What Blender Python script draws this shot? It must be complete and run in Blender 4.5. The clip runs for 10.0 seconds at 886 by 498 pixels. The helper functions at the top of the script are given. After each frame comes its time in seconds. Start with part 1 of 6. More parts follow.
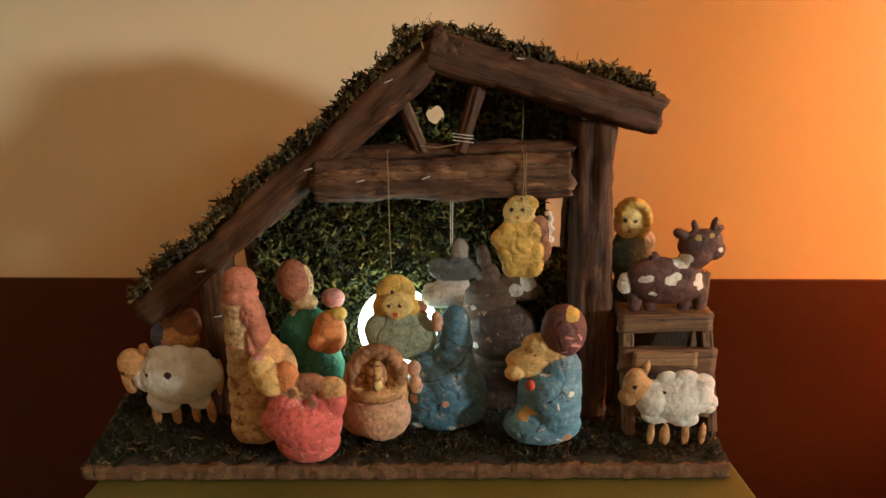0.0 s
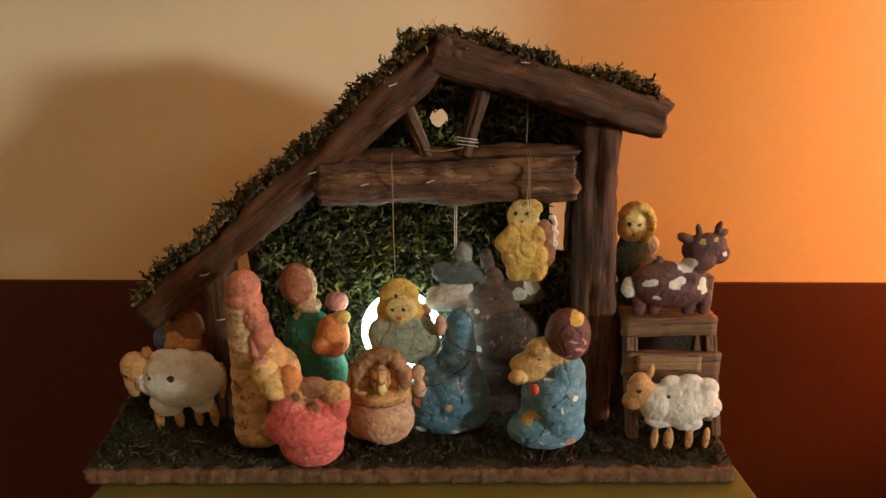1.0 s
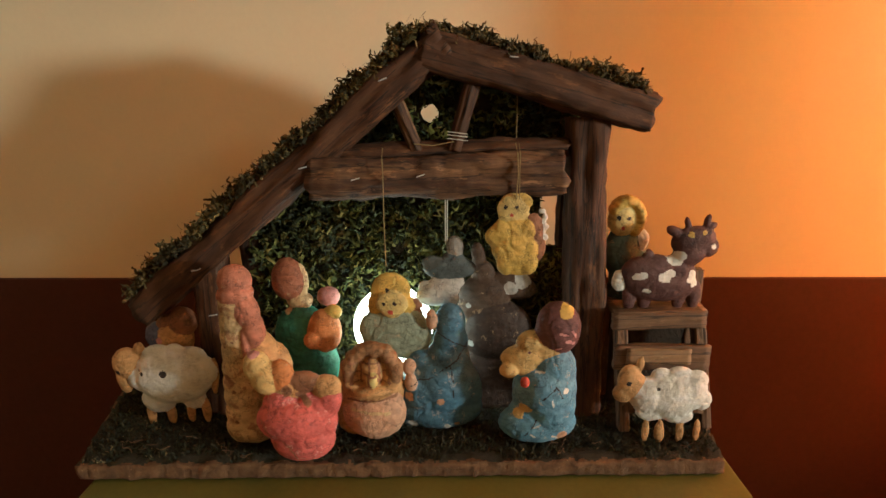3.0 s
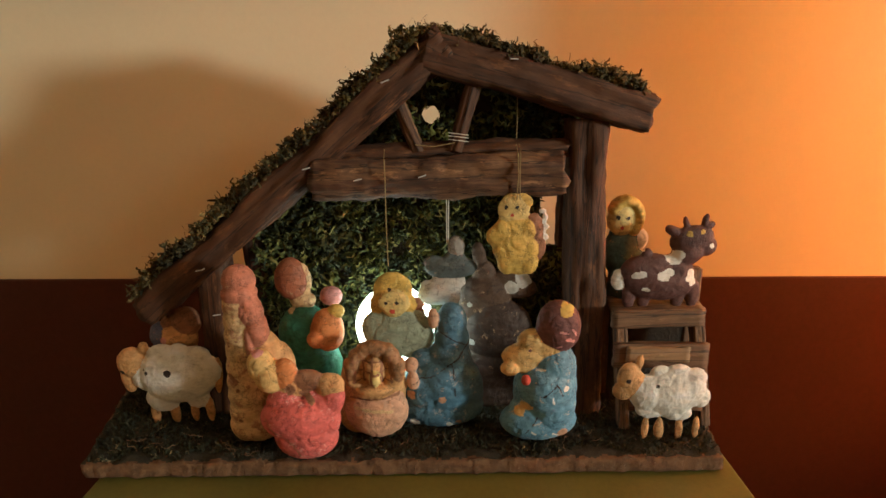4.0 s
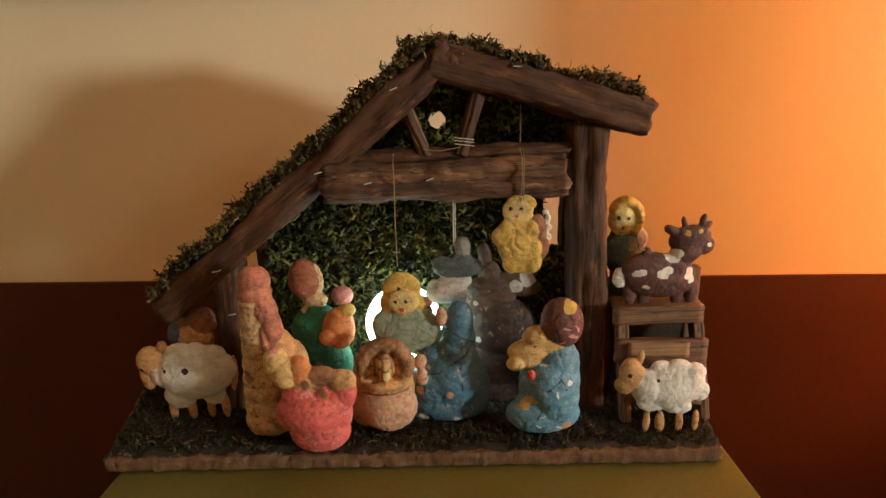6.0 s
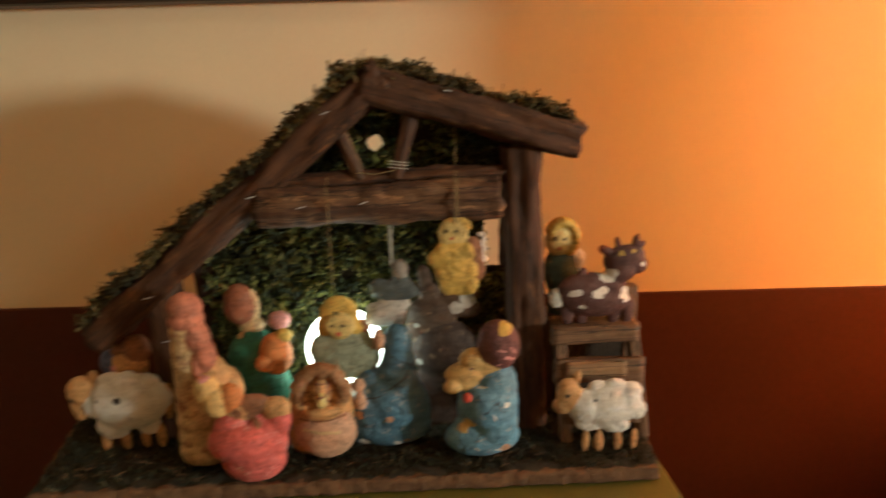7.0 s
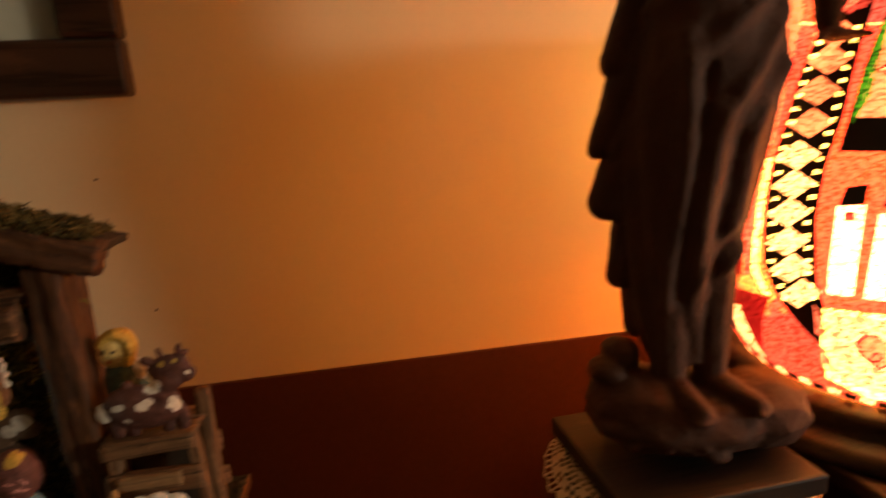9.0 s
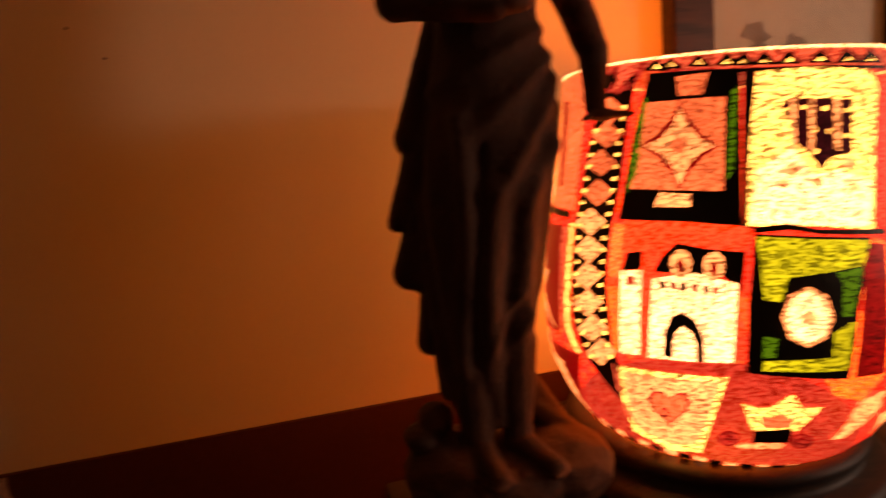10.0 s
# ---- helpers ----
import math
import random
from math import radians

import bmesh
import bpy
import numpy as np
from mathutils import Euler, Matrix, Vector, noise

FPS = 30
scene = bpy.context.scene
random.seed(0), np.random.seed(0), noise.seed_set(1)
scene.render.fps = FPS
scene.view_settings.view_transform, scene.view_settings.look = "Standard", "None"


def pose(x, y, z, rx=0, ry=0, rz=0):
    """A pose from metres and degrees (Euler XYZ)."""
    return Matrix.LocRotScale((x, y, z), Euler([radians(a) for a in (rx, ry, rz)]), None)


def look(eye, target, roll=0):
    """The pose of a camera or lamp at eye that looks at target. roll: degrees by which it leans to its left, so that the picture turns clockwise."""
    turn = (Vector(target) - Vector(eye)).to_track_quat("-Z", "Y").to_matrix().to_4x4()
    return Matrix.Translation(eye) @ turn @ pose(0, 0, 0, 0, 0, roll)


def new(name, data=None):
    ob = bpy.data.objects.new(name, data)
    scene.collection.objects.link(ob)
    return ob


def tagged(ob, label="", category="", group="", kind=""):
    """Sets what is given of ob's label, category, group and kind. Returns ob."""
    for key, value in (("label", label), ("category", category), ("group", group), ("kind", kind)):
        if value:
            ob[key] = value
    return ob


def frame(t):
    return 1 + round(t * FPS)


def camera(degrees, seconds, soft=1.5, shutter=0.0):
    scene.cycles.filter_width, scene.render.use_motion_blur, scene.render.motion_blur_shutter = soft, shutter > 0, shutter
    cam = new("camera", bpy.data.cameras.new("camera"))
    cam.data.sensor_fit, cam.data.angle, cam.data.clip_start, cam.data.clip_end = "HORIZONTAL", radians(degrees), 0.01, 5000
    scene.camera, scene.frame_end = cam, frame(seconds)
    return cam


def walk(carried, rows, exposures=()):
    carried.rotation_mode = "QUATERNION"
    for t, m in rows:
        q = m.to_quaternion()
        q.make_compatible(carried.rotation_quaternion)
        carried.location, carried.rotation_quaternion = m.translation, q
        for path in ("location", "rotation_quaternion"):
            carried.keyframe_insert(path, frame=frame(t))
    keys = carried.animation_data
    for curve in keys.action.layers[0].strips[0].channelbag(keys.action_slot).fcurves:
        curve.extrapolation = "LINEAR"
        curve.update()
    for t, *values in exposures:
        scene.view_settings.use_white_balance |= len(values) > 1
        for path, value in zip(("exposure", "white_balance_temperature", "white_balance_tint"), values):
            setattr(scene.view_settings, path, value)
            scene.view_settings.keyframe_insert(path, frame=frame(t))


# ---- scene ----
cam = camera(76.4, 10.0, shutter=0.8)
PATH = [
    (0, (0.033, 0.014, 0.427), (-0.007, 1.932, -0.139), -1.0),
    (0.5, (0.03, 0.014, 0.427), (-0.01, 1.934, -0.131), -1.0),
    (1, (0.03, 0.015, 0.429), (-0.007, 1.933, -0.136), -0.9),
    (1.5, (0.032, 0.016, 0.427), (-0.001, 1.934, -0.139), -1.0),
    (2, (0.035, 0.019, 0.427), (0.006, 1.938, -0.138), -0.9),
    (2.5, (0.035, 0.016, 0.425), (0.004, 1.935, -0.138), -1.0),
    (4, (0.033, 0.008, 0.425), (0.007, 1.929, -0.13), -1.2),
    (4.5, (0.033, 0.007, 0.425), (0.004, 1.929, -0.128), -1.2),
    (5, (0.029, 0.006, 0.427), (-0.005, 1.928, -0.127), -1.4),
    (6.5, (0.034, -0.009, 0.428), (0.005, 1.92, -0.1), -1.9),
    (7, (0.058, -0.004, 0.432), (0.102, 1.932, -0.068), -1.8),
    (7.5, (0.11, -0.002, 0.437), (0.295, 1.929, -0.049), -2.0),
    (8, (0.182, -0.011, 0.45), (0.454, 1.917, -0.01), -2.2),
    (8.5, (0.238, -0.024, 0.461), (0.565, 1.905, 0.048), -3.0),
    (9, (0.309, -0.032, 0.47), (0.671, 1.895, 0.073), -3.8),
    (9.5, (0.361, -0.043, 0.486), (0.788, 1.882, 0.152), -4.4),
    (10, (0.41, -0.06, 0.491), (0.955, 1.842, 0.198), -4.9),
]
EXPOSURE = [(0, 0.0, 5700, 4), (6.3, 0.0, 5700, 4), (7.0, -0.12, 6000, 5), (7.5, -0.5, 6700, 8), (8.0, -0.9, 7200, 11), (8.5, -1.1, 7300, 12), (9.0, -1.45, 7300, 14), (9.5, -2.05, 8000, 28), (10, -2.8, 9600, 54)]
walk(cam, [(t, look(eye, target, roll)) for t, eye, target, roll in PATH], EXPOSURE)

# ---- light ----
world = bpy.data.worlds.new("room_dusk")
world.use_nodes = True
world.node_tree.nodes["Background"].inputs[0].default_value = (1.0, 0.8, 0.6, 1)
world.node_tree.nodes["Background"].inputs[1].default_value = 0.02
scene.world = world


def lamp(name, kind, place, watts, colour, size):
    data = bpy.data.lights.new(name, kind)
    data.energy, data.color = watts, colour
    if kind == "POINT":
        data.shadow_soft_size = size
    ob = new(name, data)
    ob.location = place
    return ob


# unseen fill light, added only to lift the room's ambient level
lamp("room_fill", "POINT", (2.4, -1.1, 1.60), 27, (1.0, 0.90, 0.67), 0.20)
lamp("table_lamp_bulb", "POINT", (0.765, 0.335, 0.425), 38, (1.0, 0.275, 0.030), 0.085)
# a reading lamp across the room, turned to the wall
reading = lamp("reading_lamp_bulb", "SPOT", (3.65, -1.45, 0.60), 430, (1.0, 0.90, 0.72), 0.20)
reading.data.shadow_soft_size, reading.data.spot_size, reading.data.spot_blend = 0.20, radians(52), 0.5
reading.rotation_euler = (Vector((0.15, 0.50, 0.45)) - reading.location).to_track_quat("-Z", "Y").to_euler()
GLOW = 4.6      # table lamp's shade
WHITE_GLOBE = 7.5


# ---- materials ----
def nodes_of(name):
    m = bpy.data.materials.new(name)
    m.use_nodes = True
    t = m.node_tree
    return m, t, t.nodes, t.links, t.nodes["Principled BSDF"]


def ramp(n, l, source, stops):
    r = n.new("ShaderNodeValToRGB")
    while len(r.color_ramp.elements) < len(stops):
        r.color_ramp.elements.new(0.5)
    for e, (p, c) in zip(r.color_ramp.elements, stops):
        e.position, e.color = p, (*c, 1)
    l.new(source, r.inputs[0])
    return r.outputs[0]


def noise_tex(n, l, vec, scale, detail=4.0, rough=0.6):
    x = n.new("ShaderNodeTexNoise")
    x.inputs["Scale"].default_value, x.inputs["Detail"].default_value, x.inputs["Roughness"].default_value = scale, detail, rough
    l.new(vec, x.inputs["Vector"])
    return x.outputs["Fac"]


def mixed(n, l, fac, a, b):
    x = n.new("ShaderNodeMix")
    x.data_type = "RGBA"
    for s, v in ((x.inputs["Factor"], fac), (x.inputs["A"], a), (x.inputs["B"], b)):
        if isinstance(v, (tuple, float, int)):
            s.default_value = v if not isinstance(v, tuple) else (*v, 1)
        else:
            l.new(v, s)
    return x.outputs["Result"]


def bump(n, l, bsdf, height, strength, distance):
    x = n.new("ShaderNodeBump")
    x.inputs["Strength"].default_value, x.inputs["Distance"].default_value = strength, distance
    l.new(height, x.inputs["Height"])
    l.new(x.outputs[0], bsdf.inputs["Normal"])


def coords(n, l, scale=(1, 1, 1), which="Object"):
    c, m = n.new("ShaderNodeTexCoord"), n.new("ShaderNodeMapping")
    m.inputs["Scale"].default_value = scale
    l.new(c.outputs[which], m.inputs[0])
    return m.outputs[0]


def speckled(name, dark, light, scale, rough=0.8, relief=0.3, depth=0.001, fine=None, wear=None, wear_at=0.62, metal=0.0, grain=0.3, cracks=0.0):
    """Two tones in uneven cloud and grain, with fine relief and, where given, worn patches."""
    m, t, n, l, b = nodes_of(name)
    v = coords(n, l)
    big, small = noise_tex(n, l, v, scale), noise_tex(n, l, v, fine or scale * 7, 6, 0.7)
    col = ramp(n, l, big, [(0.3, dark), (0.7, light)])
    mid = tuple((p + q) / 2 for p, q in zip(dark, light))
    col = mixed(n, l, grain, col, ramp(n, l, small, [(0.3, tuple(c * 0.6 for c in mid)), (0.7, tuple(min(1, c * 1.3) for c in mid))]))
    if wear:
        w = noise_tex(n, l, v, scale * 2.3, 8, 0.75)
        col = mixed(n, l, ramp(n, l, w, [(wear_at, (0, 0, 0)), (wear_at + 0.05, (1, 1, 1))]), col, wear)
    if cracks:
        line = noise_tex(n, l, v, scale * 0.8, 3, 0.6)
        k = cracks
        col = mixed(n, l, ramp(n, l, line, [(0.488, (0, 0, 0)), (0.5, (k, k, k)), (0.512, (0, 0, 0))]), col, tuple(c * 0.22 for c in dark))
        pale = noise_tex(n, l, v, scale * 0.35, 5, 0.7)
        col = mixed(n, l, ramp(n, l, pale, [(0.52, (0, 0, 0)), (0.75, (0.55, 0.55, 0.55))]), col, tuple(min(0.85, c * 1.25 + 0.045) for c in light))
    l.new(col, b.inputs["Base Color"])
    b.inputs["Roughness"].default_value, b.inputs["Metallic"].default_value = rough, metal
    bump(n, l, b, small, relief, depth)
    return m


def wooden(name, dark, light, rough=0.75, scale=1.0, relief=0.6):
    """Grain along the piece's own x."""
    m, t, n, l, b = nodes_of(name)
    v = coords(n, l, (14 * scale, 150 * scale, 150 * scale))
    grain = noise_tex(n, l, v, 1.0, 8, 0.7)
    cloud = noise_tex(n, l, coords(n, l), 45 * scale, 3)
    col = ramp(n, l, grain, [(0.28, tuple(c * 0.35 for c in dark)), (0.45, dark), (0.72, light)])
    col = mixed(n, l, ramp(n, l, cloud, [(0.35, (0, 0, 0)), (0.75, (0.6, 0.6, 0.6))]), col, tuple(c * 0.55 for c in dark))
    flake = noise_tex(n, l, coords(n, l, (30 * scale, 95 * scale, 95 * scale)), 1.0, 6, 0.75)
    col = mixed(n, l, ramp(n, l, flake, [(0.58, (0, 0, 0)), (0.66, (0.7, 0.7, 0.7))]), col, tuple(c * 1.35 for c in light))
    slit = noise_tex(n, l, coords(n, l, (7 * scale, 130 * scale, 130 * scale)), 1.0, 3, 0.6)
    col = mixed(n, l, ramp(n, l, slit, [(0.47, (0, 0, 0)), (0.495, (0.9, 0.9, 0.9)), (0.52, (0, 0, 0))]), col, tuple(c * 0.12 for c in dark))
    l.new(col, b.inputs["Base Color"])
    b.inputs["Roughness"].default_value = rough
    bump(n, l, b, mixed(n, l, flake, grain, slit), relief, 0.0026)
    return m


def island_tones(name, stops, rough=0.8):
    m, t, n, l, b = nodes_of(name)
    g = n.new("ShaderNodeNewGeometry")
    col = ramp(n, l, g.outputs["Random Per Island"], stops)
    w = noise_tex(n, l, coords(n, l), 35, 3)
    col = mixed(n, l, ramp(n, l, w, [(0.42, (0, 0, 0)), (0.62, (0.75, 0.75, 0.75))]), col, tuple(c * 0.5 for c in stops[0][1]))
    l.new(col, b.inputs["Base Color"])
    b.inputs["Roughness"].default_value = rough
    return m


def glass_glow(name, colour, strength, streak=0.55):
    """Painted glass lit from within: a beaded, streaky glow over a gloss."""
    m, t, n, l, b = nodes_of(name)
    v = coords(n, l, (290, 290, 620))
    s = noise_tex(n, l, v, 1.0, 3, 0.6)
    big = noise_tex(n, l, coords(n, l), 16, 2)
    k = ramp(n, l, s, [(0.455, (0.6 * (1 - streak),) * 3), (0.525, (1.18, 1.18, 1.18))])
    k2 = ramp(n, l, big, [(0.25, (0.6, 0.6, 0.6)), (0.75, (1.25, 1.25, 1.25))])
    x = n.new("ShaderNodeMix")
    x.data_type, x.blend_type = "RGBA", "MULTIPLY"
    x.inputs["Factor"].default_value = 1
    l.new(k, x.inputs["A"]), l.new(k2, x.inputs["B"])
    y = n.new("ShaderNodeMix")
    y.data_type, y.blend_type = "RGBA", "MULTIPLY"
    y.inputs["Factor"].default_value = 1
    l.new(x.outputs["Result"], y.inputs["A"])
    y.inputs["B"].default_value = (*colour, 1)
    l.new(y.outputs["Result"], b.inputs["Emission Color"])
    b.inputs["Emission Strength"].default_value = strength * GLOW
    b.inputs["Base Color"].default_value = (*[c * 0.4 for c in colour], 1)
    b.inputs["Roughness"].default_value = 0.35
    return m


def clay_paint(name, colour, chip=(0.45, 0.30, 0.17), at=0.66, cracks=0.55):
    """Brushed poster paint on clay: uneven cover, scuffs down to the clay, dark hair cracks and dusty pale patches."""
    m, t, n, l, b = nodes_of("clay_" + name)
    v = coords(n, l)
    brush = noise_tex(n, l, coords(n, l, (90, 90, 150)), 1.0, 6, 0.7)
    fine = noise_tex(n, l, v, 520, 5, 0.7)
    col = ramp(n, l, brush, [(0.30, tuple(c * 0.60 for c in colour)), (0.50, tuple(c * 0.92 for c in colour)), (0.70, tuple(min(0.85, c * 1.22 + 0.02) for c in colour))])
    dust = noise_tex(n, l, v, 48, 7, 0.75)
    col = mixed(n, l, ramp(n, l, dust, [(0.53, (0, 0, 0)), (0.68, (0.5, 0.5, 0.5))]), col, tuple(min(0.8, c * 1.15 + 0.05) for c in colour))
    scuff = noise_tex(n, l, v, 120, 8, 0.8)
    col = mixed(n, l, ramp(n, l, scuff, [(at - 0.05, (0, 0, 0)), (at - 0.02, (0.85, 0.85, 0.85))]), col, chip)
    lines = noise_tex(n, l, v, 62, 4, 0.65)
    k = cracks
    crack = ramp(n, l, lines, [(0.486, (0, 0, 0)), (0.5, (k, k, k)), (0.514, (0, 0, 0))])
    col = mixed(n, l, crack, col, tuple(c * 0.12 for c in colour))
    l.new(col, b.inputs["Base Color"])
    b.inputs["Roughness"].default_value = 0.66
    relief = mixed(n, l, 0.85, brush, fine)
    bump(n, l, b, mixed(n, l, crack, relief, (0.0, 0.0, 0.0)), 0.6, 0.0012)
    return m


M = {
    "wall": speckled("wall_paint", (0.71, 0.65, 0.45), (0.76, 0.70, 0.48), 3, 0.85, 0.08, 0.001, 260, grain=0.05),
    "dado": speckled("dado_paint", (0.066, 0.0235, 0.0140), (0.088, 0.0310, 0.0185), 4, 0.72, 0.1, 0.001, 180),
    "ceiling": speckled("ceiling_paint", (0.72, 0.70, 0.64), (0.78, 0.76, 0.70), 3, 0.9),
    "floor": wooden("floor_wood", (0.16, 0.09, 0.05), (0.26, 0.16, 0.09), 0.5, 0.1),
    "beam": wooden("beam_wood", (0.072, 0.027, 0.009), (0.158, 0.064, 0.022)),
    "log": wooden("log_wood", (0.085, 0.036, 0.015), (0.33, 0.175, 0.080)),
    "crate": wooden("crate_wood", (0.17, 0.09, 0.042), (0.30, 0.17, 0.085), 0.7),
    "cratelight": wooden("crate_wood_pale", (0.30, 0.18, 0.085), (0.44, 0.28, 0.14), 0.7),
    "darkwood": wooden("dark_wood", (0.016, 0.008, 0.0055), (0.036, 0.017, 0.010), 0.55, 0.3, 0.2),
    "framewood": wooden("frame_wood", (0.028, 0.013, 0.008), (0.060, 0.028, 0.016), 0.4, 0.3, 0.2),
    "chip": speckled("chipboard_edge", (0.09, 0.043, 0.019), (0.25, 0.13, 0.056), 160, 0.9, 0.8, 0.002, 600, (0.50, 0.34, 0.18), 0.63),
    "soil": speckled("mossy_board", (0.018, 0.016, 0.010), (0.06, 0.05, 0.028), 70, 0.95, 0.8, 0.003, 500),
    "olive": speckled("olive_paint", (0.105, 0.105, 0.020), (0.150, 0.145, 0.028), 14, 0.5, 0.2, 0.0006, 260, (0.04, 0.03, 0.02), 0.80),
    "moss": island_tones("roof_moss", [(0.0, (0.030, 0.026, 0.007)), (0.5, (0.100, 0.076, 0.016)), (0.85, (0.18, 0.125, 0.030)), (1.0, (0.25, 0.15, 0.05))]),
    "mossback": island_tones("wall_moss", [(0.0, (0.012, 0.018, 0.004)), (0.4, (0.055, 0.070, 0.012)), (0.8, (0.19, 0.19, 0.035)), (1.0, (0.36, 0.30, 0.09))]),
    "mossfloor": island_tones("floor_moss", [(0.0, (0.012, 0.016, 0.006)), (0.7, (0.035, 0.036, 0.012)), (0.95, (0.07, 0.06, 0.025)), (1.0, (0.30, 0.22, 0.10))]),
    "bark": speckled("bark_panel", (0.020, 0.014, 0.009), (0.06, 0.04, 0.022), 60, 0.95, 0.8, 0.003),
    "steel": speckled("staple_steel", (0.55, 0.55, 0.55), (0.8, 0.8, 0.8), 300, 0.25, 0.1, 0.0003, metal=0.25),
    "thread": speckled("thread", (0.24, 0.17, 0.07), (0.36, 0.27, 0.12), 500, 0.9),
    "whitethread": speckled("white_thread", (0.6, 0.56, 0.48), (0.75, 0.72, 0.64), 500, 0.9),
    "stone": speckled("statue_stone", (0.042, 0.0120, 0.0055), (0.074, 0.0235, 0.0105), 28, 0.8, 0.35, 0.002, 220),
    "lace": speckled("lace_thread", (0.55, 0.45, 0.32), (0.70, 0.60, 0.45), 120, 0.9, 0.6, 0.0008, 900),
    "paper": speckled("print_paper", (0.50, 0.53, 0.42), (0.66, 0.66, 0.54), 9, 0.6, 0.05),
    "ink": speckled("print_ink", (0.22, 0.22, 0.20), (0.40, 0.38, 0.34), 40, 0.8),
    "dot": speckled("nail_head", (0.03, 0.02, 0.015), (0.06, 0.04, 0.03), 300, 0.5),
}
M["dado"].node_tree.nodes["Principled BSDF"].inputs["Specular IOR Level"].default_value = 0.12
pane, t_, n_, l_, b_ = nodes_of("picture_glass")
b_.inputs["Transmission Weight"].default_value, b_.inputs["Roughness"].default_value, b_.inputs["IOR"].default_value = 1.0, 0.02, 1.45
M["pane"] = pane
globe, t_, n_, l_, b_ = nodes_of("frosted_globe")
b_.inputs["Base Color"].default_value = (0.9, 0.95, 0.9, 1)
b_.inputs["Emission Color"].default_value = (0.92, 1.0, 0.84, 1)
b_.inputs["Emission Strength"].default_value = WHITE_GLOBE
M["globe"] = globe
# the shade's painted glass
for key, colour, power, streak in (("coral", (1.0, 0.13, 0.055), 1.8, 0.6), ("red", (1.0, 0.075, 0.04), 1.0, 0.75), ("deepred", (0.60, 0.014, 0.010), 0.9, 0.6),
                                   ("orange", (1.0, 0.19, 0.06), 2.4, 0.4), ("amber", (1.0, 0.35, 0.11), 3.8, 0.7), ("ivory", (1.0, 0.50, 0.20), 7.0, 0.55),
                                   ("lemon", (1.0, 0.53, 0.11), 6.0, 0.85), ("lime", (0.50, 0.55, 0.02), 2.4, 0.75), ("leaf", (0.06, 0.26, 0.01), 1.3, 0.75), ("plum", (0.09, 0.008, 0.014), 0.6, 0.4)):
    M["g_" + key] = glass_glow("lit_glass_" + key, colour, power, streak)
# the bowl itself lets half of the bulb's light through
shell, t_, n_, l_, b_ = nodes_of("lit_glass_shell")
streaks = ramp(n_, l_, noise_tex(n_, l_, coords(n_, l_, (290, 290, 620)), 1.0, 3, 0.6), [(0.44, (0.55, 0.018, 0.010)), (0.54, (2.3, 0.20, 0.12))])
l_.new(streaks, b_.inputs["Emission Color"])
b_.inputs["Emission Strength"].default_value, b_.inputs["Roughness"].default_value = 1.0 * GLOW, 0.35
b_.inputs["Base Color"].default_value = (0.4, 0.03, 0.02, 1)
clear, both = n_.new("ShaderNodeBsdfTransparent"), n_.new("ShaderNodeMixShader")
clear.inputs[0].default_value = (1.0, 0.75, 0.5, 1)
both.inputs[0].default_value = 0.5
l_.new(b_.outputs[0], both.inputs[1]), l_.new(clear.outputs[0], both.inputs[2])
l_.new(both.outputs[0], n_["Material Output"].inputs["Surface"])
M["g_shell"] = shell
M["g_black"] = speckled("black_leading", (0.006, 0.004, 0.003), (0.014, 0.008, 0.006), 200, 0.4, 0.3, 0.0005)

CLAY = {k: clay_paint(k, c, *r) for k, c, *r in (
    ("white", (0.84, 0.82, 0.74), (0.55, 0.48, 0.38), 0.74, 0.15), ("tan", (0.62, 0.34, 0.13)), ("brownclay", (0.30, 0.13, 0.06), (0.50, 0.32, 0.18)), ("blueclay", (0.10, 0.12, 0.22)), ("pinkclay", (0.66, 0.30, 0.28)),
    ("cream", (0.66, 0.46, 0.23), (0.34, 0.16, 0.08), 0.585), ("rose", (0.46, 0.17, 0.10), (0.55, 0.36, 0.2)), ("hairbrown", (0.30, 0.10, 0.045)), ("green", (0.025, 0.17, 0.10), (0.20, 0.15, 0.08), 0.72),
    ("orange", (0.62, 0.22, 0.06)), ("yellow", (0.66, 0.44, 0.09), (0.36, 0.2, 0.06), 0.72), ("yellow2", (0.72, 0.55, 0.20), (0.36, 0.2, 0.06), 0.76), ("pink", (0.64, 0.13, 0.11), (0.72, 0.34, 0.30), 0.62), ("cream2", (0.72, 0.47, 0.17)),
    ("peach", (0.64, 0.36, 0.22)), ("bark", (0.34, 0.17, 0.07), (0.5, 0.3, 0.16)), ("blue", (0.09, 0.21, 0.31), (0.42, 0.42, 0.42), 0.62), ("blue2", (0.14, 0.31, 0.44), (0.55, 0.50, 0.42), 0.64), ("sage", (0.30, 0.34, 0.24)),
    ("grey", (0.36, 0.33, 0.29)), ("slate", (0.10, 0.12, 0.12)), ("palegrey", (0.50, 0.47, 0.42)), ("greybrown", (0.085, 0.042, 0.019)), ("oxbrown", (0.045, 0.020, 0.009)), ("cap", (0.15, 0.055, 0.05), (0.55, 0.33, 0.26), 0.74),
    ("cowbrown", (0.11, 0.042, 0.034), (0.2, 0.1, 0.09), 0.76), ("teal", (0.06, 0.12, 0.11)), ("red", (0.55, 0.07, 0.04)), ("dark", (0.03, 0.02, 0.018)))}


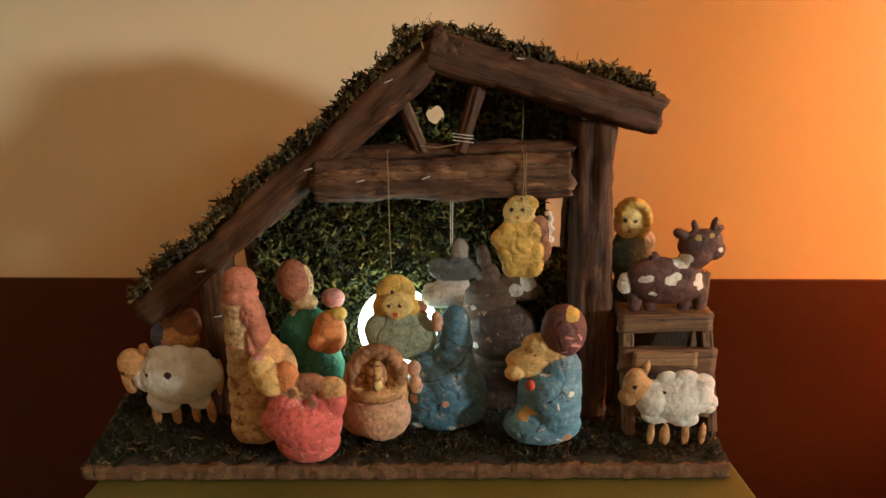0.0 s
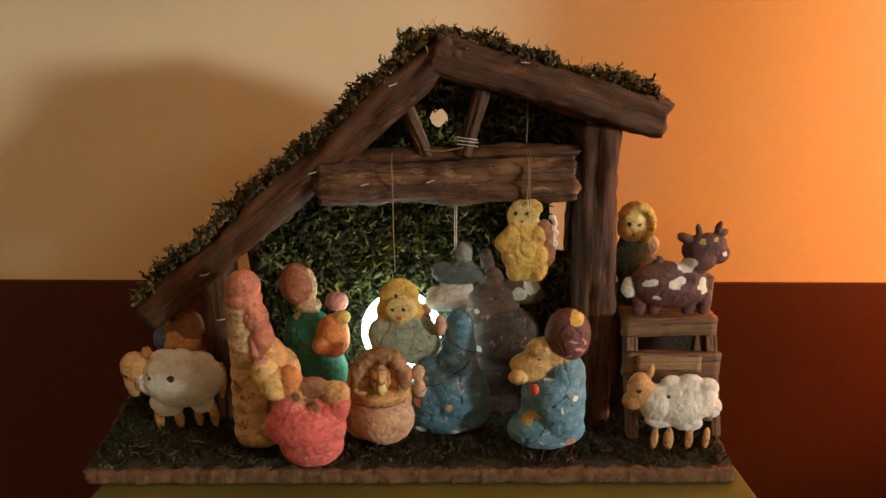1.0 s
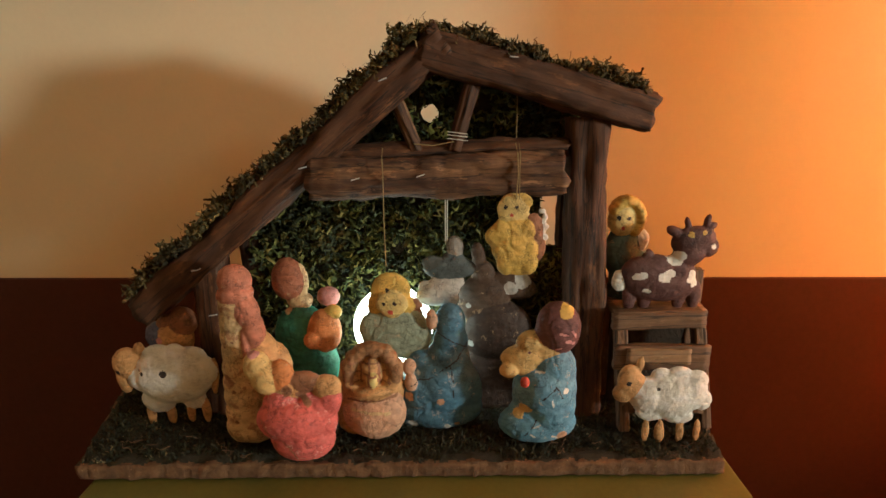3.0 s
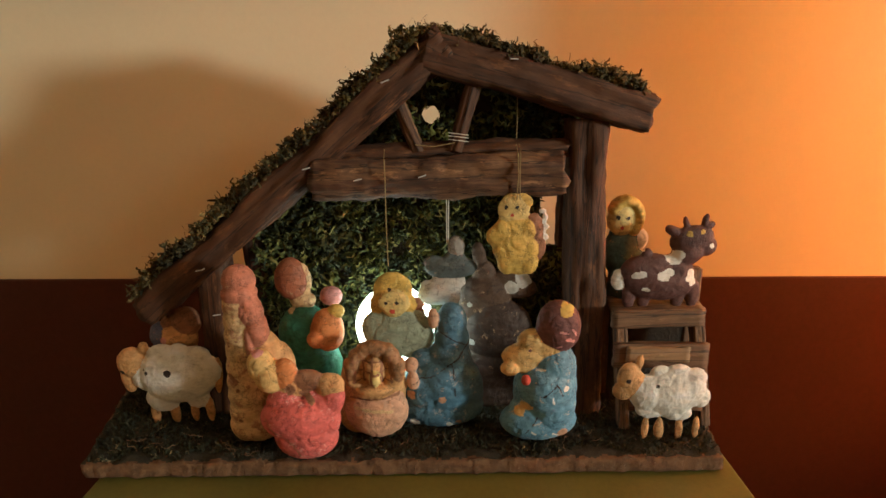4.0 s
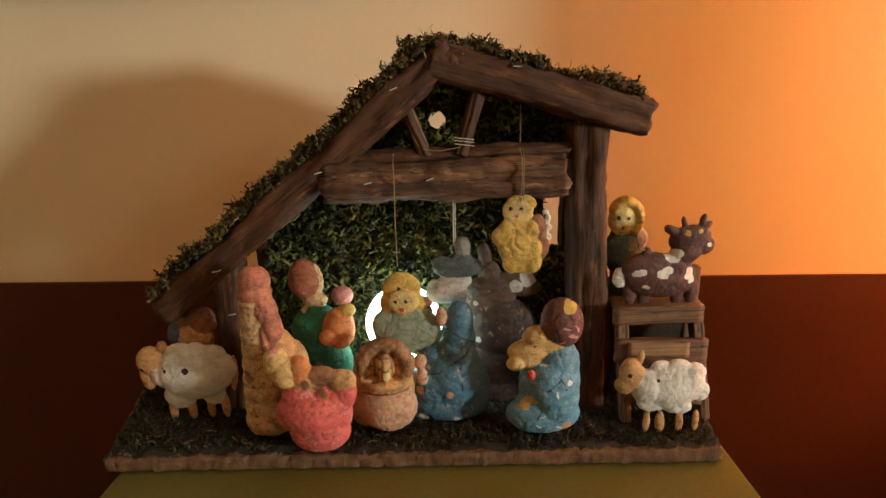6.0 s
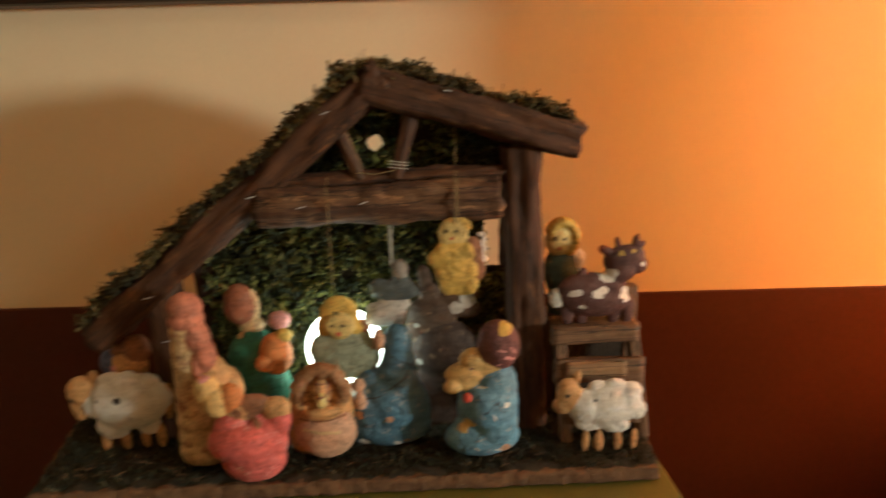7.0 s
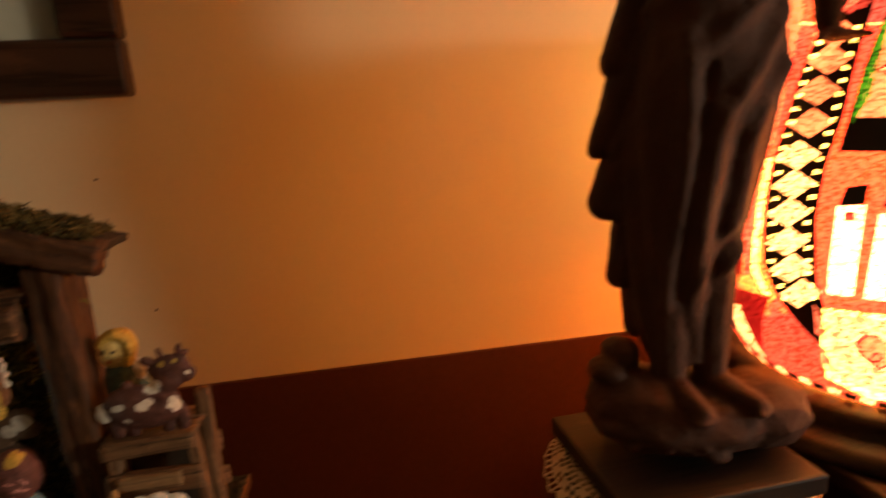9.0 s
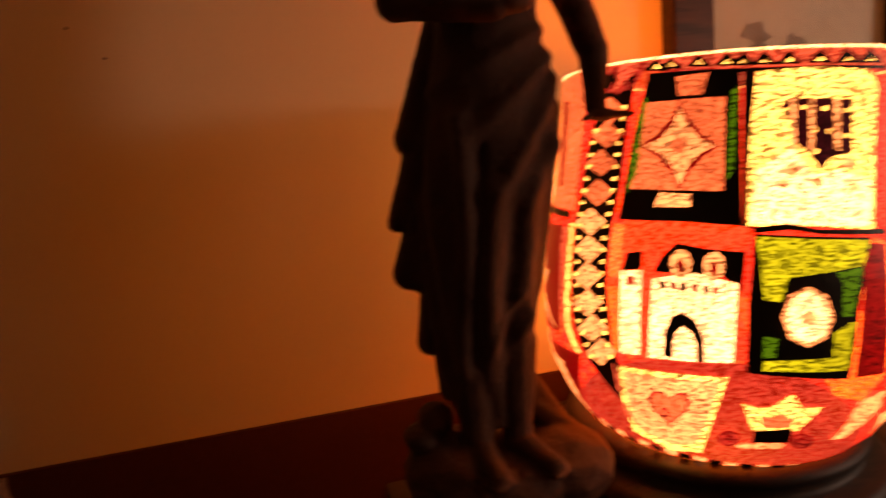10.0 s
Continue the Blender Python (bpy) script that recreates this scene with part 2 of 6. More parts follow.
# ---- mesh helpers ----
def mesh_object(name, bm, material, parent=None, smooth=True):
    data = bpy.data.meshes.new(name)
    bm.to_mesh(data)
    bm.free()
    for x in material if isinstance(material, (list, tuple)) else [material]:
        data.materials.append(x)
    if smooth:
        data.polygons.foreach_set("use_smooth", [True] * len(data.polygons))
    ob = new(name, data)
    if parent:
        ob.parent = parent
    return ob


def part(name, bm, material, parent, label="", smooth=False):
    return tagged(mesh_object(name, bm, material, parent, smooth), label)


def empty(name, place, label, category, group="", kind=""):
    ob = new(name)
    ob.empty_display_size = 0.02
    ob.location = place
    return tagged(ob, label, category, group, kind)


def box_bm(sx, sy, sz, centre=(0, 0, 0), bevel=0.0, seg=2):
    bm = bmesh.new()
    bmesh.ops.create_cube(bm, size=1.0, matrix=Matrix.Translation(centre) @ Matrix.Diagonal((sx, sy, sz, 1)))
    if bevel:
        bmesh.ops.bevel(bm, geom=bm.edges[:], offset=bevel, segments=seg, profile=0.5, affect="EDGES")
    return bm


def hewn_bm(length, w, h, rough=0.0012, seed=0, steps=64, round_=0.25):
    """A rough-hewn beam along x from 0, with uneven, worn faces and a few splits."""
    rnd = random.Random(seed)
    off = Vector((rnd.random() * 50, rnd.random() * 50, rnd.random() * 50))
    ring = 32
    bm = bmesh.new()
    rows = []
    for i in range(steps + 1):
        x = length * i / steps
        row = []
        for k in range(ring):
            a = 2 * math.pi * (k + 0.5) / ring
            c, s = math.cos(a), math.sin(a)
            q = max(abs(c), abs(s))
            c, s = c / q * (1 - round_) + c * round_, s / q * (1 - round_) + s * round_
            p = Vector((x, c * w / 2, s * h / 2))
            d = noise.noise(Vector((x * 22, c * 1.5, s * 1.5)) + off) * 1.6 + noise.noise(Vector((x * 70, c * 5, s * 5)) + off) * 0.9
            d += 0.5 * noise.noise(Vector((x * 160, c * 9, s * 9)) + off)
            split = noise.noise(Vector((x * 9, a * 2.6, 3.0)) + off)
            if split > 0.40:
                d -= min(0.2, split - 0.40) * 6
            p += Vector((0, c, s)) * d * rough
            if i in (0, steps):
                p.x += noise.noise(Vector((c * 2, s * 2, i)) + off) * rough * 1.8
            row.append(bm.verts.new(p))
        rows.append(row)
    for a, b in zip(rows, rows[1:]):
        for k in range(ring):
            bm.faces.new((a[k], b[k], b[(k + 1) % ring], a[(k + 1) % ring]))
    for row, flip in ((rows[0], False), (rows[-1], True)):
        mid = bm.verts.new(sum((v.co for v in row), Vector()) / ring)
        for k in range(ring):
            f = (row[k], row[(k + 1) % ring], mid)
            bm.faces.new(f if not flip else f[::-1])
    bmesh.ops.recalc_face_normals(bm, faces=bm.faces[:])
    return bm


def between(a, b, up=(0, 0, 1)):
    """The pose at a whose x runs to b and whose z is as near to up as may be."""
    x = (Vector(b) - Vector(a)).normalized()
    y = Vector(up).cross(x).normalized()
    z = x.cross(y)
    m = Matrix((x, y, z)).transposed().to_4x4()
    m.translation = a
    return m


def beam(name, a, b, w, h, material, parent, seed, rough=0.0012, up=(0, 0, 1), round_=0.13, label=""):
    ob = part(name, hewn_bm((Vector(b) - Vector(a)).length, w, h, rough, seed, round_=round_), material, parent, label, smooth=True)
    ob.matrix_basis = Matrix.Translation(-parent.location) @ between(a, b, up)
    return ob


def tube_bm(points, radius, sides=6):
    bm = bmesh.new()
    rows = []
    for i, p in enumerate(points):
        p = Vector(p)
        d = (Vector(points[min(i + 1, len(points) - 1)]) - Vector(points[max(i - 1, 0)])).normalized()
        u = d.orthogonal().normalized()
        v = d.cross(u)
        rows.append([bm.verts.new(p + (u * math.cos(2 * math.pi * k / sides) + v * math.sin(2 * math.pi * k / sides)) * radius) for k in range(sides)])
    for a, b in zip(rows, rows[1:]):
        for k in range(sides):
            bm.faces.new((a[k], a[(k + 1) % sides], b[(k + 1) % sides], b[k]))
    bm.faces.new(rows[0][::-1]), bm.faces.new(rows[-1])
    return bm


def lathe_bm(profile, sides=64, centre=(0, 0)):
    bm = bmesh.new()
    rows = [[bm.verts.new((centre[0] + r * math.cos(2 * math.pi * k / sides), centre[1] + r * math.sin(2 * math.pi * k / sides), z)) for k in range(sides)] for r, z in profile]
    for a, b in zip(rows, rows[1:]):
        for k in range(sides):
            bm.faces.new((a[k], a[(k + 1) % sides], b[(k + 1) % sides], b[k]))
    return bm


def strands(name, roots, ways, length, width, material, parent, seed, curl=1.0, label=""):
    """Moss: one curled, tapering ribbon from each root, of kind stuff."""
    g = np.random.default_rng(seed)
    n = len(roots)
    way = ways / np.linalg.norm(ways, axis=1)[:, None]
    side = np.cross(way, g.normal(size=(n, 3)))
    side /= np.linalg.norm(side, axis=1)[:, None]
    bend = np.cross(way, side)
    size = length * g.uniform(0.45, 1.3, n)[:, None]
    wide = width * g.uniform(0.6, 1.4, n)[:, None]
    verts, steps = [], 5
    arc = g.uniform(-1, 1, n)[:, None] * curl
    turn = 2 * arc + np.where(arc < 0, -0.05, 0.05)
    for k in range(steps + 1):
        s = k / steps
        mid = roots + way * size * np.sin(turn * s) / turn + bend * size * (1 - np.cos(turn * s)) / turn + side * size * 0.25 * np.sin(3 * s + g.uniform(0, 6, n)[:, None]) * s
        w = wide * (1 - 0.45 * s)
        verts += [mid - side * w / 2, mid + side * w / 2]
    co = np.stack(verts, 1).reshape(-1, 3)
    per = 2 * (steps + 1)
    base = np.arange(n)[:, None, None] * per
    quad = np.array([[2 * k, 2 * k + 1, 2 * k + 3, 2 * k + 2] for k in range(steps)])[None]
    faces = (base + quad).reshape(-1, 4)
    data = bpy.data.meshes.new(name)
    data.from_pydata(co.tolist(), [], faces.tolist())
    data.materials.append(material)
    ob = new(name, data)
    ob.parent = parent
    if parent:
        ob.location = -parent.location
    return tagged(ob, label, kind="stuff")


# ---- the room ----
def slab(name, size, centre, material, label, category):
    ob = mesh_object(name, box_bm(*size), material, smooth=False)
    ob.location = centre
    return tagged(ob, label, category, kind="structure")


WALL_Y, FLOOR_Z, CEIL_Z = 0.522, -0.75, 1.75
slab("wall_north", (6.2, 0.12, 2.5), (1.1, WALL_Y + 0.06, 0.5), M["wall"], "cream painted plaster wall, warmly lit", "wall")
slab("wall_south", (6.2, 0.12, 2.5), (1.1, -2.66, 0.5), M["wall"], "cream painted plaster wall", "wall")
slab("wall_west", (0.12, 3.12, 2.5), (-2.06, -1.04, 0.5), M["wall"], "cream painted plaster wall", "wall")
slab("wall_east", (0.12, 3.12, 2.5), (4.26, -1.04, 0.5), M["wall"], "cream painted plaster wall", "wall")
slab("floor", (6.44, 3.36, 0.1), (1.1, -1.04, FLOOR_Z - 0.05), M["floor"], "brown wooden floor", "floor")
slab("ceiling", (6.44, 3.36, 0.1), (1.1, -1.04, CEIL_Z + 0.05), M["ceiling"], "pale painted ceiling", "ceiling")
# dark dado, its upper edge a little out of level
bm = box_bm(6.0, 0.005, 1.0, (1.0, 0, 0))
for v in bm.verts:
    v.co.z = 0.2468 - 0.0135 * (v.co.x - 0.1) if v.co.z > 0 else FLOOR_Z
dado = mesh_object("dado", bm, M["dado"], smooth=False)
dado.location = (0, WALL_Y - 0.0025, 0)
tagged(dado, "dark red-brown painted lower part of the wall", "dado", kind="structure")


def nail(x, z, r=0.0012):
    bm = bmesh.new()
    bmesh.ops.create_uvsphere(bm, u_segments=10, v_segments=6, radius=r, matrix=Matrix.Diagonal((1.2, 0.6, 1, 1)))
    ob = mesh_object("nail", bm, M["dot"])
    ob.location = (x, WALL_Y, z)
    tagged(ob, "tiny dark nail head in the cream wall", "nail", "nails in the wall")


for x, z in ((0.135, 0.326), (0.104, 0.451), (0.254, 0.636), (0.280, 0.610)):
    nail(x, z)


def picture(x0, x1, z0, z1, bar, label, marks):
    top = empty("framed_picture", ((x0 + x1) / 2, WALL_Y - 0.001, z0), label, "picture")
    w, h, d = x1 - x0, z1 - z0, 0.022
    for name, sx, sz, cx, cz in (("frame_rail", w, bar, 0, bar / 2), ("frame_rail", w, bar, 0, h - bar / 2),
                                 ("frame_stile", bar, h - 2 * bar, -w / 2 + bar / 2, h / 2), ("frame_stile", bar, h - 2 * bar, w / 2 - bar / 2, h / 2)):
        bm = box_bm(sx, d, sz, (0, 0, 0), 0.004, 2)
        o = part(name, bm, M["framewood"], top)
        o.location = (cx, -d / 2, cz)
    o = part("print", box_bm(w - 2 * bar + 0.004, 0.003, h - 2 * bar + 0.004), M["paper"], top, "pale grey green printed sheet")
    o.location = (0, -0.004, h / 2)
    rnd = random.Random(marks)
    for i in range(marks):
        bm = bmesh.new()
        cx, cz, r = rnd.uniform(-0.3, 0.3) * w, rnd.uniform(0.14, 0.5) * h, rnd.uniform(0.012, 0.035)
        ring = [bm.verts.new((cx + math.cos(a / 14 * 2 * math.pi) * r * rnd.uniform(0.6, 1.5), 0, cz + math.sin(a / 14 * 2 * math.pi) * r * rnd.uniform(0.4, 0.9))) for a in range(14)]
        bm.faces.new(ring)
        o = part("ink_mark", bm, M["ink"], top)
        o.location = (0, -0.0062 - 0.0002 * i, 0)
    o = part("glass", box_bm(w - 2 * bar + 0.004, 0.002, h - 2 * bar + 0.004), M["pane"], top, "clear picture glass")
    o.location = (0, -0.014, h / 2)
    o.visible_shadow = False


picture(-0.36, 0.150, 0.520, 0.93, 0.047, "dark brown wooden picture frame with a pale print", 0)
picture(0.862, 1.26, 0.46, 0.99, 0.058, "brown wooden picture frame with a grey sketch on pale paper", 9)

# olive cabinet under the stable
BOX_Z = 0.189
cab = empty("olive_cabinet", (0.008, 0.34, FLOOR_Z), "olive-green painted cabinet standing against the dado", "cabinet")
o = part("top_board", box_bm(0.405, 0.190, 0.014, (0, 0, 0), 0.002), M["olive"], cab, "olive painted top with dark specks")
o.location = (0, 0, BOX_Z - FLOOR_Z - 0.007)
o = part("body", box_bm(0.385, 0.170, BOX_Z - FLOOR_Z - 0.0145, (0, 0, 0), 0.002), M["olive"], cab)
o.location = (0, 0, (BOX_Z - FLOOR_Z - 0.0145) / 2)

# ---- the stable ----
stable = empty("nativity_stable", (0, 0.36, 0.190), "rough dark wooden stable with a mossy roof on a chipboard base", "stable")
BASE = Vector(stable.location)


def placed(ob, m=None):
    ob.matrix_basis = Matrix.Translation(-BASE) @ (m or Matrix())
    return ob


# chipboard base, wider at its back, with a crumbly front edge
g = bmesh.new()
nx, ny = 220, 34
top, low = [], []
for j in range(ny + 1):
    s = (j / ny) ** 1.6
    y = 0.310 + 0.115 * s
    x0, x1 = -0.202 - 0.028 * s, 0.201 + 0.016 * s
    for rows, z in ((top, 0.2000), (low, 0.1902)):
        row = []
        for i in range(nx + 1):
            x = x0 + (x1 - x0) * i / nx
            p = Vector((x, y, z))
            k = noise.noise(p * 160) * 0.0012 + noise.noise(p * 500) * 0.0007
            if j == 0:
                p.y += k * 1.5
            if i in (0, nx):
                p.x += k * 1.5
            if z > 0.195:
                p.z += noise.noise(p * 90) * 0.0012 + k * 0.6
            row.append(g.verts.new(p))
        rows.append(row)
for j in range(ny):
    for i in range(nx):
        q = g.faces.new((top[j][i], top[j][i + 1], top[j + 1][i + 1], top[j + 1][i]))
        p = q.calc_center_median()
        if min(p.y - 0.3108, (i + 1) * 0.0018, (nx - i) * 0.0018) + 0.0035 * noise.noise(p * 130) + 0.002 * noise.noise(p * 420) > 0.0012:
            q.material_index = 1
        g.faces.new((low[j][i], low[j + 1][i], low[j + 1][i + 1], low[j][i + 1]))
layers = [low[0]]
for k in range(1, 5):
    row = []
    for i in range(nx + 1):
        p = low[0][i].co.lerp(top[0][i].co, k / 5)
        p.y += noise.noise(p * 420) * 0.0011 + noise.noise(Vector((p.x * 60, 4, p.z * 900))) * 0.0012 - 0.0006
        row.append(g.verts.new(p))
    layers.append(row)
layers.append(top[0])
for a, b in zip(layers, layers[1:]):
    for i in range(nx):
        g.faces.new((a[i], a[i + 1], b[i + 1], b[i]))
for i in range(nx):
    g.faces.new((top[ny][i], top[ny][i + 1], low[ny][i + 1], low[ny][i]))
for j in range(1, ny):
    g.faces.new((low[j][0], top[j][0], top[j + 1][0], low[j + 1][0]))
    g.faces.new((low[j][nx], low[j + 1][nx], top[j + 1][nx], top[j][nx]))
g.faces.new([r[0] for r in layers] + [top[1][0], low[1][0]])
g.faces.new([low[1][nx], top[1][nx]] + [r[nx] for r in layers[::-1]])
placed(part("base_board", g, [M["chip"], M["soil"]], stable, "crumbly brown chipboard base", smooth=True))

# posts and beams
APEX = Vector((0.0215, 0, 0.4555))
L_END, R_END = Vector((-0.181, 0, 0.2905)), Vector((0.160, 0, 0.4160))


def roof_line(x):
    a, b = (L_END, APEX) if x < APEX.x else (APEX, R_END)
    return a.z + (b.z - a.z) * (x - a.x) / (b.x - a.x)


def sunk(p, q, d):
    way = (q - p).normalized()
    return Vector((way.z, 0, -way.x)) * d


dl, dr = sunk(L_END, APEX, 0.0102), sunk(APEX, R_END, 0.0105)
fy = Vector((0, 0.364, 0))
beam("rafter", L_END + dl + fy, APEX + dl + fy + Vector((0.004, 0, 0.003)), 0.019, 0.0205, M["beam"], stable, 3, 0.0019, label="hewn dark brown front rafter")
beam("rafter", APEX + dr + fy + Vector((0.0005, -0.0006, 0)), R_END + dr + fy, 0.0195, 0.0215, M["beam"], stable, 5, 0.0016, label="hewn dark brown front rafter")
beam("post", (0.1262, 0.3725, 0.198), (0.1200, 0.3725, 0.4035), 0.024, 0.0255, M["beam"], stable, 14, 0.0013, (0, 1, 0))
beam("post", (-0.1345, 0.377, 0.198), (-0.1300, 0.377, 0.318), 0.020, 0.022, M["beam"], stable, 15, 0.0010, (0, 1, 0))
beam("post", (0.1200, 0.407, 0.198), (0.1180, 0.407, 0.413), 0.016, 0.016, M["beam"], stable, 18, 0.0010, (0, 1, 0))
beam("post", (-0.112, 0.407, 0.198), (-0.110, 0.407, 0.335), 0.016, 0.016, M["beam"], stable, 19, 0.0010, (0, 1, 0))
beam("tie_log", (-0.052, 0.3605, 0.3700), (0.1045, 0.3605, 0.3720), 0.018, 0.0265, M["log"], stable, 21, 0.0024, round_=0.75, label="split reddish brown log beam")
beam("tie_log", (-0.036, 0.3685, 0.3840), (0.1085, 0.3705, 0.3855), 0.014, 0.0130, M["beam"], stable, 25, 0.0014, round_=0.7)
beam("strut", (0.0010, 0.3655, 0.4190), (0.0140, 0.3655, 0.3860), 0.008, 0.0085, M["log"], stable, 31, 0.0007, (0, 1, 0), 0.5)
beam("strut", (0.0510, 0.3655, 0.4330), (0.0370, 0.3655, 0.3860), 0.009, 0.0105, M["beam"], stable, 33, 0.0007, (0, 1, 0), 0.4)
beam("purlin", (0.066, 0.3700, 0.4280), (0.100, 0.402, 0.4160), 0.010, 0.008, M["log"], stable, 35, 0.0010)


def roof_board(p, q, label):
    way = (q - p).normalized()
    n = Vector((-way.z, 0, way.x))
    if n.z < 0:
        n = -n
    ob = part("roof_board", hewn_bm((q - p).length, 0.048, 0.006, 0.0006, 41, round_=0.1), M["bark"], stable, label, smooth=True)
    placed(ob, between(p + Vector((0, 0.388, 0)) - n * 0.0035, q + Vector((0, 0.388, 0)) - n * 0.0035))


roof_board(L_END, APEX, "bark roof board under moss")
roof_board(APEX, R_END, "bark roof board under moss")

# back panel with a round peep hole and an open slit beside the post
g = bmesh.new()
HOLE, SLIT = (0.0212, 0.4065, 0.0060), (0.0975, 0.1135, 0.312, 0.353)
outline = [(-0.108, 0.2), (0.122, 0.2), (0.122, 0.4165), (0.0215, 0.4445), (-0.108, 0.340)]
edges = []


def loop_edges(pts):
    vs = [g.verts.new((x, 0.4025, z)) for x, z in pts]
    edges.extend(g.edges.new((vs[i], vs[(i + 1) % len(vs)])) for i in range(len(vs)))


loop_edges(outline)
loop_edges([(HOLE[0] + HOLE[2] * (1 + 0.08 * math.sin(k * 2.1)) * math.cos(k / 20 * 2 * math.pi), HOLE[1] + HOLE[2] * (1 + 0.08 * math.cos(k * 1.7)) * math.sin(k / 20 * 2 * math.pi)) for k in range(20)])
loop_edges([(SLIT[0], SLIT[2]), (SLIT[1], SLIT[2]), (SLIT[1], SLIT[3]), (SLIT[0], SLIT[3])])
bmesh.ops.triangle_fill(g, edges=edges, use_beauty=True, normal=(0, -1, 0))
ext = bmesh.ops.extrude_face_region(g, geom=g.faces[:])
bmesh.ops.translate(g, verts=[v for v in ext["geom"] if isinstance(v, bmesh.types.BMVert)], vec=(0, 0.004, 0))
bmesh.ops.recalc_face_normals(g, faces=g.faces[:])
placed(part("back_panel", g, M["bark"], stable, "dark bark back panel with a round hole"))

# moss
rng = np.random.default_rng(4)


def roof_moss():
    roots, ways = [], []
    while len(roots) < 20000:
        x, y = rng.uniform(-0.179, 0.150), rng.uniform(0.3545, 0.413)
        if x < APEX.x and rng.uniform() > 1.0:
            continue
        clump = noise.noise(Vector((x * 45, y * 45, 1))) + 0.5 * noise.noise(Vector((x * 130, y * 130, 5)))
        if clump < -0.30 or (y < 0.366 and clump < 0.0 and rng.uniform() < 0.5):
            continue
        slope = (0.63, 0.77) if x < APEX.x else (-0.26, 0.965)
        lift = max(0, clump + 0.25) * (0.0165 if x < APEX.x else 0.0105) * rng.uniform(0, 1) + 0.001
        roots.append((x - slope[0] * lift, y, roof_line(x) + slope[1] * lift - 0.0004))
        side = rng.normal(size=3) * 0.8
        ways.append((-slope[0] * 0.35 + side[0], side[1], slope[1] * 0.25 + side[2]))
    return np.array(roots), np.array(ways)


r, w = roof_moss()
strands("roof_moss", r, w, 0.0056, 0.0019, M["moss"], stable, 5, 2.6, "dry olive moss covering the roof")
# loose curls that stick out of the eaves
n = 110
x = rng.uniform(-0.178, 0.135, n)
x[:45] = rng.choice([-0.16, -0.13, -0.085, -0.05, -0.036, 0.0, 0.012, 0.02, 0.11], 45) + rng.normal(size=45) * 0.004
slope = np.where(x < APEX.x, 1.0, 0.0)
r = np.stack([x - slope * 0.002, rng.uniform(0.352, 0.40, n), np.array([roof_line(a) for a in x]) + 0.002], 1)
w = np.stack([-0.6 * slope + rng.normal(size=n) * 0.7, rng.normal(size=n) * 0.4, 0.6 + rng.normal(size=n) * 0.5], 1)
strands("roof_moss", r, w, 0.0125, 0.0009, M["moss"], stable, 6, 2.6, "dry curls of moss at the roof's edge")


def back_moss():
    roots, ways = [], []
    while len(roots) < 11000:
        x, z = rng.uniform(-0.107, 0.121), rng.uniform(0.2, 0.442)
        if z > roof_line(x) - 0.012 or math.hypot(x - HOLE[0], z - HOLE[1]) < HOLE[2] + 0.0035 or (SLIT[0] - 0.003 < x < SLIT[1] + 0.003 and SLIT[2] - 0.003 < z < SLIT[3] + 0.003):
            continue
        if noise.noise(Vector((x * 40, 2, z * 40))) < -0.42:
            continue
        roots.append((x, 0.4022 - rng.uniform(0, 0.006), z))
        s = rng.normal(size=3)
        near = math.hypot(x - HOLE[0], z - HOLE[1]) < HOLE[2] + 0.014 or (SLIT[0] - 0.014 < x < SLIT[1] + 0.01 and SLIT[2] - 0.012 < z < SLIT[3] + 0.012)
        ways.append((s[0] * (0.2 if near else 1.1), -0.8 - abs(s[1]) * 0.5 - (1.0 if near else 0), s[2] * (0.2 if near else 0.9) - 0.1))
    return np.array(roots), np.array(ways)


r, w = back_moss()
strands("back_moss", r, w, 0.0100, 0.0025, M["mossback"], stable, 7, 1.6, "green moss lining the back of the stable")
n = 22000
s = rng.uniform(0, 1, n) ** 0.9
y = 0.3115 + 0.109 * s
x = (-0.200 - 0.026 * s) + (0.400 + 0.040 * s) * rng.uniform(0, 1, n)
keep = np.array([noise.noise(Vector((a * 28, b * 28, 9))) + 0.4 * noise.noise(Vector((a * 90, b * 90, 3))) + min(1, (b - 0.3125) / 0.012) * 0.9 > 0.25 for a, b in zip(x, y)])
r = np.stack([x, y, np.full(n, 0.1995)], 1)[keep]
w = np.stack([rng.normal(size=n), rng.normal(size=n), np.abs(rng.normal(size=n)) * 0.9 + 0.15], 1)[keep]
strands("floor_moss", r, w, 0.0045, 0.0010, M["mossfloor"], stable, 8, 1.2, "dark dry moss on the base board")
# pale straw bits
n = 60
r = np.stack([rng.uniform(-0.19, 0.19, n), rng.uniform(0.313, 0.335, n), np.full(n, 0.2035)], 1)
w = np.stack([rng.normal(size=n), rng.normal(size=n) * 0.7, rng.normal(size=n) * 0.12 + 0.05], 1)
strands("straw", r, w, 0.0075, 0.0006, M["crate"], stable, 9, 0.4, "pale dry straw bits")


def staple(x, z, y, turn):
    pts = [(-0.0024, 0.0022, 0), (-0.0024, -0.0006, 0), (0.0024, -0.0006, 0), (0.0024, 0.0022, 0)]
    placed(part("staple", tube_bm(pts, 0.00042, 6), M["steel"], stable, "shiny steel staple"), pose(x, y, z, 0, turn, 0))


for x, z, y, turn in ((0.072, 0.4395, 0.3538, 5), (-0.004, 0.4285, 0.3538, -20), (-0.055, 0.378, 0.3538, -14), (-0.130, 0.3135, 0.3538, -10), (-0.023, 0.371, 0.3508, -12), (0.0165, 0.3725, 0.3505, -18), (-0.128, 0.2775, 0.3655, -8)):
    staple(x, z, y, turn)


def thread(points, r, m):
    placed(part("thread", tube_bm(points, r, 6), m, stable, "thin thread holding a figurine"))


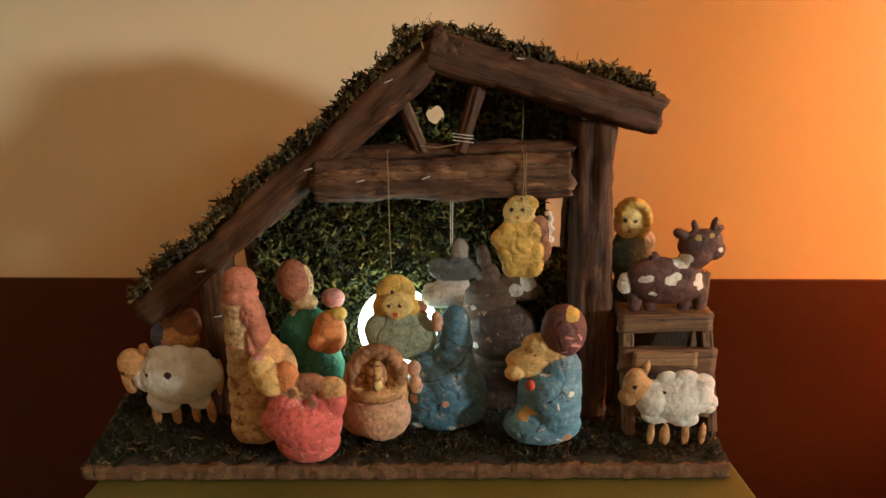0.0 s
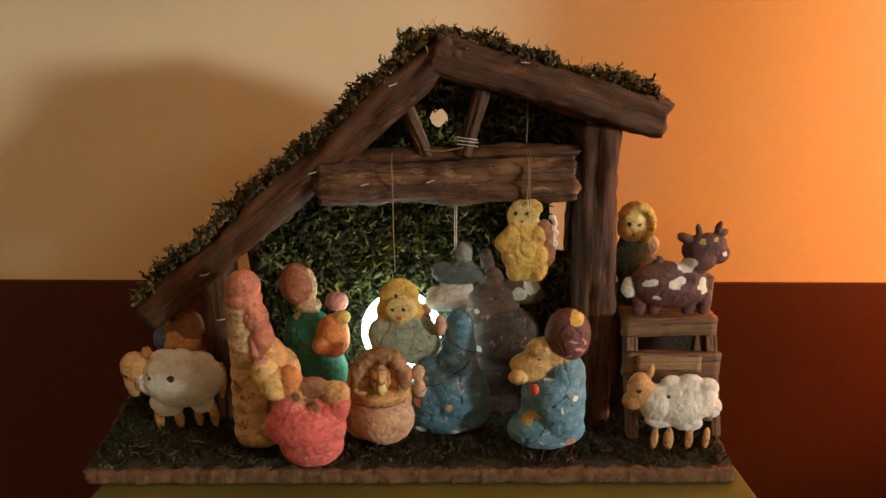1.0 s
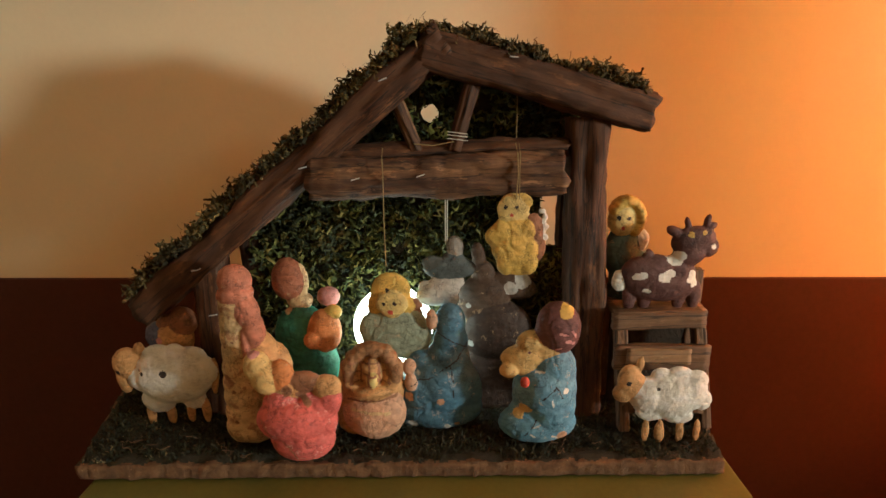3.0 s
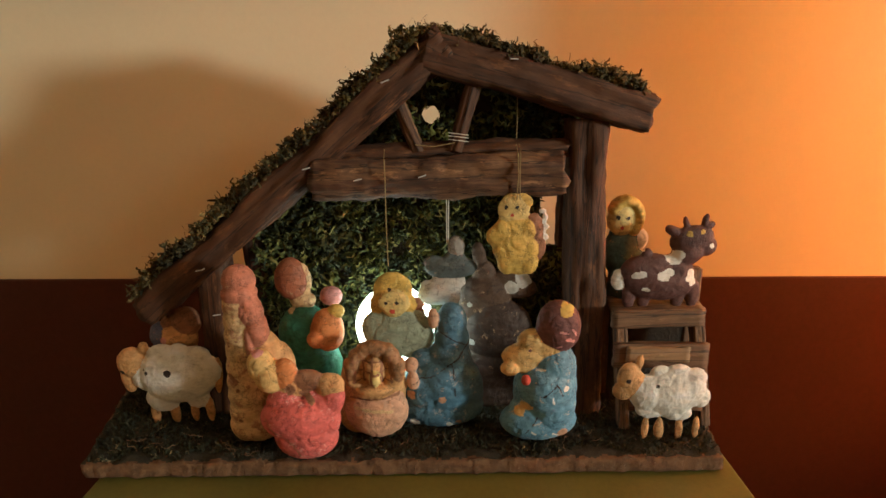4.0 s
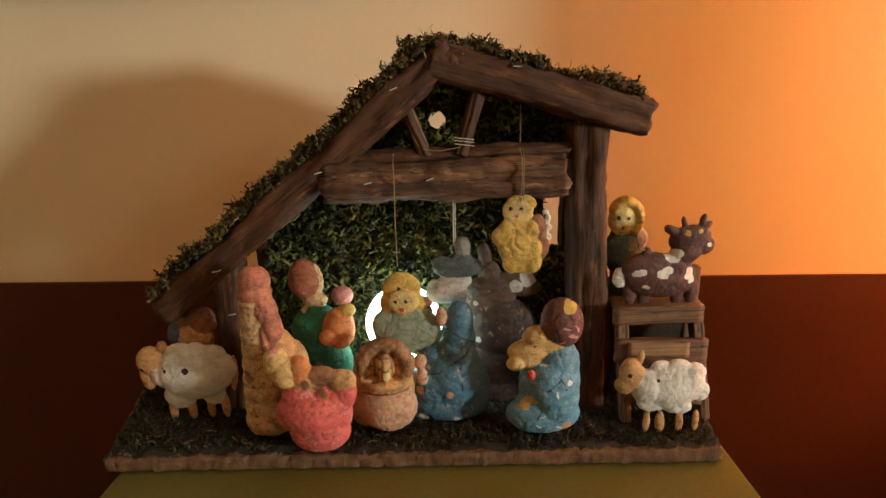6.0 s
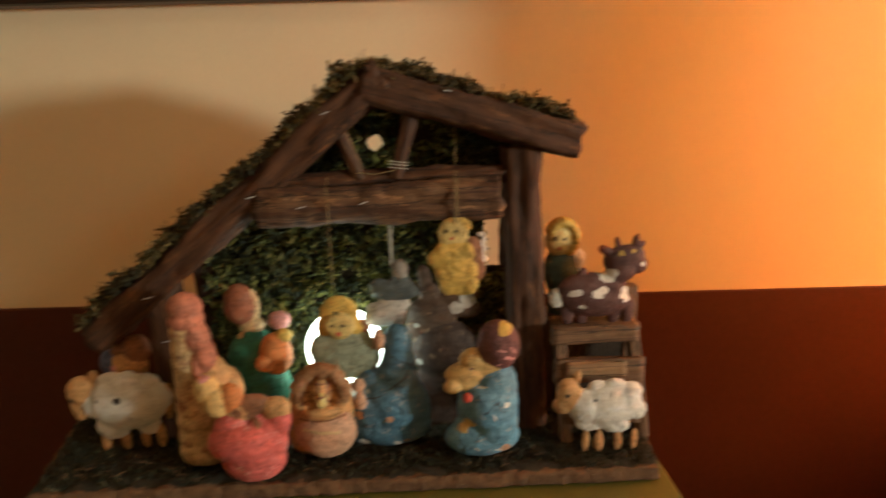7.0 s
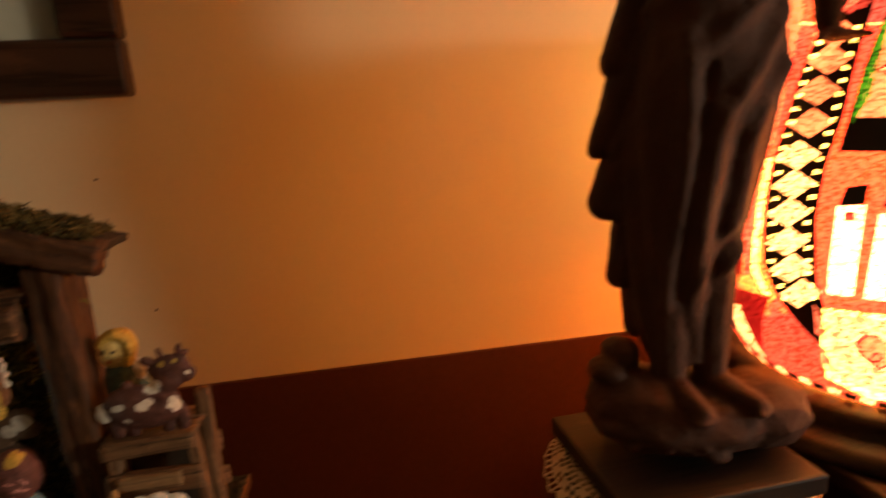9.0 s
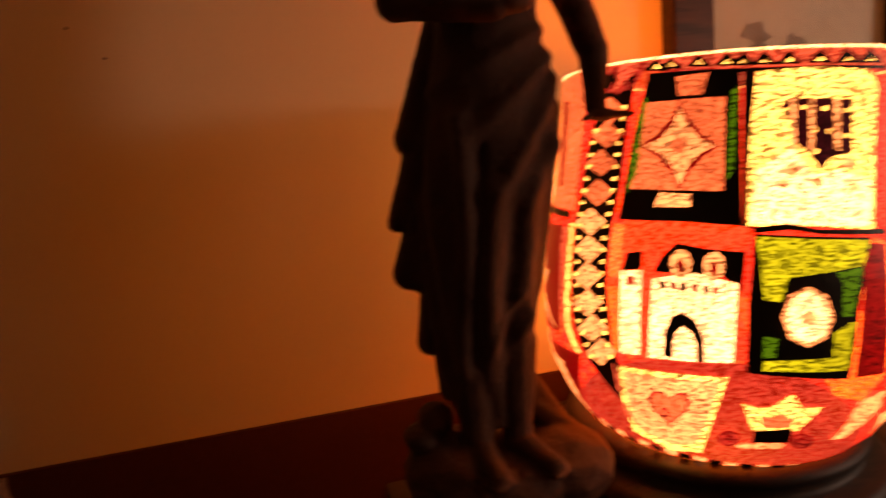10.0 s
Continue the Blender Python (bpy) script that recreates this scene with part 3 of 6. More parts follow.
thread([(-0.0065, 0.3575, 0.3885), (-0.0062, 0.3492, 0.3835), (-0.0060, 0.3485, 0.372), (-0.0068, 0.3500, 0.345), (-0.0070, 0.3515, 0.315)], 0.00035, M["thread"])
thread([(0.0745, 0.3590, 0.3900), (0.0748, 0.3488, 0.3850), (0.0752, 0.3485, 0.372), (0.0745, 0.3500, 0.357)], 0.00035, M["thread"])
thread([(0.0765, 0.3590, 0.3900), (0.0763, 0.3488, 0.3850), (0.0760, 0.3485, 0.372), (0.0765, 0.3500, 0.357)], 0.00030, M["thread"])
thread([(0.0765, 0.374, 0.425), (0.0768, 0.373, 0.408), (0.0762, 0.371, 0.392)], 0.0003, M["thread"])
thread([(0.0312, 0.3640, 0.365), (0.0310, 0.3620, 0.347), (0.0308, 0.3620, 0.326)], 0.00035, M["whitethread"])
thread([(0.0328, 0.3640, 0.365), (0.0322, 0.3620, 0.347), (0.0318, 0.3620, 0.326)], 0.00035, M["whitethread"])
thread([(0.0125, 0.3605, 0.3905), (0.0240, 0.3600, 0.3893), (0.0370, 0.3598, 0.3915)], 0.00035, M["thread"])
for dz in (0, 0.0022, 0.0040):
    thread([(0.0330, 0.3605, 0.3935 + dz), (0.0390, 0.3597, 0.3928 + dz), (0.0455, 0.3605, 0.3918 + dz)], 0.00028, M["whitethread"])

# slatted crate beside the post
crate = empty("wooden_crate", (0.172, 0.372, 0.2005), "slatted pale wooden crate standing beside the stable post", "crate")


def slat(name, size, centre, m, turn=0.0, label=""):
    bm = hewn_bm(size[0], size[1], size[2], 0.0005, int(centre[0] * 9999) % 97 + int(centre[2] * 999), 14, 0.12)
    bmesh.ops.translate(bm, verts=bm.verts[:], vec=(-size[0] / 2, 0, 0))
    o = part(name, bm, m, crate, label, smooth=True)
    o.matrix_basis = Matrix.Translation(Vector(centre) - crate.location) @ pose(0, 0, 0, 0, turn, 0)


for name_, lo, hi in (("corner_post", (0.1480, 0.3440, 0.2005), (0.1450, 0.3590, 0.2800)), ("corner_post", (0.2035, 0.3470, 0.2005), (0.1955, 0.3590, 0.2800))):
    beam(name_, lo, hi, 0.007, 0.0115, M["crate"], crate, 44, 0.0005, (0, -1, 0), 0.12)
slat("corner_post", (0.080, 0.007, 0.011), (0.1450, 0.3900, 0.2405), M["crate"], 90)
slat("corner_post", (0.100, 0.009, 0.010), (0.2010, 0.3800, 0.2510), M["crate"], 90)
slat("front_slat", (0.060, 0.005, 0.0105), (0.1685, 0.3520, 0.2755), M["crate"], -1)
slat("front_slat", (0.062, 0.005, 0.0170), (0.1710, 0.3485, 0.2510), M["crate"], 1)
slat("front_slat", (0.041, 0.003, 0.0105), (0.1680, 0.3450, 0.2530), M["cratelight"], 1, "pale split wooden strip")
slat("front_slat", (0.054, 0.005, 0.0150), (0.1725, 0.3445, 0.2200), M["crate"], 0)
# dark sheet added to stand in for the shade between the slats
slat("shade_board", (0.056, 0.004, 0.0760), (0.1740, 0.3780, 0.2390), M["bark"], 0, "dark board standing in for shade inside the crate")
slat("back_slat", (0.062, 0.005, 0.0150), (0.1740, 0.3960, 0.2500), M["crate"], 0)
slat("back_slat", (0.064, 0.005, 0.0150), (0.1750, 0.3960, 0.2200), M["crate"], 0)
slat("top_board", (0.060, 0.022, 0.0040), (0.1695, 0.3620, 0.2805), M["crate"], 0)
slat("top_board", (0.062, 0.021, 0.0040), (0.1705, 0.3850, 0.2805), M["crate"], 0)

# night light
light = empty("night_light", (-0.007, 0.3780, 0.2012), "round white glowing night light on a short foot", "lamp")
bm = bmesh.new()
bmesh.ops.create_uvsphere(bm, u_segments=40, v_segments=24, radius=0.0280, matrix=Matrix.Translation((0, 0, 0.0615)) @ Matrix.Diagonal((1, 0.82, 1.03, 1)))
part("globe", bm, M["globe"], light, "frosted white glowing globe", True)
part("foot", lathe_bm([(0.0, 0.0), (0.017, 0.0), (0.018, 0.003), (0.012, 0.028), (0.010, 0.036), (0.0, 0.036)], 32), M["whitethread"], light, "white plastic foot", True)


# ---- figurines ----
def ball_of(level):
    bm = bmesh.new()
    bmesh.ops.create_icosphere(bm, subdivisions=level, radius=1.0)
    bm.verts.index_update()
    out = np.array([v.co for v in bm.verts]), np.array([[v.index for v in q.verts] for q in bm.faces])
    bm.free()
    return out


FINE, ROUGH = ball_of(3), ball_of(2)


def clay(name, label):
    return {"name": name, "label": label, "blobs": [], "spots": [], "strokes": []}


def blob(f, tone, x, y, z, rx, ry, rz, turn=0):
    f["blobs"].append((tone, Matrix.Translation((x, y, z)) @ pose(0, 0, 0, 0, turn, 0) @ Matrix.Diagonal((rx, ry, rz, 1))))


def spot(f, tone, x, z, r):
    f["spots"].append((tone, x, z, r))


def stroke(f, tone, x0, z0, x1, z1, r):
    f["strokes"].append((tone, x0, z0, x1, z1, r))


def finish(f, voxel=0.00075, dent=0.0008, category="figurine", tones=CLAY, smooth=2, group="clay figurines"):
    """Kneads the blobs into one lumpy body and paints it tone by tone."""
    ball = ROUGH if len(f["blobs"]) > 100 else FINE
    co = np.concatenate([ball[0] @ np.array(m)[:3, :3].T + np.array(m)[:3, 3] for tone, m in f["blobs"]])
    tri = np.concatenate([ball[1] + k * len(ball[0]) for k in range(len(f["blobs"]))])
    for more, faces in f.get("shells", ()):
        tri = np.concatenate([tri, faces + len(co)])
        co = np.concatenate([co, more])
    raw = bpy.data.meshes.new("raw")
    raw.from_pydata(co.tolist(), [], tri.tolist())
    tmp = new("raw", raw)
    mod = tmp.modifiers.new("r", "REMESH")
    mod.mode, mod.voxel_size, mod.adaptivity = "VOXEL", voxel, 0.0
    mod = tmp.modifiers.new("s", "SMOOTH")
    mod.factor, mod.iterations = 0.5, smooth
    bpy.context.view_layer.update()
    data = bpy.data.meshes.new_from_object(tmp.evaluated_get(bpy.context.evaluated_depsgraph_get()))
    bpy.data.objects.remove(tmp)
    bpy.data.meshes.remove(raw)
    data.name = f["name"]
    nv, nf = len(data.vertices), len(data.polygons)
    co, no = np.empty(nv * 3), np.empty(nv * 3)
    data.vertices.foreach_get("co", co), data.vertices.foreach_get("normal", no)
    co, no = co.reshape(-1, 3), no.reshape(-1, 3)
    flat = np.array([noise.cell(Vector(p) * 95 + 0.5 * noise.noise_vector(Vector(p) * 60)) for p in co])
    push = 0.05 * flat + np.array([0.8 * noise.noise(Vector(p) * 85) + 0.35 * noise.noise(Vector(p) * 330) - 0.55 * max(0.0, 0.09 - abs(noise.noise(Vector(p) * 75 + Vector((7, 3, 1))))) / 0.09 * (noise.noise(Vector(p) * 40) > 0.05) for p in co])
    co = co + no * (push * dent)[:, None]
    low = co[:, 2].min()
    origin = np.array(((co[:, 0].min() + co[:, 0].max()) / 2, (co[:, 1].min() + co[:, 1].max()) / 2, low))
    data.vertices.foreach_set("co", (co - origin).ravel())
    mid, fn = np.empty(nf * 3), np.empty(nf * 3)
    data.polygons.foreach_get("center", mid), data.polygons.foreach_get("normal", fn)
    mid, fn = mid.reshape(-1, 3) + origin, fn.reshape(-1, 3)
    wob = np.array([noise.noise(Vector(p) * 200) for p in mid])
    best, pick = np.full(nf, 1e9), np.zeros(nf, int)
    used = []
    for tone, m in f["blobs"]:
        if tone not in used:
            used.append(tone)
        inv = np.array(m.inverted())
        q = mid @ inv[:3, :3].T + inv[:3, 3]
        size = (abs(m.determinant())) ** (1 / 3)
        d = (np.linalg.norm(q, axis=1) - 1) * size
        better = d < best
        best[better], pick[better] = d[better], used.index(tone)
    for tone, x, z, r in f["spots"]:
        if tone not in used:
            used.append(tone)
        d = np.hypot(mid[:, 0] - x, mid[:, 2] - z) - r * (1 + 0.35 * wob)
        hit = (d < 0) & (fn[:, 1] < -0.05)
        pick[hit] = used.index(tone)
    for tone, x0, z0, x1, z1, r in f["strokes"]:
        if tone not in used:
            used.append(tone)
        dx, dz = x1 - x0, z1 - z0
        s = np.clip(((mid[:, 0] - x0) * dx + (mid[:, 2] - z0) * dz) / (dx * dx + dz * dz), 0, 1)
        d = np.hypot(mid[:, 0] - x0 - s * dx + 0.0008 * wob, mid[:, 2] - z0 - s * dz + 0.0008 * wob)
        pick[(d < r) & (fn[:, 1] < -0.05)] = used.index(tone)
    for tone in used:
        data.materials.append(tones[tone])
    data.polygons.foreach_set("material_index", pick.astype(np.int32))
    data.polygons.foreach_set("use_smooth", [True] * nf)
    ob = new(f["name"], data)
    ob.location = origin
    return tagged(ob, f["label"], category, group)


f = clay("sheep_figurine", "white clay sheep with tan head and short legs")
blob(f, "white", -0.1570, 0.3570, 0.2370, 0.0274, 0.0106, 0.0210, 0)
blob(f, "white", -0.1790, 0.3570, 0.2370, 0.0106, 0.0054, 0.0122, 0)
blob(f, "white", -0.1650, 0.3570, 0.2520, 0.0114, 0.0042, 0.0082, 0)
blob(f, "white", -0.1440, 0.3570, 0.2510, 0.0114, 0.0038, 0.0074, 0)
blob(f, "white", -0.1340, 0.3570, 0.2400, 0.0082, 0.0042, 0.0106, 0)
blob(f, "white", -0.1460, 0.3570, 0.2200, 0.0092, 0.0029, 0.0092, 0)
blob(f, "white", -0.1700, 0.3570, 0.2190, 0.0122, 0.0042, 0.0102, 0)
blob(f, "white", -0.1540, 0.3570, 0.2540, 0.0082, 0.0034, 0.0066, 0)
blob(f, "tan", -0.1870, 0.3570, 0.2460, 0.0106, 0.0054, 0.0122, 0)
blob(f, "tan", -0.1910, 0.3570, 0.2350, 0.0062, 0.0032, 0.0112, 0)
blob(f, "tan", -0.1780, 0.3570, 0.2570, 0.0042, 0.0022, 0.0058, 20)
blob(f, "tan", -0.1290, 0.3570, 0.2360, 0.0034, 0.0018, 0.0142, 5)
blob(f, "tan", -0.1770, 0.3570, 0.2070, 0.0034, 0.0018, 0.0102, 0)
blob(f, "tan", -0.1630, 0.3570, 0.2070, 0.0034, 0.0018, 0.0102, 0)
blob(f, "tan", -0.1490, 0.3570, 0.2080, 0.0034, 0.0018, 0.0082, 0)
blob(f, "tan", -0.1380, 0.3570, 0.2100, 0.0034, 0.0018, 0.0102, 0)
spot(f, "dark", -0.1590, 0.2430, 0.0024)
spot(f, "dark", -0.1930, 0.2410, 0.0016)
spot(f, "dark", -0.1770, 0.2440, 0.0009)
spot(f, "dark", -0.1750, 0.2420, 0.0012)
finish(f)

f = clay("shepherd_figurine", "small brown and blue clay figure lying behind a sheep")
blob(f, "brownclay", -0.1510, 0.3680, 0.2720, 0.0106, 0.0075, 0.0106, 0)
blob(f, "blueclay", -0.1700, 0.3680, 0.2620, 0.0082, 0.0058, 0.0098, 0)
blob(f, "tan", -0.1580, 0.3680, 0.2600, 0.0138, 0.0075, 0.0132, 0)
blob(f, "brownclay", -0.1620, 0.3680, 0.2710, 0.0066, 0.0047, 0.0066, 0)
blob(f, "tan", -0.1540, 0.3680, 0.2430, 0.0098, 0.0069, 0.0162, 0)
spot(f, "pinkclay", -0.1660, 0.2600, 0.0024)
finish(f)

f = clay("standing_figurine", "tall cream clay figure with reddish brown head and shawl")
for k in range(9):
    blob(f, "cream", -0.1020 + 0.0003 * k, 0.3360, 0.2125 + 0.0105 * k, 0.0132 - 0.0003 * k, 0.0115 - 0.0003 * k, 0.0125, 3 * (k % 3 - 1))
blob(f, "cream", -0.0960, 0.3350, 0.2120, 0.0145, 0.0110, 0.0120)
blob(f, "rose", -0.0985, 0.3360, 0.3120, 0.0108, 0.0090, 0.0105)
blob(f, "rose", -0.0990, 0.3360, 0.3040, 0.0118, 0.0100, 0.0070)
blob(f, "rose", -0.0930, 0.3340, 0.2930, 0.0085, 0.0080, 0.0130, -8)
blob(f, "rose", -0.0890, 0.3330, 0.2800, 0.0070, 0.0075, 0.0160, -8)
blob(f, "tan", -0.0850, 0.3350, 0.2640, 0.0095, 0.0090, 0.0190, -18)
blob(f, "tan", -0.0790, 0.3380, 0.2560, 0.0100, 0.0085, 0.0150, -14)
blob(f, "rose", -0.0930, 0.3290, 0.2700, 0.0030, 0.0040, 0.0140, -6)
blob(f, "tan", -0.0840, 0.3380, 0.2400, 0.0090, 0.0085, 0.0160, -6)
spot(f, "brownclay", -0.1010, 0.2750, 0.0010)
spot(f, "brownclay", -0.1080, 0.2510, 0.0024)
spot(f, "brownclay", -0.1050, 0.2470, 0.0020)
spot(f, "brownclay", -0.1040, 0.2410, 0.0016)
spot(f, "brownclay", -0.1040, 0.2200, 0.0012)
spot(f, "brownclay", -0.1070, 0.2710, 0.0008)
finish(f)

f = clay("robed_figurine", "clay figure in a green robe holding an orange bundle")
blob(f, "hairbrown", -0.0730, 0.3620, 0.3040, 0.0114, 0.0092, 0.0146, 0)
blob(f, "cream", -0.0650, 0.3620, 0.3030, 0.0050, 0.0040, 0.0122, 0)
blob(f, "cream", -0.0670, 0.3620, 0.2890, 0.0090, 0.0053, 0.0066, 0)
blob(f, "green", -0.0670, 0.3620, 0.2620, 0.0186, 0.0149, 0.0242, 0)
blob(f, "green", -0.0600, 0.3620, 0.2390, 0.0170, 0.0136, 0.0242, 0)
blob(f, "green", -0.0650, 0.3620, 0.2230, 0.0178, 0.0143, 0.0252, 0)
blob(f, "pinkclay", -0.0470, 0.3600, 0.2920, 0.0078, 0.0056, 0.0070, 0)
blob(f, "orange", -0.0490, 0.3500, 0.2720, 0.0110, 0.0088, 0.0154, 0)
blob(f, "orange", -0.0550, 0.3440, 0.2680, 0.0066, 0.0050, 0.0062, 0)
blob(f, "yellow", -0.0430, 0.3500, 0.2850, 0.0058, 0.0040, 0.0050, 0)
spot(f, "cream", -0.0750, 0.2850, 0.0032)
finish(f)

f = clay("kneeling_figurine", "kneeling clay figure in a pink robe with yellow face")
blob(f, "pink", -0.0630, 0.3150, 0.2300, 0.0242, 0.0156, 0.0146, 0)
blob(f, "pink", -0.0590, 0.3150, 0.2170, 0.0202, 0.0130, 0.0162, 0)
blob(f, "pink", -0.0700, 0.3150, 0.2370, 0.0128, 0.0084, 0.0138, 0)
blob(f, "pink", -0.0480, 0.3150, 0.2290, 0.0110, 0.0088, 0.0178, 0)
blob(f, "pink", -0.0410, 0.3150, 0.2410, 0.0074, 0.0060, 0.0114, 15)
blob(f, "cream2", -0.0830, 0.3150, 0.2650, 0.0081, 0.0065, 0.0110, 0)
blob(f, "cream2", -0.0780, 0.3150, 0.2580, 0.0098, 0.0079, 0.0114, 0)
blob(f, "orange", -0.0690, 0.3150, 0.2590, 0.0080, 0.0064, 0.0106, 0)
blob(f, "tan", -0.0650, 0.3150, 0.2510, 0.0104, 0.0050, 0.0082, 0)
blob(f, "brownclay", -0.0580, 0.3150, 0.2540, 0.0140, 0.0045, 0.0074, -6)
blob(f, "tan", -0.0420, 0.3150, 0.2510, 0.0092, 0.0052, 0.0086, -10)
blob(f, "pink", -0.0540, 0.3150, 0.2330, 0.0104, 0.0084, 0.0146, 0)
spot(f, "pinkclay", -0.0840, 0.2760, 0.0040)
spot(f, "brownclay", -0.0650, 0.2510, 0.0036)
stroke(f, "brownclay", -0.0590, 0.2480, -0.0520, 0.2430, 0.0016)
stroke(f, "rose", -0.0690, 0.2200, -0.0620, 0.2130, 0.00042)
stroke(f, "rose", -0.0620, 0.2130, -0.0600, 0.2050, 0.00042)
stroke(f, "rose", -0.0810, 0.2340, -0.0710, 0.2240, 0.00046)
finish(f)

f = clay("cradle_figurine", "bark-brown clay cradle with a swaddled bundle")
blob(f, "tan", -0.0200, 0.3430, 0.2340, 0.0226, 0.0170, 0.0282, 0)
blob(f, "tan", -0.0310, 0.3430, 0.2130, 0.0130, 0.0098, 0.0130, 0)
blob(f, "peach", -0.0170, 0.3350, 0.2220, 0.0210, 0.0122, 0.0202, 0)
blob(f, "peach", -0.0110, 0.3370, 0.2190, 0.0146, 0.0104, 0.0138, 0)
blob(f, "bark", -0.0020, 0.3280, 0.2540, 0.0054, 0.0052, 0.0054, 0)
blob(f, "bark", -0.0020, 0.3280, 0.2500, 0.0041, 0.0052, 0.0054, 0)
blob(f, "tan", -0.0040, 0.3280, 0.2470, 0.0054, 0.0052, 0.0054, 0)
blob(f, "tan", -0.0060, 0.3280, 0.2430, 0.0054, 0.0052, 0.0054, 0)
blob(f, "tan", -0.0090, 0.3280, 0.2410, 0.0054, 0.0052, 0.0054, 0)
blob(f, "tan", -0.0120, 0.3280, 0.2390, 0.0054, 0.0052, 0.0054, 0)
blob(f, "tan", -0.0150, 0.3280, 0.2380, 0.0041, 0.0052, 0.0054, 0)
blob(f, "tan", -0.0190, 0.3280, 0.2380, 0.0054, 0.0052, 0.0054, 0)
blob(f, "tan", -0.0230, 0.3280, 0.2390, 0.0054, 0.0052, 0.0054, 0)
blob(f, "tan", -0.0260, 0.3280, 0.2410, 0.0054, 0.0052, 0.0054, 0)
blob(f, "tan", -0.0280, 0.3280, 0.2440, 0.0041, 0.0052, 0.0054, 0)
blob(f, "tan", -0.0300, 0.3280, 0.2470, 0.0054, 0.0052, 0.0054, 0)
blob(f, "bark", -0.0310, 0.3280, 0.2500, 0.0041, 0.0052, 0.0054, 0)
blob(f, "bark", -0.0310, 0.3280, 0.2540, 0.0041, 0.0052, 0.0054, 0)
blob(f, "bark", -0.0310, 0.3280, 0.2580, 0.0054, 0.0052, 0.0054, 0)
blob(f, "bark", -0.0290, 0.3280, 0.2610, 0.0041, 0.0052, 0.0054, 0)
blob(f, "bark", -0.0270, 0.3280, 0.2650, 0.0056, 0.0052, 0.0041, 0)
blob(f, "bark", -0.0240, 0.3280, 0.2670, 0.0041, 0.0052, 0.0054, 0)
blob(f, "bark", -0.0210, 0.3280, 0.2690, 0.0054, 0.0052, 0.0041, 0)
blob(f, "bark", -0.0170, 0.3280, 0.2700, 0.0043, 0.0052, 0.0041, 0)
blob(f, "bark", -0.0140, 0.3280, 0.2690, 0.0054, 0.0052, 0.0054, 0)
blob(f, "bark", -0.0110, 0.3280, 0.2690, 0.0054, 0.0052, 0.0041, 0)
blob(f, "bark", -0.0070, 0.3280, 0.2670, 0.0041, 0.0052, 0.0054, 0)
blob(f, "bark", -0.0050, 0.3280, 0.2640, 0.0054, 0.0052, 0.0054, 0)
blob(f, "bark", -0.0030, 0.3280, 0.2610, 0.0041, 0.0052, 0.0054, 0)
blob(f, "bark", -0.0020, 0.3280, 0.2580, 0.0054, 0.0052, 0.0054, 0)
blob(f, "tan", -0.0170, 0.3305, 0.2550, 0.0142, 0.0042, 0.0110, 0)
blob(f, "tan", -0.0160, 0.3270, 0.2540, 0.0066, 0.0052, 0.0098, 0)
blob(f, "yellow2", -0.0150, 0.3205, 0.2515, 0.0045, 0.0046, 0.0050, 0)
blob(f, "tan", -0.0165, 0.3235, 0.2420, 0.0120, 0.0050, 0.0040)
for k in range(5):
    stroke(f, "brownclay", -0.0285 + 0.0058 * k, 0.2655, -0.0285 + 0.0058 * k, 0.2470, 0.0007)
for k in range(3):
    stroke(f, "brownclay", -0.0290, 0.2480 + 0.0065 * k, -0.0050, 0.2485 + 0.0065 * k, 0.0006)
stroke(f, "brownclay", -0.0320, 0.2345, -0.0020, 0.2350, 0.0009)
stroke(f, "cream", -0.0300, 0.2280, -0.0060, 0.2260, 0.0010)
finish(f)

f = clay("praying_figurine", "kneeling clay figure in a cracked blue hooded robe")
blob(f, "blue", 0.0330, 0.3510, 0.2760, 0.0102, 0.0077, 0.0138, 0)
blob(f, "blue", 0.0330, 0.3510, 0.2620, 0.0114, 0.0086, 0.0162, 0)
blob(f, "blue", 0.0310, 0.3510, 0.2490, 0.0154, 0.0116, 0.0162, 0)
blob(f, "blue", 0.0280, 0.3510, 0.2330, 0.0234, 0.0146, 0.0242, 0)
blob(f, "blue", 0.0260, 0.3510, 0.2150, 0.0282, 0.0104, 0.0172, 0)
blob(f, "blue", 0.0090, 0.3510, 0.2080, 0.0110, 0.0047, 0.0102, 0)
blob(f, "blue", 0.0170, 0.3510, 0.2290, 0.0178, 0.0134, 0.0178, 30)
blob(f, "blue", 0.0440, 0.3510, 0.2290, 0.0098, 0.0074, 0.0210, -8)
blob(f, "blue", 0.0190, 0.3510, 0.2460, 0.0154, 0.0080, 0.0106, 35)
blob(f, "blue", 0.0310, 0.3510, 0.2670, 0.0072, 0.0054, 0.0122, 0)
blob(f, "peach", 0.0060, 0.3410, 0.2500, 0.0047, 0.0033, 0.0058, 0)
blob(f, "peach", 0.0070, 0.3390, 0.2400, 0.0041, 0.0031, 0.0066, 0)
blob(f, "peach", 0.0210, 0.3470, 0.2800, 0.0038, 0.0029, 0.0074, 0)
stroke(f, "dark", 0.0080, 0.2390, 0.0190, 0.2420, 0.00042)
stroke(f, "dark", 0.0190, 0.2420, 0.0280, 0.2480, 0.00042)
stroke(f, "dark", 0.0280, 0.2480, 0.0370, 0.2540, 0.00042)
stroke(f, "dark", 0.0370, 0.2540, 0.0440, 0.2630, 0.00042)
stroke(f, "dark", 0.0250, 0.2710, 0.0330, 0.2670, 0.00040)
stroke(f, "dark", 0.0330, 0.2670, 0.0430, 0.2610, 0.00040)
stroke(f, "dark", 0.0330, 0.2500, 0.0350, 0.2290, 0.00039)
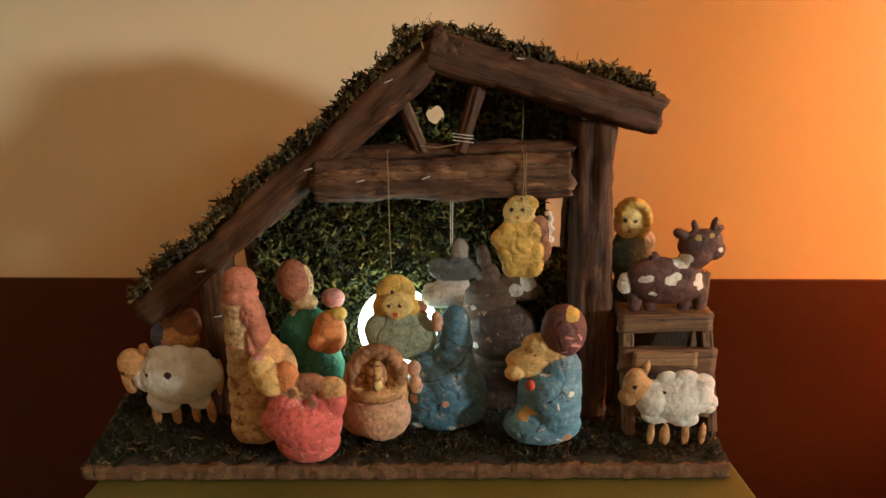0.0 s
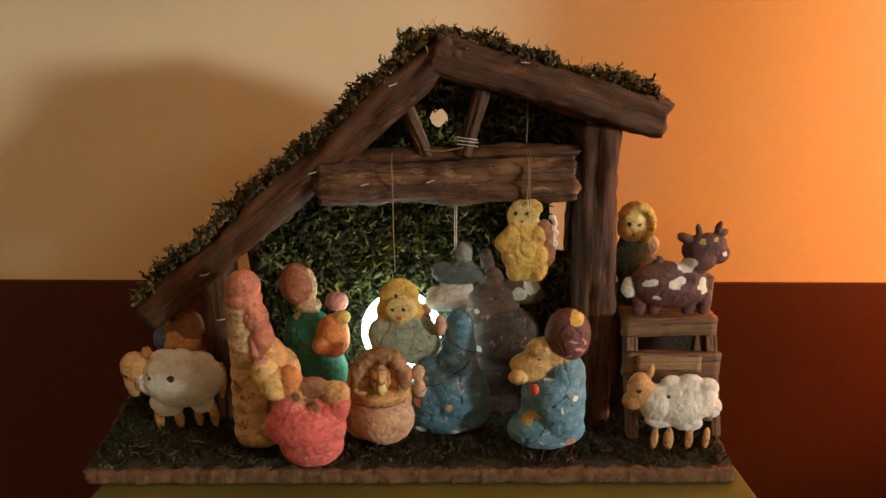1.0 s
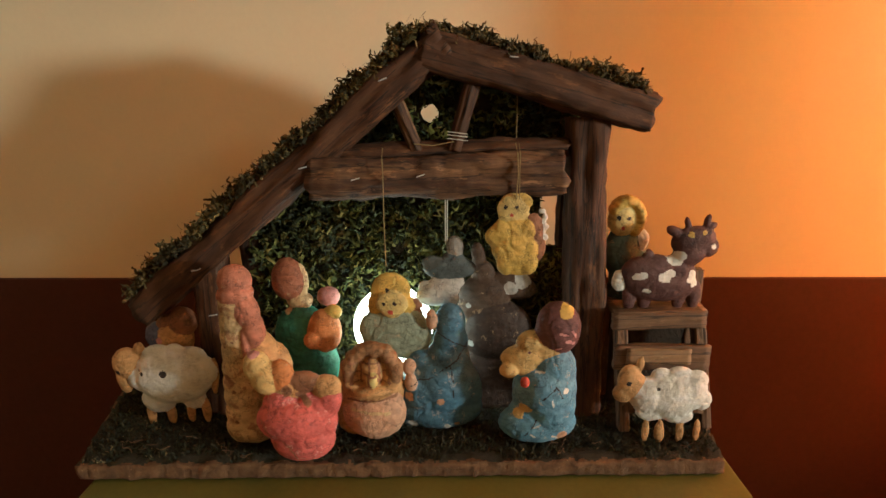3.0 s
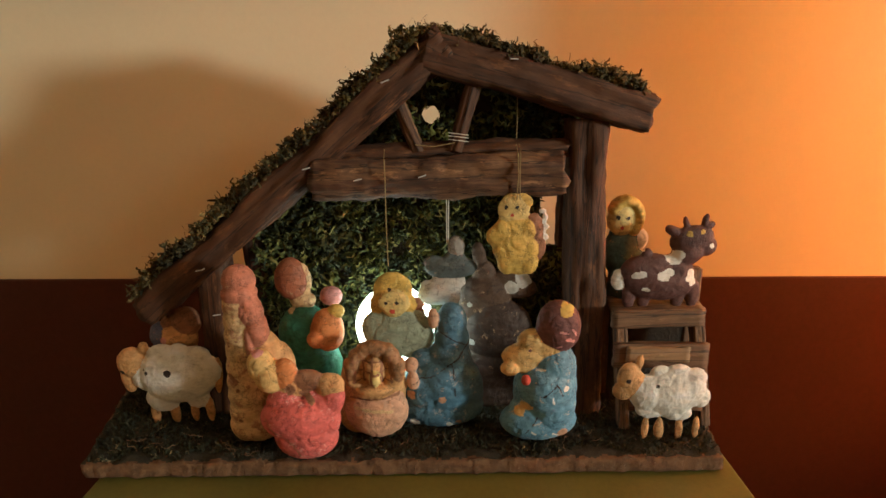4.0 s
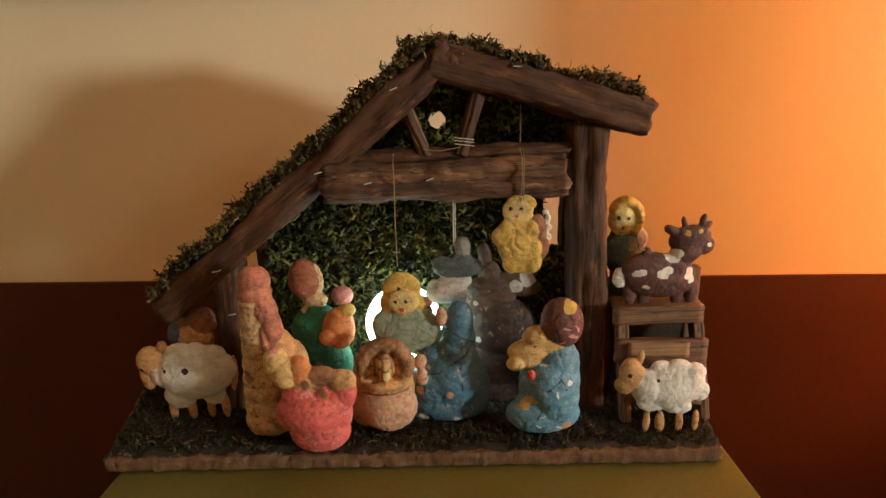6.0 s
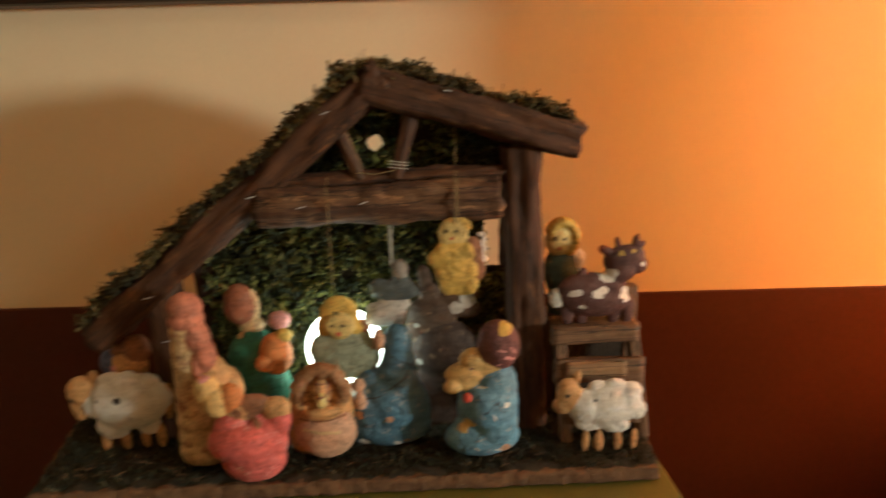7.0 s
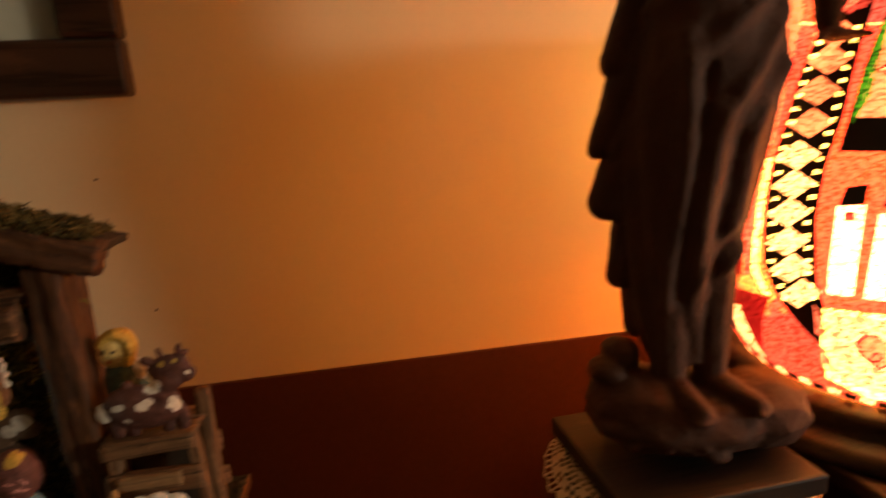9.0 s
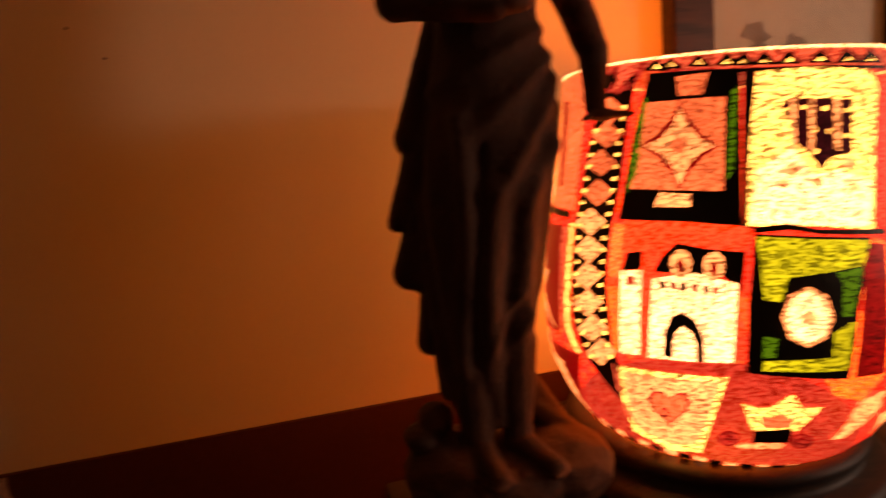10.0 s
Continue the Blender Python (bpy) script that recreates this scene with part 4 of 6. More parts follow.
spot(f, "peach", 0.0260, 0.2260, 0.0028)
spot(f, "peach", 0.0050, 0.2280, 0.0032)
spot(f, "white", 0.0070, 0.2040, 0.0032)
spot(f, "white", 0.0300, 0.2040, 0.0024)
spot(f, "peach", 0.0370, 0.2060, 0.0020)
finish(f)

f = clay("hanging_angel_figurine", "flat clay angel with yellow hair and grey green gown")
blob(f, "yellow", -0.0050, 0.3520, 0.2970, 0.0134, 0.0034, 0.0142, 0)
blob(f, "yellow", -0.0130, 0.3520, 0.2880, 0.0074, 0.0024, 0.0098, 0)
blob(f, "yellow", 0.0030, 0.3520, 0.2880, 0.0074, 0.0024, 0.0098, 0)
blob(f, "yellow2", -0.0040, 0.3475, 0.2910, 0.0106, 0.0028, 0.0090, 0)
blob(f, "sage", -0.0040, 0.3520, 0.2690, 0.0226, 0.0055, 0.0178, 0)
blob(f, "sage", 0.0080, 0.3520, 0.2680, 0.0130, 0.0040, 0.0170, 0)
blob(f, "sage", -0.0130, 0.3520, 0.2710, 0.0138, 0.0043, 0.0146, 0)
blob(f, "sage", 0.0060, 0.3520, 0.2570, 0.0114, 0.0024, 0.0074, 0)
blob(f, "sage", -0.0040, 0.3520, 0.2800, 0.0104, 0.0018, 0.0074, 0)
blob(f, "brownclay", 0.0100, 0.3520, 0.2910, 0.0034, 0.0009, 0.0026, 0)
blob(f, "brownclay", 0.0120, 0.3520, 0.2880, 0.0034, 0.0009, 0.0026, 0)
blob(f, "brownclay", 0.0110, 0.3520, 0.2850, 0.0034, 0.0009, 0.0026, 0)
blob(f, "brownclay", 0.0130, 0.3520, 0.2830, 0.0026, 0.0007, 0.0026, 0)
blob(f, "brownclay", 0.0110, 0.3520, 0.2800, 0.0034, 0.0009, 0.0026, 0)
blob(f, "brownclay", 0.0130, 0.3520, 0.2770, 0.0034, 0.0009, 0.0026, 0)
blob(f, "brownclay", 0.0060, 0.3520, 0.2820, 0.0050, 0.0016, 0.0098, 0)
spot(f, "dark", -0.0090, 0.2920, 0.0011)
spot(f, "dark", -0.0020, 0.2920, 0.0014)
spot(f, "red", -0.0050, 0.2860, 0.0016)
spot(f, "dark", -0.0070, 0.3000, 0.0010)
finish(f)

f = clay("hanging_angel_figurine", "flat clay angel in a yellow gown with beaded wing")
blob(f, "yellow2", 0.0730, 0.3530, 0.3500, 0.0104, 0.0025, 0.0106, 0)
blob(f, "yellow", 0.0750, 0.3530, 0.3550, 0.0104, 0.0016, 0.0066, 0)
blob(f, "yellow2", 0.0720, 0.3530, 0.3430, 0.0080, 0.0015, 0.0058, 0)
blob(f, "yellow", 0.0740, 0.3530, 0.3270, 0.0134, 0.0042, 0.0194, 0)
blob(f, "yellow", 0.0670, 0.3530, 0.3330, 0.0114, 0.0036, 0.0092, 0)
blob(f, "yellow", 0.0780, 0.3530, 0.3150, 0.0098, 0.0020, 0.0082, 0)
blob(f, "yellow", 0.0710, 0.3530, 0.3380, 0.0104, 0.0020, 0.0082, 0)
for x, z in ((0.0660, 0.3370), (0.0815, 0.3370), (0.0660, 0.3250), (0.0830, 0.3250), (0.0690, 0.3150), (0.0830, 0.3150)):
    blob(f, "yellow", x, 0.3530, z, 0.0062, 0.0036, 0.0075)
blob(f, "brownclay", 0.0860, 0.3530, 0.3370, 0.0062, 0.0020, 0.0114, 0)
blob(f, "brownclay", 0.0890, 0.3530, 0.3260, 0.0050, 0.0016, 0.0090, 0)
blob(f, "white", 0.0910, 0.3530, 0.3490, 0.0027, 0.0009, 0.0020, 0)
blob(f, "white", 0.0930, 0.3530, 0.3450, 0.0020, 0.0007, 0.0026, 0)
blob(f, "white", 0.0920, 0.3530, 0.3420, 0.0020, 0.0007, 0.0026, 0)
blob(f, "white", 0.0930, 0.3530, 0.3390, 0.0026, 0.0009, 0.0020, 0)
blob(f, "white", 0.0920, 0.3530, 0.3360, 0.0020, 0.0007, 0.0020, 0)
blob(f, "white", 0.0930, 0.3530, 0.3320, 0.0026, 0.0009, 0.0026, 0)
spot(f, "dark", 0.0680, 0.3520, 0.0012)
spot(f, "dark", 0.0750, 0.3520, 0.0012)
spot(f, "red", 0.0720, 0.3470, 0.0011)
finish(f)

f = clay("hanging_bird_figurine", "grey clay bird with pale wing cloth hanging on thread")
blob(f, "grey", 0.0370, 0.3620, 0.3240, 0.0059, 0.0028, 0.0082, 0)
blob(f, "slate", 0.0360, 0.3620, 0.3160, 0.0074, 0.0024, 0.0066, 0)
blob(f, "slate", 0.0330, 0.3620, 0.3100, 0.0178, 0.0049, 0.0080, 0)
blob(f, "slate", 0.0220, 0.3620, 0.3140, 0.0074, 0.0027, 0.0044, 0)
blob(f, "palegrey", 0.0310, 0.3620, 0.3000, 0.0122, 0.0031, 0.0066, 0)
blob(f, "palegrey", 0.0250, 0.3620, 0.2930, 0.0154, 0.0042, 0.0090, -15)
blob(f, "palegrey", 0.0180, 0.3620, 0.2970, 0.0062, 0.0018, 0.0050, 0)
blob(f, "palegrey", 0.0320, 0.3620, 0.2890, 0.0074, 0.0025, 0.0070, 0)
finish(f)

f = clay("resting_ox_figurine", "brown clay ox with pale patches resting at the back")
blob(f, "greybrown", 0.0530, 0.3800, 0.3120, 0.0050, 0.0026, 0.0106, -10)
blob(f, "greybrown", 0.0560, 0.3800, 0.2990, 0.0082, 0.0042, 0.0106, 0)
blob(f, "greybrown", 0.0580, 0.3800, 0.2850, 0.0186, 0.0074, 0.0146, 0)
blob(f, "greybrown", 0.0760, 0.3800, 0.2910, 0.0178, 0.0050, 0.0098, 15)
blob(f, "oxbrown", 0.0660, 0.3800, 0.2570, 0.0250, 0.0122, 0.0242, 0)
blob(f, "oxbrown", 0.0650, 0.3800, 0.2260, 0.0274, 0.0105, 0.0202, 0)
blob(f, "oxbrown", 0.0650, 0.3800, 0.2020, 0.0266, 0.0102, 0.0252, 0)
blob(f, "greybrown", 0.0500, 0.3800, 0.2760, 0.0114, 0.0058, 0.0154, 0)
blob(f, "greybrown", 0.0810, 0.3800, 0.2990, 0.0106, 0.0030, 0.0058, 0)
spot(f, "palegrey", 0.0750, 0.2900, 0.0048)
spot(f, "palegrey", 0.0830, 0.2950, 0.0056)
spot(f, "palegrey", 0.0460, 0.2780, 0.0020)
spot(f, "palegrey", 0.0470, 0.2500, 0.0028)
spot(f, "palegrey", 0.0480, 0.3030, 0.0020)
finish(f)

f = clay("bearded_figurine", "kneeling clay figure in a blue robe with brown cap")
blob(f, "blue2", 0.0880, 0.3300, 0.2160, 0.0254, 0.0118, 0.0138, 0)
blob(f, "blue2", 0.0960, 0.3300, 0.2290, 0.0162, 0.0138, 0.0242, 0)
blob(f, "blue2", 0.0920, 0.3300, 0.2410, 0.0202, 0.0165, 0.0194, 0)
blob(f, "blue2", 0.0970, 0.3300, 0.2530, 0.0146, 0.0124, 0.0178, 0)
blob(f, "blue2", 0.0810, 0.3300, 0.2200, 0.0128, 0.0094, 0.0146, 0)
blob(f, "blue2", 0.0840, 0.3300, 0.2350, 0.0122, 0.0104, 0.0162, 0)
blob(f, "cream2", 0.0810, 0.3300, 0.2630, 0.0178, 0.0090, 0.0080, -8)
blob(f, "cream2", 0.0780, 0.3260, 0.2590, 0.0098, 0.0048, 0.0074, 0)
blob(f, "cream2", 0.0930, 0.3300, 0.2660, 0.0138, 0.0084, 0.0098, 0)
blob(f, "cream2", 0.0840, 0.3300, 0.2710, 0.0106, 0.0070, 0.0082, 0)
blob(f, "cap", 0.0990, 0.3300, 0.2810, 0.0140, 0.0112, 0.0174, 0)
blob(f, "cream2", 0.0690, 0.3240, 0.2560, 0.0062, 0.0053, 0.0047, 0)
blob(f, "red", 0.0775, 0.3150, 0.2525, 0.0030, 0.0028, 0.0036, 0)
spot(f, "yellow", 0.1030, 0.2940, 0.0042)
for x0, z0, x1, z1, r in ((0.0990, 0.2820, 0.1030, 0.2805, 0.0008), (0.1030, 0.2760, 0.1075, 0.2745, 0.0011), (0.1065, 0.2830, 0.1085, 0.2790, 0.0007), (0.0970, 0.2700, 0.1000, 0.2715, 0.0006)):
    stroke(f, "pinkclay", x0, z0, x1, z1, r)
for x0, z0, x1, z1, r in ((0.0850, 0.2560, 0.0900, 0.2565, 0.0006), (0.0940, 0.2400, 0.0955, 0.2360, 0.0005), (0.0820, 0.2130, 0.0850, 0.2115, 0.0006), (0.0960, 0.2110, 0.1000, 0.2090, 0.0008)):
    stroke(f, "white", x0, z0, x1, z1, r)
spot(f, "cream2", 0.0790, 0.2310, 0.0035)
spot(f, "cream2", 0.0750, 0.2260, 0.0036)
spot(f, "cap", 0.0810, 0.2680, 0.0009)
spot(f, "dark", 0.0730, 0.2510, 0.0012)
spot(f, "peach", 0.1030, 0.2100, 0.0036)
spot(f, "white", 0.1030, 0.2450, 0.0018)
stroke(f, "dark", 0.0860, 0.2230, 0.0790, 0.2120, 0.00042)
stroke(f, "dark", 0.0890, 0.2410, 0.0970, 0.2480, 0.00039)
stroke(f, "dark", 0.0970, 0.2480, 0.1010, 0.2410, 0.00039)
finish(f)

f = clay("sheep_figurine", "white clay sheep with tan head facing sideways")
blob(f, "white", 0.1720, 0.3300, 0.2340, 0.0194, 0.0065, 0.0170, 0)
blob(f, "white", 0.1850, 0.3300, 0.2360, 0.0104, 0.0053, 0.0138, 0)
blob(f, "white", 0.1760, 0.3300, 0.2470, 0.0098, 0.0034, 0.0066, 0)
blob(f, "white", 0.1650, 0.3300, 0.2470, 0.0068, 0.0026, 0.0066, 0)
blob(f, "white", 0.1870, 0.3300, 0.2440, 0.0082, 0.0038, 0.0074, 0)
blob(f, "white", 0.1580, 0.3300, 0.2340, 0.0122, 0.0062, 0.0130, 0)
blob(f, "white", 0.1610, 0.3300, 0.2220, 0.0106, 0.0034, 0.0066, 0)
blob(f, "white", 0.1780, 0.3300, 0.2190, 0.0104, 0.0023, 0.0058, 0)
blob(f, "white", 0.1920, 0.3300, 0.2300, 0.0066, 0.0034, 0.0074, 0)
blob(f, "tan", 0.1450, 0.3300, 0.2440, 0.0080, 0.0041, 0.0114, 0)
blob(f, "tan", 0.1420, 0.3300, 0.2360, 0.0074, 0.0034, 0.0066, 0)
blob(f, "tan", 0.1510, 0.3300, 0.2550, 0.0026, 0.0014, 0.0062, 10)
blob(f, "tan", 0.1490, 0.3300, 0.2400, 0.0082, 0.0042, 0.0098, 0)
blob(f, "tan", 0.1580, 0.3300, 0.2080, 0.0026, 0.0014, 0.0112, 0)
blob(f, "tan", 0.1670, 0.3300, 0.2070, 0.0034, 0.0018, 0.0090, 0)
blob(f, "tan", 0.1800, 0.3300, 0.2070, 0.0026, 0.0014, 0.0112, 0)
blob(f, "tan", 0.1910, 0.3300, 0.2080, 0.0026, 0.0014, 0.0090, 0)
spot(f, "dark", 0.1440, 0.2440, 0.0016)
spot(f, "dark", 0.1620, 0.2410, 0.0012)
spot(f, "tan", 0.1690, 0.2080, 0.0013)
finish(f)

f = clay("cow_figurine", "dark purple brown clay cow with white patches")
blob(f, "cowbrown", 0.1630, 0.3580, 0.3050, 0.0202, 0.0077, 0.0138, 0)
blob(f, "cowbrown", 0.1780, 0.3580, 0.3050, 0.0140, 0.0058, 0.0138, 0)
blob(f, "cowbrown", 0.1860, 0.3580, 0.3190, 0.0109, 0.0061, 0.0092, -20)
blob(f, "cowbrown", 0.1880, 0.3580, 0.3270, 0.0146, 0.0055, 0.0098, -10)
blob(f, "cowbrown", 0.1980, 0.3580, 0.3230, 0.0070, 0.0039, 0.0070, 0)
blob(f, "cowbrown", 0.1765, 0.3580, 0.3330, 0.0066, 0.0030, 0.0032, 25)
blob(f, "cowbrown", 0.1835, 0.3580, 0.3385, 0.0022, 0.0020, 0.0048, -15)
blob(f, "cowbrown", 0.1970, 0.3580, 0.3360, 0.0056, 0.0022, 0.0026, -25)
blob(f, "cowbrown", 0.1955, 0.3580, 0.3400, 0.0021, 0.0020, 0.0046, 15)
blob(f, "cowbrown", 0.1600, 0.3580, 0.3190, 0.0036, 0.0030, 0.0036, 0)
blob(f, "cowbrown", 0.1500, 0.3580, 0.2900, 0.0046, 0.0026, 0.0106, 0)
blob(f, "cowbrown", 0.1600, 0.3580, 0.2900, 0.0046, 0.0026, 0.0106, 0)
blob(f, "cowbrown", 0.1820, 0.3580, 0.2900, 0.0046, 0.0026, 0.0106, 0)
blob(f, "cowbrown", 0.1920, 0.3580, 0.2900, 0.0046, 0.0026, 0.0106, 0)
blob(f, "white", 0.1430, 0.3580, 0.3010, 0.0054, 0.0031, 0.0074, 0)
blob(f, "cowbrown", 0.1700, 0.3580, 0.2985, 0.0230, 0.0078, 0.0120)
for x0, z0, x1, z1, r in ((0.1520, 0.3195, 0.1560, 0.3215, 0.0022), (0.1735, 0.3170, 0.1800, 0.3185, 0.0030), (0.1755, 0.3150, 0.1785, 0.3150, 0.0026),
                          (0.1680, 0.3055, 0.1740, 0.3075, 0.0028), (0.1690, 0.3040, 0.1710, 0.3035, 0.0020), (0.1520, 0.3055, 0.1565, 0.3065, 0.0022),
                          (0.1880, 0.3060, 0.1895, 0.3000, 0.0027), (0.1870, 0.3025, 0.1900, 0.3020, 0.0024), (0.1580, 0.2960, 0.1600, 0.2955, 0.0014)):
    stroke(f, "white", x0, z0, x1, z1, r)
spot(f, "yellow", 0.1850, 0.3320, 0.0020)
spot(f, "yellow", 0.1930, 0.3330, 0.0015)
spot(f, "white", 0.2000, 0.3240, 0.0015)
finish(f)

f = clay("angel_figurine", "clay angel with curly yellow hair and teal gown")
blob(f, "yellow2", 0.1480, 0.3770, 0.3370, 0.0098, 0.0071, 0.0115)
for k in range(11):
    a = radians(-50 + 20 * k)
    blob(f, "yellow", 0.1505 + 0.0092 * math.cos(a), 0.3770, 0.3385 + 0.0112 * math.sin(a), 0.0042, 0.0062, 0.0040)
blob(f, "yellow", 0.1525, 0.3820, 0.3400, 0.0110, 0.0070, 0.0125)
blob(f, "teal", 0.1500, 0.3800, 0.3140, 0.0122, 0.0074, 0.0202, 0)
blob(f, "teal", 0.1560, 0.3800, 0.2980, 0.0138, 0.0084, 0.0202, 0)
blob(f, "white", 0.1620, 0.3800, 0.3220, 0.0058, 0.0036, 0.0082, 0)
blob(f, "teal", 0.1520, 0.3800, 0.2860, 0.0104, 0.0063, 0.0162, 0)
spot(f, "dark", 0.1440, 0.3395, 0.0013)
spot(f, "dark", 0.1505, 0.3390, 0.0013)
spot(f, "red", 0.1470, 0.3325, 0.0013)
finish(f)


# ---- statue on its stand ----
SX, SY = 0.540, 0.315
stand = empty("pedestal", (SX, SY, FLOOR_Z), "dark round turned wooden pedestal beside the wall", "pedestal")
part("column", lathe_bm([(0.0, 0.0), (0.11, 0.0), (0.11, 0.03), (0.085, 0.06), (0.060, 0.10), (0.052, 0.5), (0.058, 0.82), (0.070, 0.90), (0.0735, 0.93), (0.0735, 0.948), (0.0, 0.948)], 48), M["darkwood"], stand, smooth=True)
part("top_disc", lathe_bm([(0.0, 0.949), (0.079, 0.949), (0.082, 0.953), (0.082, 0.963), (0.079, 0.9675), (0.0, 0.9675)], 64), M["darkwood"], stand, smooth=True)

# round lace cloth, drooping past the disc
bm = bmesh.new()
rings, secs = 8, 84
grid = []
for i in range(rings + 1):
    row = []
    for k in range(secs):
        a = 2 * math.pi * (k + 0.5 * (i % 2)) / secs
        r0 = 0.058 + 0.036 * i / rings
        if i == rings:
            r0 += 0.0035 * abs(math.sin(a * 15))
        droop = max(0, r0 - 0.080)
        z = 0.2192 - droop * (0.6 + 0.15 * math.sin(a * 7)) - 6 * droop * droop
        row.append(bm.verts.new((r0 * math.cos(a), r0 * math.sin(a), z)))
    grid.append(row)
rl = random.Random(5)
for i in range(rings):
    for k in range(secs):
        q = [grid[i][k], grid[i + 1][k], grid[i + 1][(k + 1) % secs], grid[i][(k + 1) % secs]]
        if rl.random() < 0.12:
            bm.faces.new(q)
            continue
        mid, s = sum((v.co for v in q), Vector()) / 4, rl.uniform(0.58, 0.78)
        inner = [bm.verts.new(mid + (v.co - mid) * s) for v in q]
        for a in range(4):
            bm.faces.new((q[a], q[(a + 1) % 4], inner[(a + 1) % 4], inner[a]))
bmesh.ops.recalc_face_normals(bm, faces=bm.faces[:])
bmesh.ops.solidify(bm, geom=bm.faces[:], thickness=0.0006)
doily = mesh_object("lace_doily", bm, M["lace"], smooth=False)
doily.location = (SX, SY, 0)
tagged(doily, "round cream crochet lace doily drooping over the pedestal", "doily")

plinth = mesh_object("plinth", box_bm(0.142, 0.128, 0.015, (0, 0, 0), 0.002, 2), M["darkwood"], smooth=False)
plinth.location = (SX - 0.002, SY - 0.004, 0.2278)
tagged(plinth, "square dark wooden plinth on the lace doily", "plinth")

f = clay("draped_statue", "dark bronze-brown draped statue with bare feet on a rock")
STONE = {"stone": M["stone"]}


def limb(p, q, r0, r1, n=16):
    for i in range(n):
        s = i / (n - 1)
        c, r = Vector(p).lerp(Vector(q), s), r0 + (r1 - r0) * s
        blob(f, "stone", c.x, c.y, c.z, r, r, r)


# rock
blob(f, "stone", 0.552, 0.315, 0.262, 0.080, 0.056, 0.027)
blob(f, "stone", 0.515, 0.318, 0.272, 0.040, 0.042, 0.024)
blob(f, "stone", 0.590, 0.305, 0.262, 0.044, 0.046, 0.028)
blob(f, "stone", 0.492, 0.325, 0.294, 0.014, 0.018, 0.010)
blob(f, "stone", 0.505, 0.330, 0.304, 0.014, 0.018, 0.012)
# body under its cloth: height, middle, half width, depth of the middle, half depth
FIGURE = [(0.302, 0.542, 0.021, 0.312, 0.017), (0.325, 0.542, 0.029, 0.316, 0.020), (0.360, 0.543, 0.036, 0.317, 0.025), (0.395, 0.545, 0.040, 0.316, 0.029), (0.430, 0.548, 0.044, 0.315, 0.033),
          (0.465, 0.552, 0.048, 0.314, 0.036), (0.500, 0.558, 0.048, 0.314, 0.038), (0.530, 0.560, 0.044, 0.315, 0.036), (0.560, 0.561, 0.039, 0.316, 0.032),
          (0.590, 0.562, 0.035, 0.317, 0.029), (0.620, 0.564, 0.040, 0.318, 0.031), (0.650, 0.565, 0.046, 0.318, 0.030), (0.672, 0.565, 0.026, 0.318, 0.022)]


def ridge(x, z, x0, z0, x1, z1, wide):
    """How near a spot of the cloth lies to the fold between two others, 0 to 1."""
    dx, dz = x1 - x0, z1 - z0
    k = min(1.0, max(0.0, ((x - x0) * dx + (z - z0) * dz) / (dx * dx + dz * dz)))
    d = math.hypot(x - x0 - k * dx, z - z0 - k * dz)
    return math.exp(-(d / wide) ** 2) * (1 - 0.5 * k)


FOLDS = [(0.600, 0.545, 0.548, 0.470, 0.0055, 0.0070), (0.602, 0.525, 0.562, 0.452, 0.0055, 0.0050), (0.598, 0.560, 0.530, 0.505, 0.0055, 0.0060),
         (0.590, 0.575, 0.520, 0.540, 0.0050, 0.0050), (0.545, 0.470, 0.536, 0.335, 0.0070, 0.0050), (0.528, 0.520, 0.522, 0.345, 0.0050, 0.0060),
         (0.560, 0.455, 0.551, 0.350, 0.0050, -0.0050), (0.575, 0.470, 0.566, 0.345, 0.0085, 0.0050), (0.537, 0.500, 0.529, 0.350, 0.0035, -0.0050),
         (0.588, 0.500, 0.580, 0.400, 0.0040, 0.0040), (0.560, 0.400, 0.540, 0.362, 0.0035, 0.0050), (0.570, 0.385, 0.548, 0.350, 0.0035, 0.0045)]
rows, around = 120, 96
co, tri = [], []
zs = [r[0] for r in FIGURE]
for i in range(rows + 1):
    z = zs[0] + (zs[-1] - zs[0]) * i / rows
    cx, rx, cy, ry = (float(np.interp(z, zs, [r[k] for r in FIGURE])) for k in range(1, 5))
    for k in range(around):
        a = 2 * math.pi * k / around
        x, y = cx + rx * math.sin(a), cy - ry * math.cos(a)
        push = 0.0
        if math.cos(a) > -0.3:
            push = sum(h * ridge(x, z, x0, z0, x1, z1, w) for x0, z0, x1, z1, w, h in FOLDS)
        push += 0.0022 * math.sin(a * 9 + z * 40) * min(1.0, max(0.0, (0.56 - z) * 9)) * (0.4 + 0.6 * abs(math.sin(a)))
        co.append((x + push * math.sin(a), y - push * math.cos(a), z))
for i in range(rows):
    for k in range(around):
        p, q = i * around + k, i * around + (k + 1) % around
        tri += [(p, q, q + around), (p, q + around, p + around)]
co += [(FIGURE[0][1], FIGURE[0][3], zs[0]), (FIGURE[-1][1], FIGURE[-1][3], zs[-1])]
last = len(co) - 2
for k in range(around):
    tri += [(last, (k + 1) % around, k), (last + 1, rows * around + k, rows * around + (k + 1) % around)]
f["shells"] = [(np.array(co), np.array(tri))]

